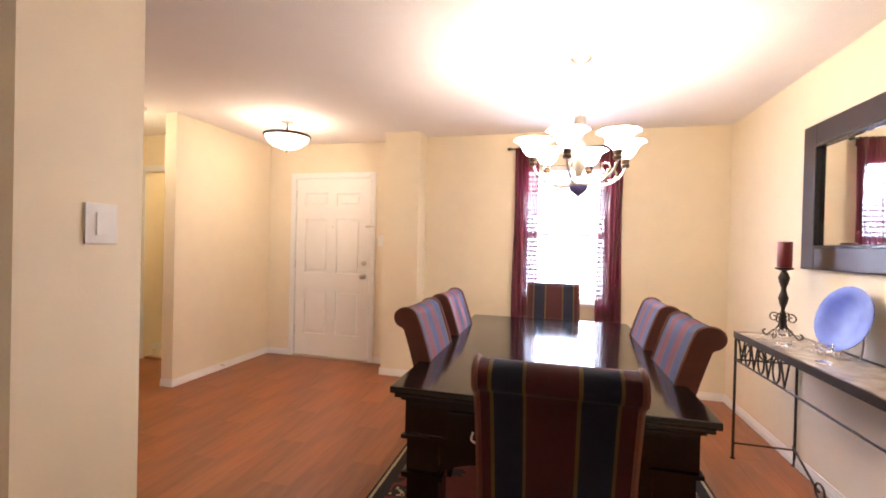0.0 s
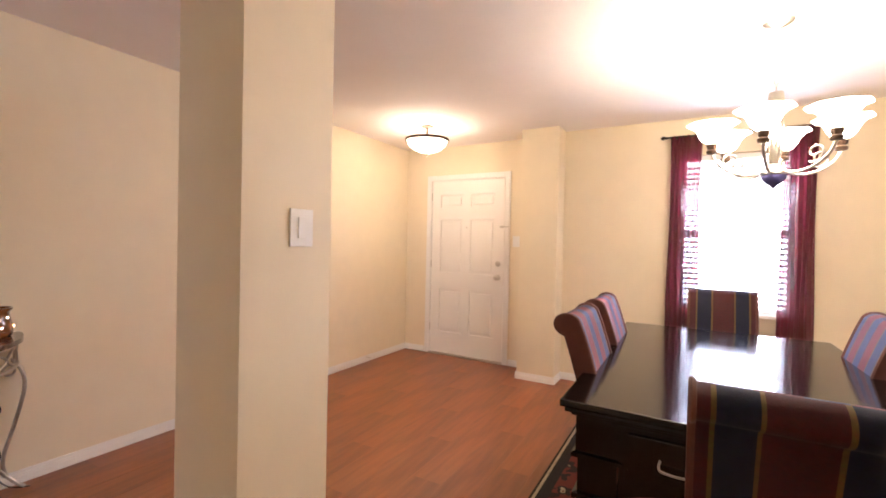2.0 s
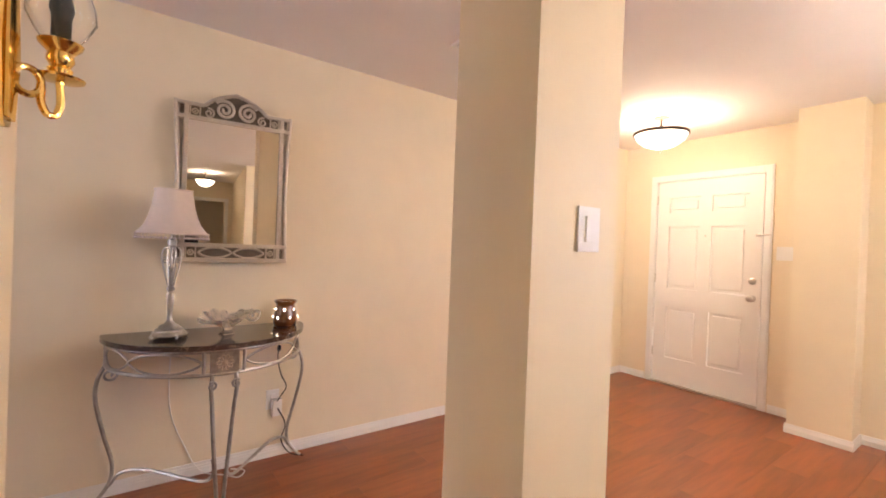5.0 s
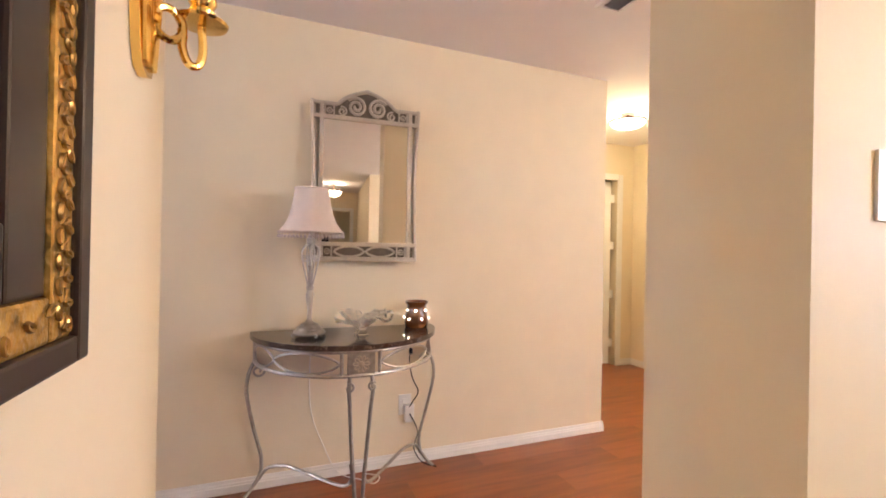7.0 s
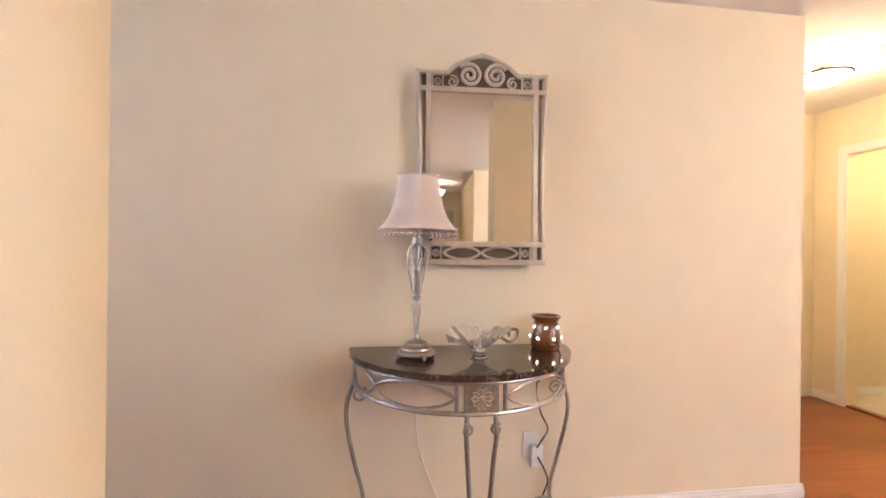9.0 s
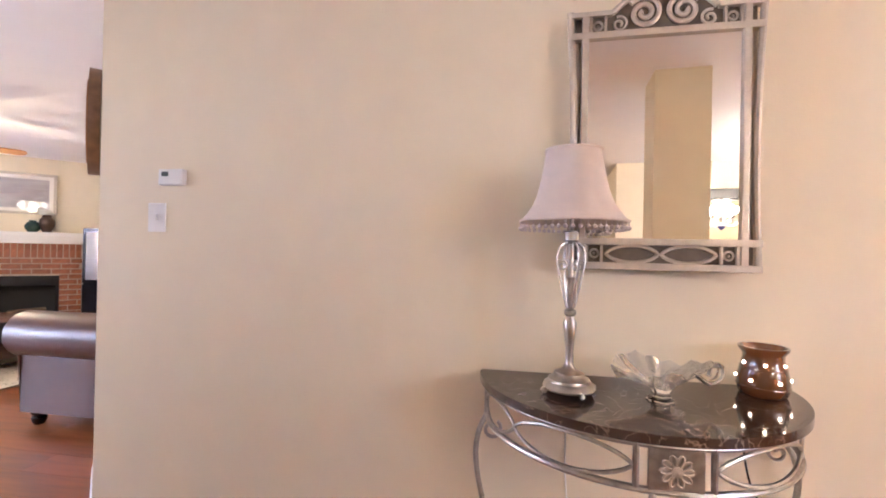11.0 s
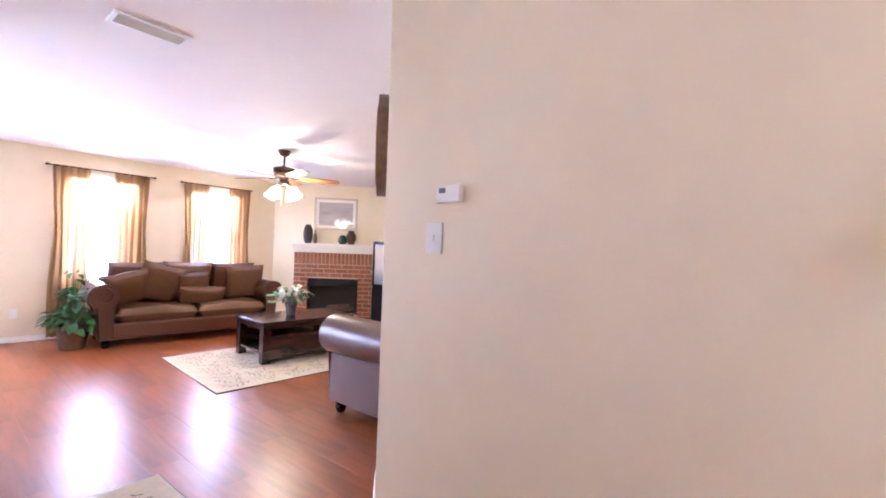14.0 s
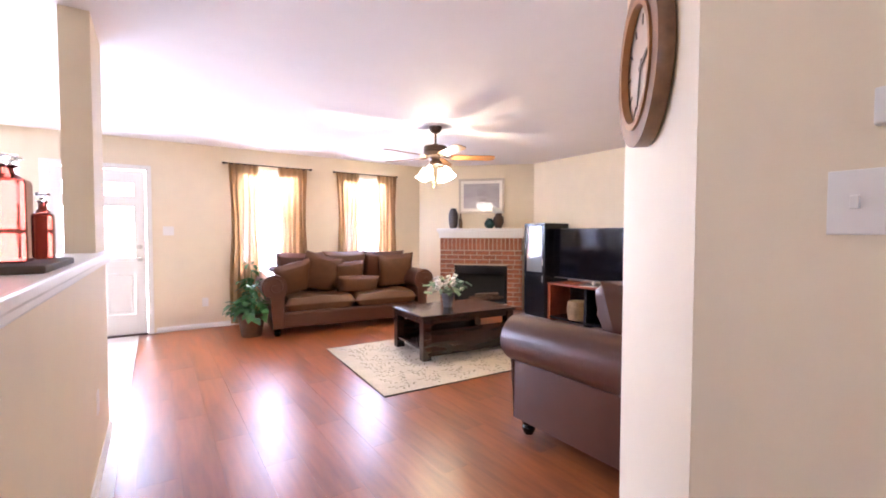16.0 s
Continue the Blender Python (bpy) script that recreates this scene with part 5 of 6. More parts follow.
ow = plate("wall_outlet", pose(C_X, 0.925, 0.345, 0, 0, FACE_E), 0.075, 0.115, "white wall outlet with a plug-in adapter", "outlet")
ad = thing("plug_adapter", "white plug-in adapter in the wall outlet", "adapter", pose(C_X + 0.0095, 0.945, 0.30, 0, 0, FACE_E))
bm = bmesh.new()
box(bm, -0.028, 0.028, -0.03, 0, -0.05, 0.05, 0.006)
part("case", bm, M_PLASTIC, ad)
cord = thing("power_cord", "black power cord hanging from the jar", "cord", pose(C_X, 0.96, 0))
bm = bmesh.new()
tube(bm, smooth_line([(0.05, -0.02, 0.655), (0.03, -0.02, 0.60), (0.028, 0.0, 0.50), (0.03, 0.035, 0.42), (0.042, 0.0, 0.37), (0.042, -0.02, 0.34)]), 0.0035, 6)
tube(bm, smooth_line([(0.041, -0.015, 0.30), (0.05, 0.03, 0.20), (0.03, 0.015, 0.10), (0.05, 0.06, 0.02), (0.10, 0.13, 0.006)]), 0.0035, 6)
part("cable", bm, M_BLACK, cord, smooth=True)
bm = bmesh.new()
lathe(bm, [(0.0, 0), (0.011, 0.002), (0.011, 0.026), (0.005, 0.034), (0, 0.034)], at=(0.05, -0.02, 0.645), seg=12)
part("plug", bm, M_BLACK, cord, smooth=True)
cord2 = thing("lamp_cord", "pale lamp cord trailing to the floor", "cord", pose(C_X, 0.6, 0))
bm = bmesh.new()
tube(bm, smooth_line([(0.12, -0.20, 0.80), (0.01, -0.20, 0.77), (0.008, -0.20, 0.4), (0.012, -0.12, 0.16), (0.03, -0.05, 0.03), (0.10, 0.06, 0.006), (0.16, 0.12, 0.006), (0.10, 0.16, 0.006), (0.05, 0.10, 0.006)]), 0.003, 6)
part("cable", bm, M_PLASTIC, cord2, smooth=True)

# framed picture and sconce
fp = thing("framed_picture", "dark framed picture with a carved gold band", "picture", pose(-0.236, P_Y, 1.514, 0, 0, FACE_N))
def border(bm, w, h, f, y0, y1, bev=0.003):
    for a, b, c, d in ((-w, -w + f, -h, h), (w - f, w, -h, h), (-w + f, w - f, -h, -h + f), (-w + f, w - f, h - f, h)):
        box(bm, a, b, y0, y1, c, d, bev)
    return bm
PW, PH = 0.485, 0.372
def mitred(name, w, h, f, y0, y1, mat, label=""):
    """Four lengths of moulding round a picture, each a part of its own."""
    for a, b, c, d in ((-w, -w + f, -h, h), (w - f, w, -h, h), (-w + f, w - f, -h, -h + f), (-w + f, w - f, h - f, h)):
        bm = bmesh.new()
        box(bm, a, b, y0, y1, c, d, 0.003)
        part(name, bm, mat, fp, label)
mitred("outer_moulding", PW, PH, 0.022, -0.032, -0.001, M_FRAME)
mitred("gold_band", PW - 0.022, PH - 0.022, 0.034, -0.027, -0.002, material("gold_leaf", (0.62, 0.38, 0.10), 0.32, 0.85, grain=0.5, scale=60, bump=1.0, bump_scale=90), "carved gilt band")
M_GILT = material("old_gilt", (0.52, 0.31, 0.09), 0.35, 0.9, grain=0.5, scale=50)
bm = bmesh.new()
tube(bm, oval((0, 0, 0), 0.0052, 0.0022, (1, 0, 0), (0, 0, 1), 8), 0.0018, 5, True)
leaf = mesh_of(bm, "carved_leaf", True)
leaf.materials.append(M_GILT)
for s in (-1, 1):
    spots = [(s * (PW - 0.032 - 0.007 * (k % 3)), -PH + 0.03 + k * (2 * PH - 0.06) / 109, k) for k in range(110)]
    spots += [(-PW + 0.03 + k * (2 * PW - 0.06) / 33, s * (PH - 0.032 - 0.007 * (k % 3)), k) for k in range(34)]
    for x, z, k in spots:
        ob = new("carved_leaf", leaf)
        ob.parent = fp
        ob.matrix_basis = pose(x, -0.028, z, 0, math.degrees(-k), 0)
mitred("inner_moulding", PW - 0.056, PH - 0.056, 0.05, -0.024, -0.0025, M_FRAME)
bm = bmesh.new()
box(bm, -PW + 0.107, PW - 0.107, -0.012, -0.003, -PH + 0.107, PH - 0.107)
part("canvas", bm, material("muted_green_canvas", (0.10, 0.11, 0.08), 0.6, grain=0.4, scale=8), fp, "muted grey-green canvas")

sc = thing("wall_sconce", "polished brass wall sconce with a clear glass chimney", "sconce", pose(-0.955, P_Y, 1.55, 0, 0, FACE_N))
bm = bmesh.new()
prof = [(0.0, -0.09), (0.022, -0.085), (0.034, -0.06), (0.04, -0.02), (0.05, 0.04), (0.042, 0.10), (0.02, 0.16), (0.0, 0.18)]
outl = [(r, z) for r, z in prof] + [(-r, z) for r, z in prof[-2:0:-1]]
prism(bm, outl, -0.012, -0.001, "xz")
bp = part("back_plate", bm, M_BRASS, sc, "ribbed brass back plate", True)
for k in range(7):
    x = -0.036 + 0.012 * k
    bm = bmesh.new()
    tube(bm, [(x * 0.6, -0.014, -0.075), (x, -0.016, 0.02), (x * 0.7, -0.014, 0.13)], 0.004, 6)
    part("rib", bm, M_BRASS, bp, smooth=True)
bm = bmesh.new()
tube(bm, oval((0.022, -0.030, -0.004), 0.019, 0.022, (0.55, -0.83, 0), (0, 0, 1), 20), 0.006, 8, True)
tube(bm, [(0.0, -0.012, -0.004), (0.012, -0.016, -0.004)], 0.009)
tube(bm, smooth_line([(0.032, -0.044, -0.004), (0.032, -0.046, -0.012), (0.031, -0.046, -0.032), (0.034, -0.054, -0.052), (0.040, -0.065, -0.050), (0.044, -0.070, -0.028), (0.043, -0.068, 0.008)]), 0.006, 8)
part("arm", bm, M_BRASS, sc, "curled brass arm", True)
bm = bmesh.new()
lathe(bm, [(0.0, 0.008), (0.034, 0.012), (0.036, 0.016), (0.016, 0.022), (0.018, 0.03), (0.014, 0.035), (0.020, 0.045), (0.018, 0.058), (0.030, 0.070), (0.032, 0.076), (0, 0.078)], at=(0.043, -0.068, 0), seg=20)
part("cup", bm, M_BRASS, sc, "turned brass cup", True)
bm = bmesh.new()
lathe(bm, [(0.0, 0.079), (0.014, 0.079), (0.014, 0.12), (0.018, 0.135), (0.014, 0.155), (0, 0.165)], at=(0.043, -0.068, 0), seg=14)
part("candle_stub", bm, material("dark_candle", (0.03, 0.04, 0.04), 0.5, grain=0.3, scale=30), sc, "dark candle stub", True)
bm = bmesh.new()
gp = [(0.026, 0.079), (0.036, 0.095), (0.048, 0.12), (0.046, 0.145), (0.036, 0.175), (0.034, 0.205), (0.042, 0.235), (0.048, 0.25)]
lathe(bm, gp + [(r - 0.002, z) for r, z in gp[::-1]], at=(0.043, -0.068, 0), seg=28, flute=8, depth=0.02)
part("glass_chimney", bm, M_GLASS, sc, "clear crackled glass chimney", True)

ds = thing("door_stop", "small spring door stop on the entry baseboard", "door stop", pose(C_X + 0.012, 3.86, 0.055, 0, 90, 0))
bm = bmesh.new()
tube(bm, [(0.006 * math.cos(k * 0.9), 0.006 * math.sin(k * 0.9), 0.003 + 0.0009 * k) for k in range(70)], 0.0018, 5)
part("spring", bm, M_NICKEL, ds)
bm = bmesh.new()
lathe(bm, [(0.0, 0.064), (0.009, 0.064), (0.010, 0.075), (0, 0.078)], seg=12)
part("tip", bm, M_PLASTIC, ds, "white rubber tip", True)


# ---- living room ----
def leather_sofa(width, label, m, seats=2):
    """A rolled-arm leather sofa that faces +y; origin at the middle of its base."""
    s = thing("sofa", label, "sofa", m)
    w = width / 2
    bm = bmesh.new()
    box(bm, -w + 0.10, w - 0.10, -0.44, 0.40, 0.10, 0.30, 0.03)
    part("base", bm, M_LEATHER, s)
    bm = bmesh.new()
    outline = [(-0.46, 0.12), (-0.26, 0.12), (-0.30, 0.70), (-0.34, 0.80), (-0.40, 0.83), (-0.46, 0.80), (-0.48, 0.70)]
    prism(bm, outline, -w + 0.12, w - 0.12, "yz")
    bmesh.ops.bevel(bm, geom=list(bm.edges), offset=0.02, segments=2, affect="EDGES")
    part("backrest", bm, M_LEATHER, s, smooth=True)
    for d in (-1, 1):
        bm = bmesh.new()
        prof = [(0.02, 0.10), (0.15, 0.10), (0.15, 0.485)] + [(0.115 + 0.148 * math.cos(a), 0.615 + 0.148 * math.sin(a)) for a in (math.radians(-62 + 280 * k / 24) for k in range(25))] + [(0.02, 0.50)]
        pr = [(d * (w - 0.21 + x), z) for x, z in prof]
        prism(bm, pr, -0.44, 0.42, "xz")
        bmesh.ops.bevel(bm, geom=[e for e in bm.edges if abs(e.verts[0].co.y - e.verts[1].co.y) < 1e-5], offset=0.012, segments=2, affect="EDGES")
        arm = part("arm", bm, M_LEATHER, s, "rolled leather arm", True)
        bm = bmesh.new()
        cx = d * (w - 0.21 + 0.115)
        tube(bm, spiral((cx, 0.424, 0.615), 0.135, 0.02, 1.4, math.radians(-30), (d, 0, 0), (0, 0, 1), 40), 0.007, 6)
        tube(bm, [(d * (w - 0.20), 0.424, 0.13), (d * (w - 0.20), 0.424, 0.50)], 0.006, 6)
        part("arm_piping", bm, M_LEATHER, arm, smooth=True)
    for x in (-w + 0.13, w - 0.13):
        for y in (-0.36, 0.34):
            bm = bmesh.new()
            lathe(bm, [(0.0, 0.0005), (0.028, 0.0005), (0.040, 0.025), (0.044, 0.045), (0.034, 0.06), (0.046, 0.075), (0.048, 0.10), (0, 0.10)], at=(x, y, 0), seg=16)
            part("bun_foot", bm, M_ESPRESSO, s, "turned dark wooden foot", True)
    inner = w - 0.21
    cw = 2 * inner / seats
    for k in range(seats):
        cx = -inner + cw * (k + 0.5)
        bm = bmesh.new()
        pillow(bm, cw + 0.015, 0.74, 0.18, pose(cx, 0.06, 0.385), 16, 0.11)
        part("seat_cushion", bm, M_SUEDE, s, "tan suede seat cushion", True)
    for k in range(seats + 1):
        cw2 = 2 * inner / (seats + 1)
        cx = -inner + cw2 * (k + 0.5)
        bm = bmesh.new()
        pillow(bm, cw2 + 0.05, 0.56, 0.22, pose(cx, -0.20, 0.745 + 0.012 * (k % 2), 74, 0, 3 - 3 * k), 14, 0.34)
        part("back_cushion", bm, M_SUEDE if k % 2 else M_LEATHER, s, "loose back cushion", True)
    return s


def throw_pillow(m, w, h, label, mat):
    bm = bmesh.new()
    pillow(bm, w, h, 0.15, Matrix(), 12, 0.4)
    ob = part("throw_pillow", bm, mat, smooth=True)
    ob.matrix_world = m
    return tagged(ob, label, "pillow")


SOFA = pose(-3.86, -6.72, 0, 0, 0, -5.5)
leather_sofa(2.20, "brown leather sofa with rolled arms and suede cushions", SOFA)
M_PILL = material("bronze_pillow", (0.125, 0.053, 0.022), 0.5, grain=0.25, scale=12, bump=0.2, bump_scale=150)
for x, y, z, tilt, turn, spin, w, h, lab in ((0.74, 0.04, 0.68, 64, 24, -14, 0.52, 0.50, "square bronze throw pillow leaning on the sofa arm"), (0.36, -0.02, 0.735, 70, -8, 16, 0.54, 0.54, "square bronze throw pillow on the sofa"),
                                    (-0.12, 0.14, 0.575, 68, 0, 2, 0.58, 0.24, "long bolster pillow on the sofa seat"), (-0.02, 0.02, 0.70, 72, 4, -3, 0.44, 0.40, "small bronze throw pillow behind the bolster"), (-0.74, -0.02, 0.73, 72, -6, -4, 0.52, 0.52, "square bronze throw pillow on the sofa")):
    throw_pillow(SOFA @ pose(x, y, z, tilt, 0, turn) @ pose(0, 0, 0, 0, 0, spin), w, h, lab, M_PILL)
leather_sofa(1.75, "brown leather loveseat with rolled arms by the wall", pose(-4.33, -2.565, 0, 0, 0, 180), 2)

ct = thing("coffee_table", "dark wooden coffee table with a lower shelf", "table", pose(-4.37, -4.85, 0.0125, 0, 0, -4))
M_CT = material("coffee_wood", (0.038, 0.016, 0.011), 0.2, grain=0.45, scale=30, stretch=(0.15, 1, 1), coat=0.3)
bm = bmesh.new()
box(bm, -0.575, 0.575, -0.375, 0.375, 0.415, 0.450, 0.006)
part("tabletop", bm, M_CT, ct)
bm = bmesh.new()
for y in (-0.345, 0.345):
    box(bm, -0.46, 0.46, y - 0.012, y + 0.012, 0.365, 0.4145)
for x in (-0.545, 0.545):
    box(bm, x - 0.012, x + 0.012, -0.285, 0.285, 0.365, 0.4145)
part("apron", bm, M_CT, ct)
for x in (-0.515, 0.515):
    for y in (-0.315, 0.315):
        bm = bmesh.new()
        box(bm, x - 0.045, x + 0.045, y - 0.045, y + 0.045, 0.0, 0.4145, 0.005)
        part("leg", bm, M_CT, ct)
bm = bmesh.new()
box(bm, -0.55, 0.55, -0.31, 0.31, 0.10, 0.125, 0.003)
part("lower_shelf", bm, M_CT, ct)
for y in (-0.345, 0.345):
    bm = bmesh.new()
    box(bm, -0.469, 0.469, y - 0.010, y + 0.010, 0.04, 0.295, 0.003)
    part("side_panel", bm, M_CT, ct)

va = thing("flower_vase", "grey glass vase of cream flowers and leaves", "vase", pose(-4.30, -4.86, 0.463))
bm = bmesh.new()
lathe(bm, [(0.0, 0.0), (0.045, 0.0), (0.05, 0.01), (0.06, 0.08), (0.075, 0.15), (0.07, 0.155), (0.05, 0.08), (0, 0.02)], seg=24)
part("vase", bm, material("smoky_vase", (0.16, 0.16, 0.17), 0.15, grain=0.3, scale=20), va, "smoky grey vase", True)
M_CREAM = material("cream_petal", (0.80, 0.79, 0.70), 0.6, grain=0.15, scale=40)
M_SAGE = material("sage_leaf", (0.16, 0.24, 0.13), 0.5, grain=0.35, scale=30, piece=0.3)
rng = random.Random(21)
bm = bmesh.new()
pillow(bm, 0.035, 0.09, 0.004, n=4)
leaf_a = mesh_of(bm, "leaf", True)
leaf_a.materials.append(M_SAGE)
for k in range(70):
    a, r = rng.uniform(0, 6.28), rng.uniform(0.03, 0.21)
    ob = new("leaf", leaf_a)
    ob.parent = va
    ob.matrix_basis = pose(r * math.cos(a) * 1.2, r * math.sin(a), 0.16 + rng.uniform(0, 0.16) * (1.1 - r * 2.2), rng.uniform(-50, 50), rng.uniform(-50, 50), math.degrees(a) - 90)
for k in range(20):
    a, r = rng.uniform(0, 6.28), rng.uniform(0.05, 0.20)
    bm = bmesh.new()
    for j in range(7):
        b = j * 0.9
        mt = pose(0.012 * math.cos(b), 0.012 * math.sin(b), 0, 40 + 8 * j, 0, math.degrees(b) - 90)
        pillow(bm, 0.036, 0.046, 0.009, mt, 4)
    ob = part("flower", bm, M_CREAM, va, "cream rose bloom", True)
    ob.matrix_basis = pose(r * math.cos(a) * 1.2, r * math.sin(a), 0.18 + rng.uniform(0.02, 0.15), rng.uniform(-30, 30), rng.uniform(-30, 30), 0)
bm = bmesh.new()
for k in range(22):
    a, r = rng.uniform(0, 6.28), rng.uniform(0.05, 0.2)
    tube(bm, smooth_line([(0.01 * math.cos(a), 0.01 * math.sin(a), 0.03), (0.04 * math.cos(a), 0.04 * math.sin(a), 0.16), (r * math.cos(a) * 1.15, r * math.sin(a), 0.17 + rng.uniform(0, 0.12))], 4), 0.002, 5)
part("stems", bm, M_SAGE, va, "thin green stems")

M_RUGC = material("cream_rug_pile", (0.60, 0.51, 0.37), 0.95, grain=0.15, scale=40, bump=0.6, bump_scale=500)
M_SPRIG = material("olive_sprig_pile", (0.20, 0.17, 0.10), 0.95, grain=0.3, scale=60)


def sprig_rug(name, m, w, d, n, seed, label):
    r = thing(name, label, "rug", m)
    bm = bmesh.new()
    box(bm, -w / 2, w / 2, -d / 2, d / 2, 0.0008, 0.011, 0.004)
    part("woven_body", bm, M_RUGC, r)
    bm = bmesh.new()
    for a, b, c, e in ((-w / 2 - 0.006, -w / 2, -d / 2, d / 2), (w / 2, w / 2 + 0.006, -d / 2, d / 2), (-w / 2, w / 2, -d / 2 - 0.006, -d / 2), (-w / 2, w / 2, d / 2, d / 2 + 0.006)):
        box(bm, a, b, c, e, 0.0008, 0.009)
    part("binding", bm, material("rug_binding", (0.16, 0.12, 0.08), 0.9, grain=0.2, scale=60), r, "darker bound edge")
    rg = random.Random(seed)
    bm = bmesh.new()
    for k in range(n):
        row, cols = k // max(1, round((n * w / d) ** 0.5)), max(1, round((n * w / d) ** 0.5))
        rows = -(-n // cols)
        x = -w / 2 + 0.09 + (w - 0.18) * ((k % cols) + 0.5 + rg.uniform(-0.25, 0.25)) / cols
        y = -d / 2 + 0.09 + (d - 0.18) * (row + 0.5 + rg.uniform(-0.25, 0.25)) / rows
        a = (0.7 if (row + k) % 2 else 2.4) + rg.uniform(-0.6, 0.6)
        for j in range(6):
            t = a + (0.75 if j % 2 else -0.75) * (1 if j else 0)
            cx, cy = x + math.cos(a) * 0.032 * (j - 2), y + math.sin(a) * 0.032 * (j - 2)
            L, Wd = 0.046, 0.007
            u, v = Vector((math.cos(t), math.sin(t), 0)), Vector((-math.sin(t), math.cos(t), 0))
            c = Vector((cx, cy, 0.0118))
            bm.faces.new([bm.verts.new(c), bm.verts.new(c + u * L * 0.5 + v * Wd), bm.verts.new(c + u * L), bm.verts.new(c + u * L * 0.5 - v * Wd)])
    bmesh.ops.solidify(bm, geom=list(bm.faces), thickness=0.0008)
    tagged(part("sprig_pattern", bm, M_SPRIG, r, "woven olive leaf sprigs"), kind="stuff")
    return r


sprig_rug("living_rug", pose(-4.325, -4.69, 0, 0, 0, -3), 2.40, 1.60, 150, 3, "cream rug with olive leaf sprigs under the coffee table")
sprig_rug("small_rug", pose(-1.95, -2.32, 0, 0, 0, 2), 0.76, 1.0, 26, 8, "small cream rug with leaf sprigs by the half wall")

# potted plant
pp = thing("potted_plant", "leafy green pothos in a tapered brown pot", "plant", pose(-2.60, -6.68, 0))
bm = bmesh.new()
lathe(bm, [(0.0, 0.0005), (0.115, 0.0005), (0.12, 0.01), (0.158, 0.25), (0.168, 0.255), (0.17, 0.285), (0.155, 0.29), (0.145, 0.255), (0, 0.25)], seg=32)
part("pot", bm, material("brown_pot", (0.14, 0.075, 0.04), 0.5, grain=0.4, scale=20, bump=0.3, bump_scale=60), pp, "woven-look brown pot", True)
bm = bmesh.new()
pts = [(0, 0), (0.022, 0.012), (0.034, 0.04), (0.026, 0.07), (0.0, 0.105), (-0.026, 0.07), (-0.034, 0.04), (-0.022, 0.012)]
top_v = [bm.verts.new((x, y, 0.010 * (abs(x) / 0.034) - 0.03 * (y / 0.1) ** 2)) for x, y in pts]
mid = bm.verts.new((0, 0.05, -0.008))
for i in range(8):
    bm.faces.new((top_v[i], top_v[(i + 1) % 8], mid))
leaf_b = mesh_of(bm, "leaf", True)
leaf_b.materials.append(M_GREEN)
rng = random.Random(4)
stems = bmesh.new()
for k in range(150):
    a = rng.uniform(0, 6.28)
    upper = k > 105
    if upper:
        r, z = rng.uniform(0.0, 0.13), rng.uniform(0.52, 0.72)
    else:
        r = rng.uniform(0.03, 0.27)
        z = 0.30 + rng.uniform(0, 0.24) * (1.05 - r * 2.4) - (0.10 if r > 0.22 else 0) * rng.random()
    if k > 142:
        r, z = rng.uniform(0.02, 0.08), rng.uniform(0.78, 0.92)
    ob = new("leaf", leaf_b)
    ob.parent = pp
    s = rng.uniform(0.75, 1.25)
    ob.matrix_basis = pose(r * math.cos(a), r * math.sin(a), z, rng.uniform(-45, 15), rng.uniform(-30, 30), math.degrees(a) - 90) @ Matrix.Diagonal((s, s, s, 1))
    if k % 2 == 0:
        tube(stems, smooth_line([(0.02 * math.cos(a), 0.02 * math.sin(a), 0.25), (r * 0.6 * math.cos(a), r * 0.6 * math.sin(a), z * 0.8 + 0.06), (r * math.cos(a), r * math.sin(a), z)], 4), 0.0025, 5)
part("stems", stems, M_GREEN, pp, "thin green stems")

# ceiling fan
fan = thing("ceiling_fan", "bronze ceiling fan with oak blades and lit shades", "ceiling fan", pose(-4.20, -4.96, 0))
bm = bmesh.new()
lathe(bm, [(0.072, 2.4395), (0.07, 2.42), (0.05, 2.38), (0.02, 2.365), (0, 2.365)], seg=24)
part("canopy", bm, M_BRONZE, fan, smooth=True)
bm = bmesh.new()
lathe(bm, [(0.0, 2.37), (0.013, 2.37), (0.013, 2.26), (0.03, 2.255), (0.03, 2.235), (0.0, 2.23)], seg=16)
part("downrod", bm, M_BRONZE, fan, smooth=True)
bm = bmesh.new()
lathe(bm, [(0.0, 2.285), (0.06, 2.28), (0.122, 2.265), (0.132, 2.25), (0.124, 2.24), (0.132, 2.225), (0.124, 2.215), (0.132, 2.20), (0.122, 2.185), (0.11, 2.16), (0.06, 2.145), (0.045, 2.12), (0.07, 2.10), (0.065, 2.07), (0.0, 2.06)], seg=32)
part("motor_housing", bm, M_BRONZE, fan, smooth=True)
for k in range(5):
    a = 72 * k + 8
    bm = bmesh.new()
    tube(bm, [(0.09, 0, 2.16), (0.13, 0, 2.145), (0.20, 0.0, 2.15)], 0.012, 8, flat=0.5)
    bk = part("blade_iron", bm, M_BRONZE, fan)
    bk.matrix_basis = pose(0, 0, 0, 0, 0, a)
    bm = bmesh.new()
    out = [(0.17, -0.05), (0.24, -0.062), (0.60, -0.070), (0.65, -0.05), (0.665, 0.0), (0.65, 0.05), (0.60, 0.070), (0.24, 0.062), (0.17, 0.05)]
    prism(bm, out, -0.004, 0.004, "xy")
    b = part("blade", bm, M_OAK, bk, "oak fan blade")
    b.matrix_basis = pose(0, 0, 2.152, -11, 0, 0)
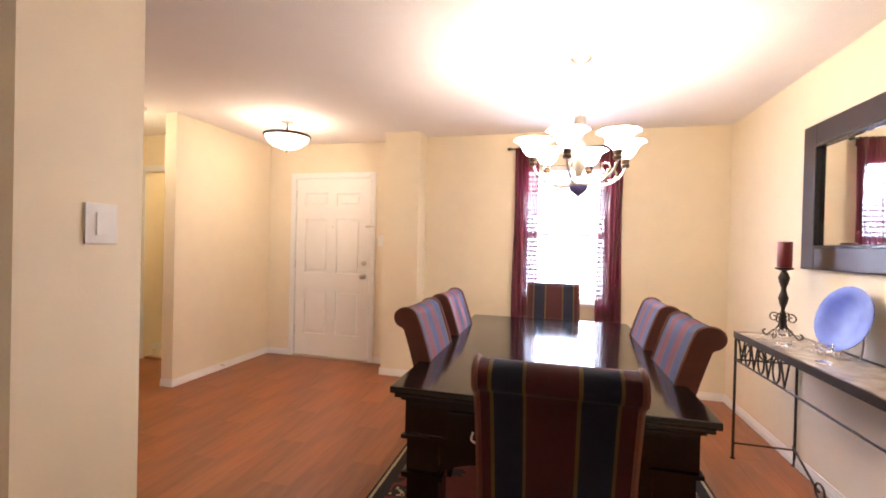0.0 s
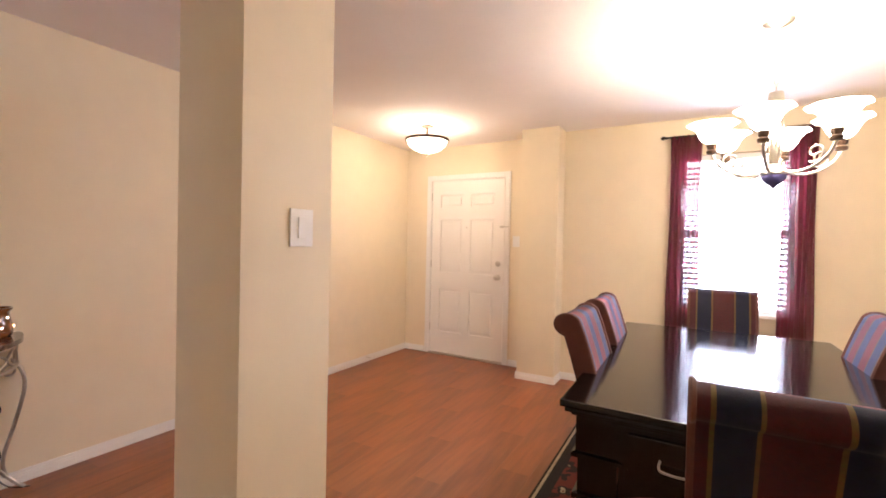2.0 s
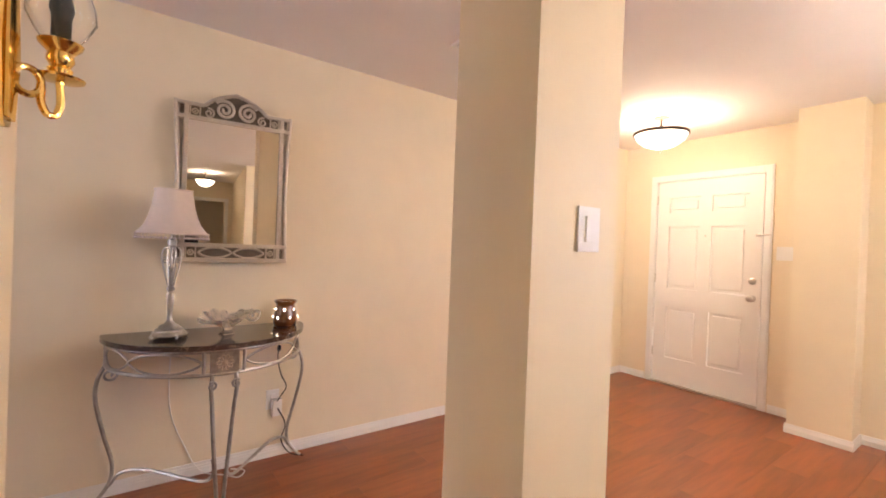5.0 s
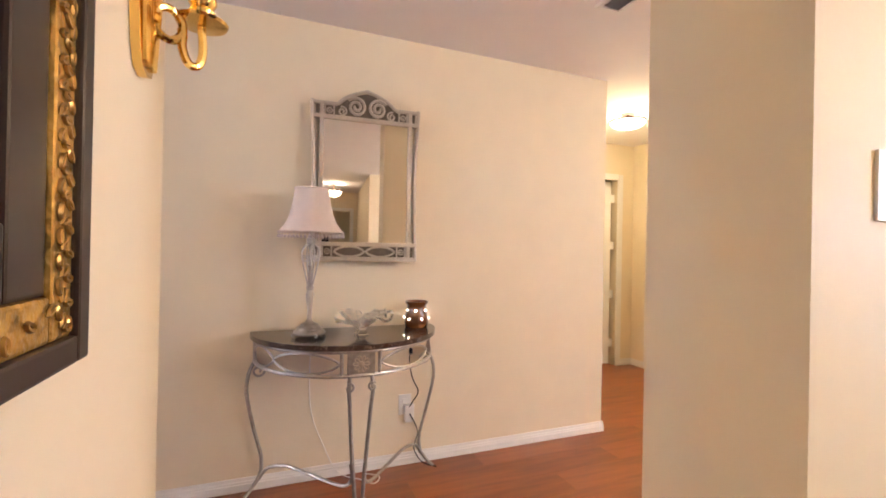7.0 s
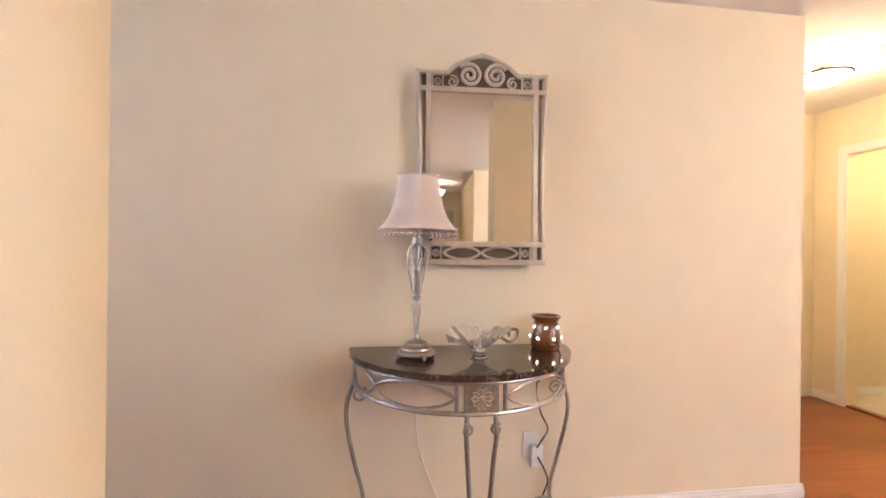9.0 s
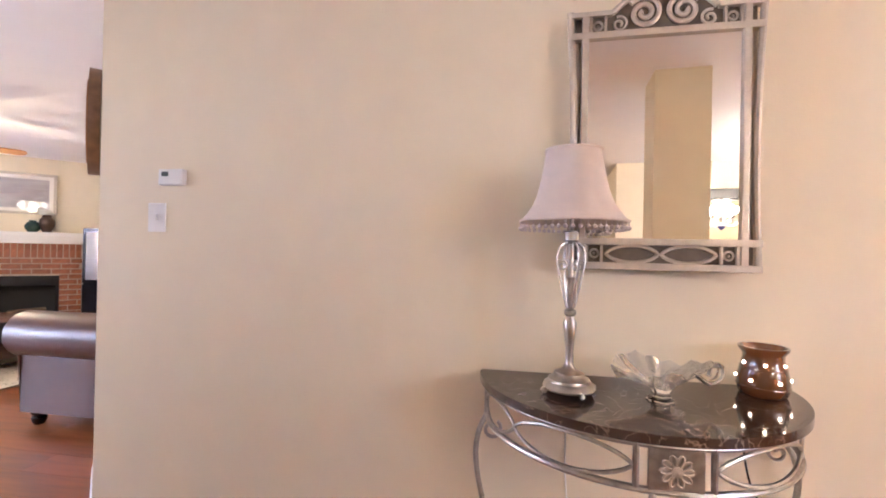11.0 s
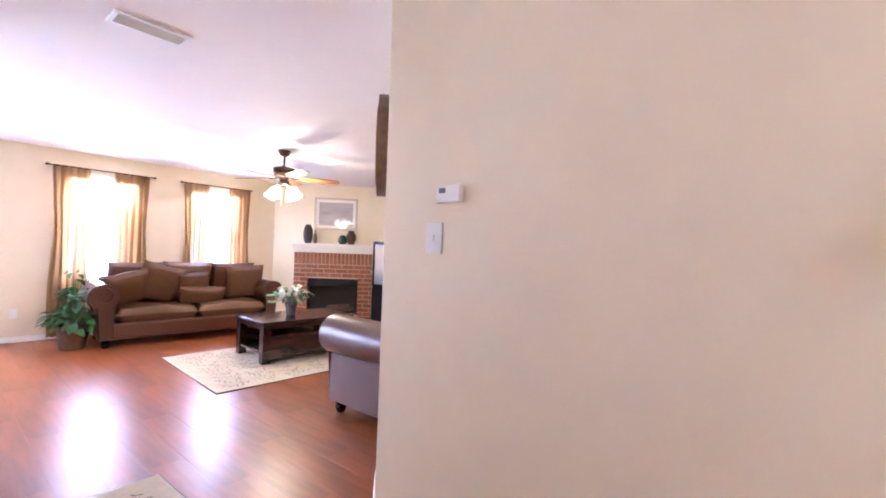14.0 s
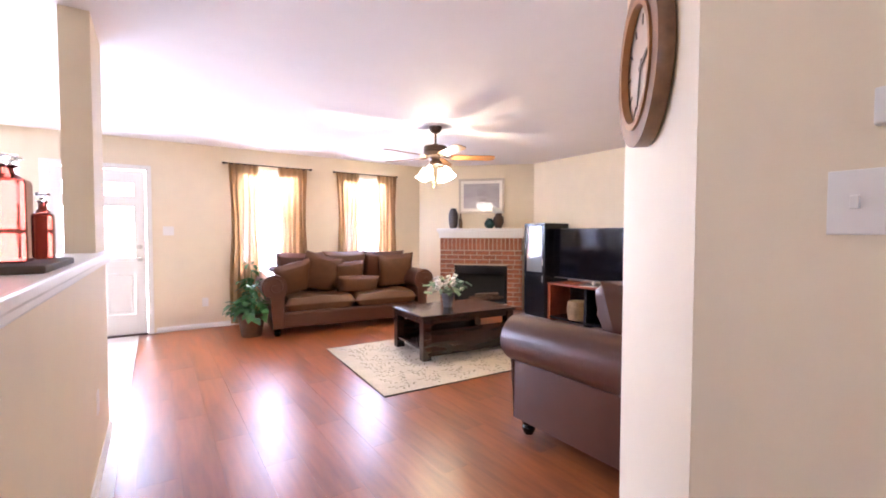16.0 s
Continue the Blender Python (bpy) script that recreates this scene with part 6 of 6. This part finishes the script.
for k in range(4):
    a = math.radians(90 * k + 30)
    ca, sa = math.cos(a), math.sin(a)
    bm = bmesh.new()
    tube(bm, smooth_line([(0.03 * ca, 0.03 * sa, 2.075), (0.09 * ca, 0.09 * sa, 2.065), (0.12 * ca, 0.12 * sa, 2.035)]), 0.008, 8)
    arm = part("lamp_arm", bm, M_BRONZE, fan, smooth=True)
    bm = bmesh.new()
    pr = [(0.018, 0.0), (0.03, -0.02), (0.042, -0.06), (0.05, -0.10), (0.066, -0.135)]
    mt = Matrix.Translation((0.12 * ca, 0.12 * sa, 2.035)) @ Matrix.Rotation(radians(-28), 4, Vector((-sa, ca, 0)))
    lathe(bm, pr + [(r - 0.004, z) for r, z in pr[::-1]], m=mt, seg=24, flute=6, depth=0.03)
    part("shade", bm, M_FAN_G, arm, "lit frosted tulip shade", True)
bm = bmesh.new()
tube(bm, [(0.02, 0.0, 2.06), (0.02, 0.0, 1.84)], 0.0015, 5)
lathe(bm, [(0, 0), (0.006, 0.004), (0.006, 0.018), (0, 0.024)], at=(0.02, 0, 1.82), seg=10)
part("pull_chain", bm, M_BRASS, fan)
for o in fan.children:
    if o.name.split(".")[0] not in ("canopy", "downrod"):
        o.location.z -= 0.04

# fireplace: x along the slanting wall, -y into the room
FIRE = pose(-5.50, S_Y, 0, 0, 0, 135)
fire = thing("fireplace", "corner brick fireplace with a white mantel", "fireplace", FIRE, kind="")
X0, X1, YF = 0.42, 1.80, -0.177
bm = bmesh.new()
for a, b, c, d in ((X0, 0.656, 0.0, 1.20), (1.551, X1, 0.0, 1.20), (0.656, 1.551, 0.74, 1.20), (0.656, 1.551, 0.0, 0.10)):
    box(bm, a + 0.004, b - 0.004 if b == X1 else b, YF + 0.010, -0.002, c, d)
part("mortar_body", bm, M_MORTAR, fire, "grey-beige mortar")
M_SOOT = material("black_firebox", (0.010, 0.009, 0.008), 0.7, grain=0.4, scale=20)
bm = bmesh.new()
box(bm, 0.66, 1.55, YF + 0.02, YF + 0.03, 0.60, 0.738)
box(bm, 0.66, 0.70, YF + 0.02, YF + 0.03, 0.10, 0.5995)
box(bm, 1.51, 1.55, YF + 0.02, YF + 0.03, 0.10, 0.5995)
part("metal_surround", bm, M_BLACK, fire, "black metal firebox surround")
bm = bmesh.new()
box(bm, 0.66, 1.55, -0.012, -0.004, 0.102, 0.738)
part("firebox_back", bm, M_SOOT, fire, "sooty firebox back")
bm = bmesh.new()
box(bm, 0.66, 1.55, YF + 0.012, -0.013, 0.1002, 0.108)
part("hearth_floor", bm, M_SOOT, fire)
for k in range(3):
    bm = bmesh.new()
    x = 0.90 + 0.1 * k
    lathe(bm, [(0, 0), (0.035, 0.005), (0.04, 0.1), (0.038, 0.3), (0.034, 0.40), (0, 0.405)], m=pose(x, -0.09 + 0.02 * (k % 2), 0.16 + 0.05 * (k % 2), 0, 86, 8 * k), seg=12)
    part("log", bm, material("fire_log", (0.12, 0.07, 0.04), 0.9, grain=0.5, scale=20, bump=0.5, bump_scale=40), fire, "ceramic fire log", True)
bm = bmesh.new()
box(bm, X0 - 0.05, X1 + 0.07, YF - 0.09, -0.003, 1.31, 1.362, 0.006)
box(bm, X0 - 0.035, X1 + 0.055, YF - 0.055, -0.003, 1.265, 1.3095, 0.006)
box(bm, X0 - 0.02, X1 + 0.04, YF - 0.03, -0.003, 1.202, 1.2645, 0.004)
part("mantel", bm, M_TRIM, fire, "white painted wooden mantel")

def on_mantel(x, y=-0.14):
    return FIRE @ pose(x, y, 1.3625)
v1 = thing("mantel_vase", "tall dark patterned vase on the mantel", "vase", on_mantel(0.635))
bm = bmesh.new()
lathe(bm, [(0.0, 0.0), (0.05, 0.0), (0.07, 0.05), (0.082, 0.15), (0.08, 0.24), (0.06, 0.30), (0.045, 0.315), (0.055, 0.335), (0.045, 0.335), (0.04, 0.31), (0, 0.30)], seg=28)
part("vase", bm, material("dark_relief_vase", (0.06, 0.04, 0.035), 0.45, grain=0.7, scale=26, bump=0.8, bump_scale=40), v1, smooth=True)
v2 = thing("mantel_bottle", "slim brown bottle on the mantel", "bottle", on_mantel(0.76))
bm = bmesh.new()
lathe(bm, [(0.0, 0.0), (0.03, 0.0), (0.035, 0.08), (0.028, 0.15), (0.012, 0.19), (0.014, 0.25), (0, 0.25)], seg=20)
part("bottle", bm, material("brown_bottle", (0.16, 0.10, 0.05), 0.25, grain=0.3, scale=20), v2, smooth=True)
v3 = thing("mantel_bowl", "round dark green jar on the mantel", "jar", on_mantel(1.25))
bm = bmesh.new()
lathe(bm, [(0.0, 0.0), (0.05, 0.0), (0.085, 0.05), (0.088, 0.09), (0.06, 0.14), (0.04, 0.15), (0.045, 0.165), (0, 0.165)], seg=28)
part("jar", bm, material("green_glaze", (0.03, 0.06, 0.045), 0.2, grain=0.5, scale=14), v3, smooth=True)
v4 = thing("mantel_vase", "dark bronze vase with white flowers on the mantel", "vase", on_mantel(1.40))
bm = bmesh.new()
lathe(bm, [(0.0, 0.0), (0.05, 0.0), (0.055, 0.02), (0.09, 0.10), (0.085, 0.18), (0.05, 0.22), (0.06, 0.25), (0.05, 0.25), (0.04, 0.22), (0, 0.21)], seg=28)
part("vase", bm, M_BRONZE, v4, smooth=True)
rng = random.Random(9)
for k in range(9):
    bm = bmesh.new()
    for j in range(6):
        pillow(bm, 0.04, 0.05, 0.01, pose(0.014 * math.cos(j), 0.014 * math.sin(j), 0, 40, 0, 57 * j), 4)
    f = part("flower", bm, M_CREAM, v4, "white bloom", True)
    f.matrix_basis = pose(rng.uniform(-0.08, 0.06), rng.uniform(-0.05, 0.05), 0.26 + rng.uniform(0, 0.08), rng.uniform(-30, 30), rng.uniform(-30, 30), 0)

fpic = thing("framed_print", "grey landscape print in a silver-brown frame", "picture", FIRE @ pose(1.098, 0, 1.915))
bm = bmesh.new()
border(bm, 0.39, 0.295, 0.035, -0.03, -0.001)
part("frame", bm, M_CHAMP, fpic)
bm = bmesh.new()
border(bm, 0.355, 0.26, 0.05, -0.014, -0.002, 0)
part("mat_board", bm, material("cream_mat", (0.78, 0.72, 0.64), 0.8, grain=0.03, scale=20), fpic, "pale mat board")
bm = bmesh.new()
box(bm, -0.305, 0.305, -0.010, -0.003, -0.21, 0.21)
part("print", bm, material("grey_landscape", (0.52, 0.46, 0.45), 0.6, grain=0.6, scale=9, stretch=(0.5, 1, 1.6), second=(0.26, 0.22, 0.22)), fpic, "muted grey landscape")
bm = bmesh.new()
box(bm, -0.354, 0.354, -0.0175, -0.0155, -0.259, 0.259)
part("glass", bm, M_GLASS, fpic, "picture glass").visible_shadow = False

# television wall
tw = thing("display_cabinet", "tall black cabinet with a glass upper door", "cabinet", pose(W_X + 0.002, -5.58, 0))
bm = bmesh.new()
for a, b, c, d, e, f in ((0, 0.50, -0.21, -0.19, 0.001, 1.43), (0, 0.50, 0.19, 0.21, 0.001, 1.43), (0, 0.02, -0.1899, 0.1899, 0.001, 1.43), (0.0201, 0.50, -0.1899, 0.1899, 1.40, 1.43), (0.0201, 0.50, -0.1899, 0.1899, 0.63, 0.66), (0.0201, 0.50, -0.1899, 0.1899, 0.001, 0.06), (0.0201, 0.46, -0.1899, 0.1899, 1.02, 1.03)):
    box(bm, a, b, c, d, e, f)
part("body", bm, M_BLACK, tw)
bm = bmesh.new()
box(bm, 0.501, 0.52, -0.205, 0.205, 0.065, 0.635, 0.003)
d1 = part("lower_door", bm, M_BLACK, tw)
bm = bmesh.new()
for a, b, c, d in ((-0.205, -0.16, 0.655, 1.425), (0.16, 0.205, 0.655, 1.425), (-0.16, 0.16, 0.655, 0.70), (-0.16, 0.16, 1.38, 1.425)):
    box(bm, 0.501, 0.52, a, b, c, d)
d2 = part("upper_door", bm, M_BLACK, tw)
bm = bmesh.new()
box(bm, 0.508, 0.513, -0.16, 0.16, 0.70, 1.38)
part("pane", bm, material("bright_pane", (0.55, 0.58, 0.62), 0.06, 0.6, grain=0.05, scale=4), d2, "reflective glass pane")
for z, par in ((0.55, d1), (0.80, d2)):
    bm = bmesh.new()
    tube(bm, [(0.535, 0.18, z), (0.535, 0.18, z + 0.10)], 0.005)
    part("handle", bm, M_NICKEL, par, "slim metal handle")

ts = thing("tv_stand", "reddish wood and black open television stand", "television stand", pose(-6.62, -4.655, 0))
M_RED = material("red_wood", (0.30, 0.065, 0.025), 0.35, grain=0.3, scale=20, stretch=(1, 0.2, 1))
bm = bmesh.new()
box(bm, -0.24, 0.24, -0.66, 0.66, 0.535, 0.565, 0.004)
part("top", bm, M_RED, ts, "reddish wood top")
for y in (-0.64, 0.0, 0.64):
    bm = bmesh.new()
    box(bm, -0.22, 0.23, y - 0.018, y + 0.018, 0.001, 0.5345)
    part("upright", bm, M_RED if y else M_BLACK, ts)
bm = bmesh.new()
box(bm, -0.22, 0.22, -0.6215, 0.6215, 0.05, 0.075)
part("shelf", bm, M_BLACK, ts)
bm = bmesh.new()
box(bm, -0.239, -0.221, -0.64, 0.64, 0.02, 0.534)
part("back_panel", bm, M_BLACK, ts)
tv = thing("television", "black flat-screen television on a pedestal stand", "television", pose(-6.58, -4.67, 0.5655))
bm = bmesh.new()
box(bm, -0.03, 0.025, -0.68, 0.68, 0.055, 0.785, 0.008)
part("bezel", bm, M_BLACK, tv)
bm = bmesh.new()
box(bm, 0.0255, 0.028, -0.66, 0.66, 0.085, 0.768)
part("screen", bm, material("tv_screen", (0.005, 0.005, 0.008), 0.10, spec=0.3), tv, "dark glossy screen")
bm = bmesh.new()
box(bm, 0.0255, 0.029, -0.67, 0.67, 0.062, 0.070)
part("trim_line", bm, M_NICKEL, tv, "thin silver trim")
bm = bmesh.new()
lathe(bm, [(0.0, 0.0), (0.19, 0.0), (0.19, 0.008), (0.03, 0.016), (0.022, 0.06), (0, 0.06)], seg=36)
part("pedestal", bm, M_NICKEL, tv, "silver pedestal", True)
bk = thing("basket", "round woven basket on the stand shelf", "basket", pose(-6.50, -4.86, 0.0755))
bm = bmesh.new()
for k in range(16):
    tube(bm, oval((0, 0, 0.012 + k * 0.016), 0.12 + 0.02 * math.sin(k * 0.2), 0.12 + 0.02 * math.sin(k * 0.2), (1, 0, 0), (0, 1, 0), 24), 0.0095, 6, True)
lathe(bm, [(0.0, 0.004), (0.115, 0.004), (0.12, 0.25), (0, 0.2)], seg=24)
part("weave", bm, material("wicker", (0.34, 0.22, 0.11), 0.8, grain=0.4, scale=60), bk, smooth=True)
ur = thing("brown_urn", "rounded reddish-brown urn on the stand shelf", "urn", pose(-6.48, -4.36, 0.0755))
bm = bmesh.new()
lathe(bm, [(0.0, 0.0), (0.08, 0.0), (0.09, 0.03), (0.14, 0.14), (0.13, 0.24), (0.08, 0.31), (0.07, 0.34), (0.09, 0.37), (0.075, 0.37), (0, 0.33)], seg=28)
part("vessel", bm, material("rust_clay", (0.20, 0.085, 0.045), 0.6, grain=0.4, scale=14), ur, smooth=True)

# clock on the slanting wall
ck = thing("wall_clock", "oval wooden wall clock with a pale dial", "clock", pose(-2.893, -1.724, 1.785, 0, 0, 46.7))
bm = bmesh.new()
def oval_ring(bm, a0, b0, a1, b1, y0, y1, n=48):
    rr = []
    for (a, b, y) in ((a0, b0, y0), (a0, b0, y1), (a1, b1, y1), (a1, b1, y0)):
        rr.append([bm.verts.new((a * math.cos(2 * math.pi * i / n), y, b * math.sin(2 * math.pi * i / n))) for i in range(n)])
    for j in range(4):
        p, q = rr[j], rr[(j + 1) % 4]
        for i in range(n):
            bm.faces.new((p[i], p[(i + 1) % n], q[(i + 1) % n], q[i]))
oval_ring(bm, 0.212, 0.245, 0.158, 0.188, -0.002, -0.045)
part("rim", bm, material("clock_wood", (0.27, 0.14, 0.07), 0.4, grain=0.5, scale=24), ck, "brown wooden rim", True)
bm = bmesh.new()
oval_ring(bm, 0.163, 0.193, 0.146, 0.173, -0.03, -0.052)
part("inner_rim", bm, M_OAK, ck, "paler wooden inner ring", True)
bm = bmesh.new()
lathe(bm, [(0.0, 0.0), (0.188, 0.0), (0.188, 0.02), (0, 0.02)], m=pose(0, -0.004, 0, 90, 0, 0) @ Matrix.Diagonal((0.86, 1, 1, 1)), seg=48)
part("dial", bm, material("aged_dial", (0.62, 0.47, 0.33), 0.6, grain=0.2, scale=8), ck, "aged parchment dial")
M_MARK = material("faded_ink", (0.16, 0.10, 0.06), 0.6, grain=0.3, scale=30)
for k in range(12):
    a = math.radians(30 * k)
    bm = bmesh.new()
    box(bm, -0.004, 0.004, -0.0265, -0.0245, 0.125, 0.155)
    t = part("hour_mark", bm, M_MARK, ck)
    t.matrix_basis = pose(0, 0, 0, 0, math.degrees(a), 0)
for L, w2, a in ((0.09, 0.006, 70), (0.13, 0.004, 195)):
    bm = bmesh.new()
    prism(bm, [(-w2, -0.02), (w2, -0.02), (w2 * 1.3, L * 0.6), (0, L), (-w2 * 1.3, L * 0.6)], -0.031, -0.028, "xz")
    t = part("clock_hand", bm, M_MARK, ck)
    t.matrix_basis = pose(0, 0, 0, 0, a, 0)

# bottles on the ledge
tr = thing("stone_tray", "low rough stone tray on the ledge", "tray", pose(-1.297, -2.74, 1.1625))
bm = bmesh.new()
box(bm, -0.09, 0.09, -0.24, 0.24, 0.0, 0.022, 0.006)
part("slab", bm, material("rough_slate", (0.16, 0.13, 0.10), 0.8, grain=0.5, scale=14, bump=0.8, bump_scale=30), tr)
def bottle(at, w, h, neck, label):
    b = thing("glass_bottle", label, "bottle", pose(*at))
    bm = bmesh.new()
    box(bm, -w, w, -w, w, 0.0, h, 0.012)
    part("body", bm, M_AMBER, b, "reddish amber glass")
    bm = bmesh.new()
    lathe(bm, [(0.0, h + 0.0005), (w * 0.8, h + 0.0005), (w * 0.45, h + 0.015), (w * 0.40, h + neck * 0.6), (w * 0.62, h + neck * 0.75), (w * 0.5, h + neck * 0.78), (0, h + neck * 0.78)], seg=20)
    part("neck", bm, M_AMBER, b, smooth=True)
    bm = bmesh.new()
    lathe(bm, [(0.0, 0), (w * 0.5, 0.0), (w * 0.3, 0.008), (w * 0.75, neck * 0.4), (w * 0.6, neck * 0.55), (0, neck * 0.58)], at=(0, 0, h + neck * 0.785), seg=18)
    part("stopper", bm, M_GLASS, b, "clear glass stopper", True)
bottle((-1.277, -2.69, 1.185), 0.050, 0.24, 0.05, "large square amber glass bottle on the tray")
bottle((-1.327, -2.86, 1.185), 0.027, 0.15, 0.05, "small square amber glass bottle on the tray")

# picture and plant seen down the corridor
cp = thing("framed_print", "small dark framed picture in the far room", "picture", pose(6.2, 0.35, 1.45, 0, 0, FACE_W))
bm = bmesh.new()
border(bm, 0.22, 0.28, 0.05, -0.03, -0.001)
part("frame", bm, M_FRAME, cp)
bm = bmesh.new()
box(bm, -0.17, 0.17, -0.012, -0.002, -0.23, 0.23)
part("print", bm, M_DARKBACK, cp)

# cabinet in the side room beyond the hall
cb = thing("cabinet", "dark wooden cabinet against the side room wall", "cabinet", pose(-3.965, 4.93, 0.0145))
bm = bmesh.new()
box(bm, 0.0, 0.05, 0.0, 0.26, 0.05, 1.03, 0.003)
part("body", bm, M_CT, cb)
bm = bmesh.new()
box(bm, 0.0, 0.065, -0.012, 0.264, 1.031, 1.055, 0.004)
part("top", bm, M_CT, cb)
bm = bmesh.new()
box(bm, 0.004, 0.06, -0.004, 0.262, 0.0, 0.049, 0.003)
part("plinth", bm, M_CT, cb)

# ---- lamps of the place and an added side room fill ----
YELLOW = (1.0, 0.83, 0.52)
lamp("chandelier_light", "POINT", pose(0.727, 2.86, 2.05), 62, WARM, 0.10)
lamp("foyer_light", "POINT", pose(-1.845, 3.745, 2.24), 16, WARM, 0.05)
lamp("foyer_bowl_light", "POINT", pose(-1.845, 3.745, 2.09), 18, WARM, 0.08)
lamp("hall_light", "POINT", pose(-3.15, 3.02, 2.335), 2, YELLOW, 0.05)
lamp("hall_bowl_light", "POINT", pose(-3.15, 3.02, 2.17), 14, YELLOW, 0.06)
# Added with no fixture: an unseen source that brightens the side room.
lamp("side_room_fill", "POINT", pose(-2.98, 4.55, 2.34), 16, YELLOW, 0.06)
lamp("corridor_light", "POINT", pose(3.3, 0.62, 2.24), 9, WARM, 0.05)
lamp("fan_light", "POINT", pose(-4.20, -4.96, 1.82), 40, YELLOW, 0.06)

# ---- bricks, planks and tiles ----
def block_mesh(name, w, d, h, mat, bev=0.0):
    bm = bmesh.new()
    box(bm, -w / 2, w / 2, -d / 2, d / 2, -h / 2, h / 2)
    me = mesh_of(bm, name)
    me.materials.append(mat)
    return me


def lay(name, me, parent, m):
    ob = new(name, me)
    ob.parent = parent
    ob.matrix_basis = m
    return ob


rng = random.Random(12)
cut = {}
def brick(x0, x1, z0, z1):
    key = (round(x1 - x0, 3), round(z1 - z0, 3))
    if key not in cut:
        cut[key] = block_mesh("brick", key[0], 0.02, key[1], M_BRICK)
    lay("brick", cut[key], fire, pose((x0 + x1) / 2, YF + 0.007 + rng.uniform(-0.0015, 0.0015), (z0 + z1) / 2))
J = 0.013
for row in range(13):
    z0 = 0.002 + row * 0.0765
    z1 = z0 + 0.0625
    spans = [(X0, X1)] if z0 > 0.735 or z1 < 0.10 else [(X0, 0.656), (1.551, X1)]
    for a, b in spans:
        x = a - (0.105 if row % 2 else 0.0)
        while x < b - 0.01:
            u, v = max(a, x), min(b, x + 0.197)
            if v - u > 0.025:
                brick(u, v, z0, z1)
            x += 0.197 + J
n = 20
for k in range(n):
    u = X0 + k * (X1 - X0) / n
    brick(u, u + (X1 - X0) / n - J, 1.0, 1.195)

floor_ob = bpy.data.objects["floor"]
PW_, PL_ = 0.192, 1.28
plank = block_mesh("plank", PW_ - 0.0009, PL_ - 0.0009, 0.004, M_FLOOR)
rest = bmesh.new()
count = 0
col = 0
x = W_X
while x < 4.6:
    y = S_Y - (col * 0.47) % PL_
    while y < 5.3:
        cx, cy = x + PW_ / 2, y + PL_ / 2
        tiled = cx > -1.46 and cy < -1.0 and cx < 2.06
        if not tiled:
            near = (-2.66 < cx < 1.2 and 0.2 < cy < 4.7) or (-4.4 < cx < -1.4 and -5.6 < cy < -0.4)
            if near and count < 290:
                lay("plank", plank, floor_ob, pose(cx, cy, -0.002))
                count += 1
            else:
                box(rest, x, x + PW_ - 0.0012, y, y + PL_ - 0.0012, -0.004, 0.0)
        y += PL_
    x += PW_
    col += 1
tagged(part("planks", rest, M_FLOOR, floor_ob, "further laminate planks"), kind="stuff")
tile = block_mesh("tile", 0.326, 0.326, 0.004, M_TILE)
trest = bmesh.new()
for i in range(11):
    for j in range(20):
        cx, cy = -1.44 + 0.165 + 0.33 * i, S_Y + 0.165 + 0.33 * j
        if cx < 0.6 and cy < -1.2:
            lay("tile", tile, floor_ob, pose(cx, cy, -0.001))
        else:
            box(trest, cx - 0.163, cx + 0.163, cy - 0.163, cy + 0.163, -0.003, 0.001)
tagged(part("tiles", trest, M_TILE, floor_ob, "further beige floor tiles"), kind="stuff")
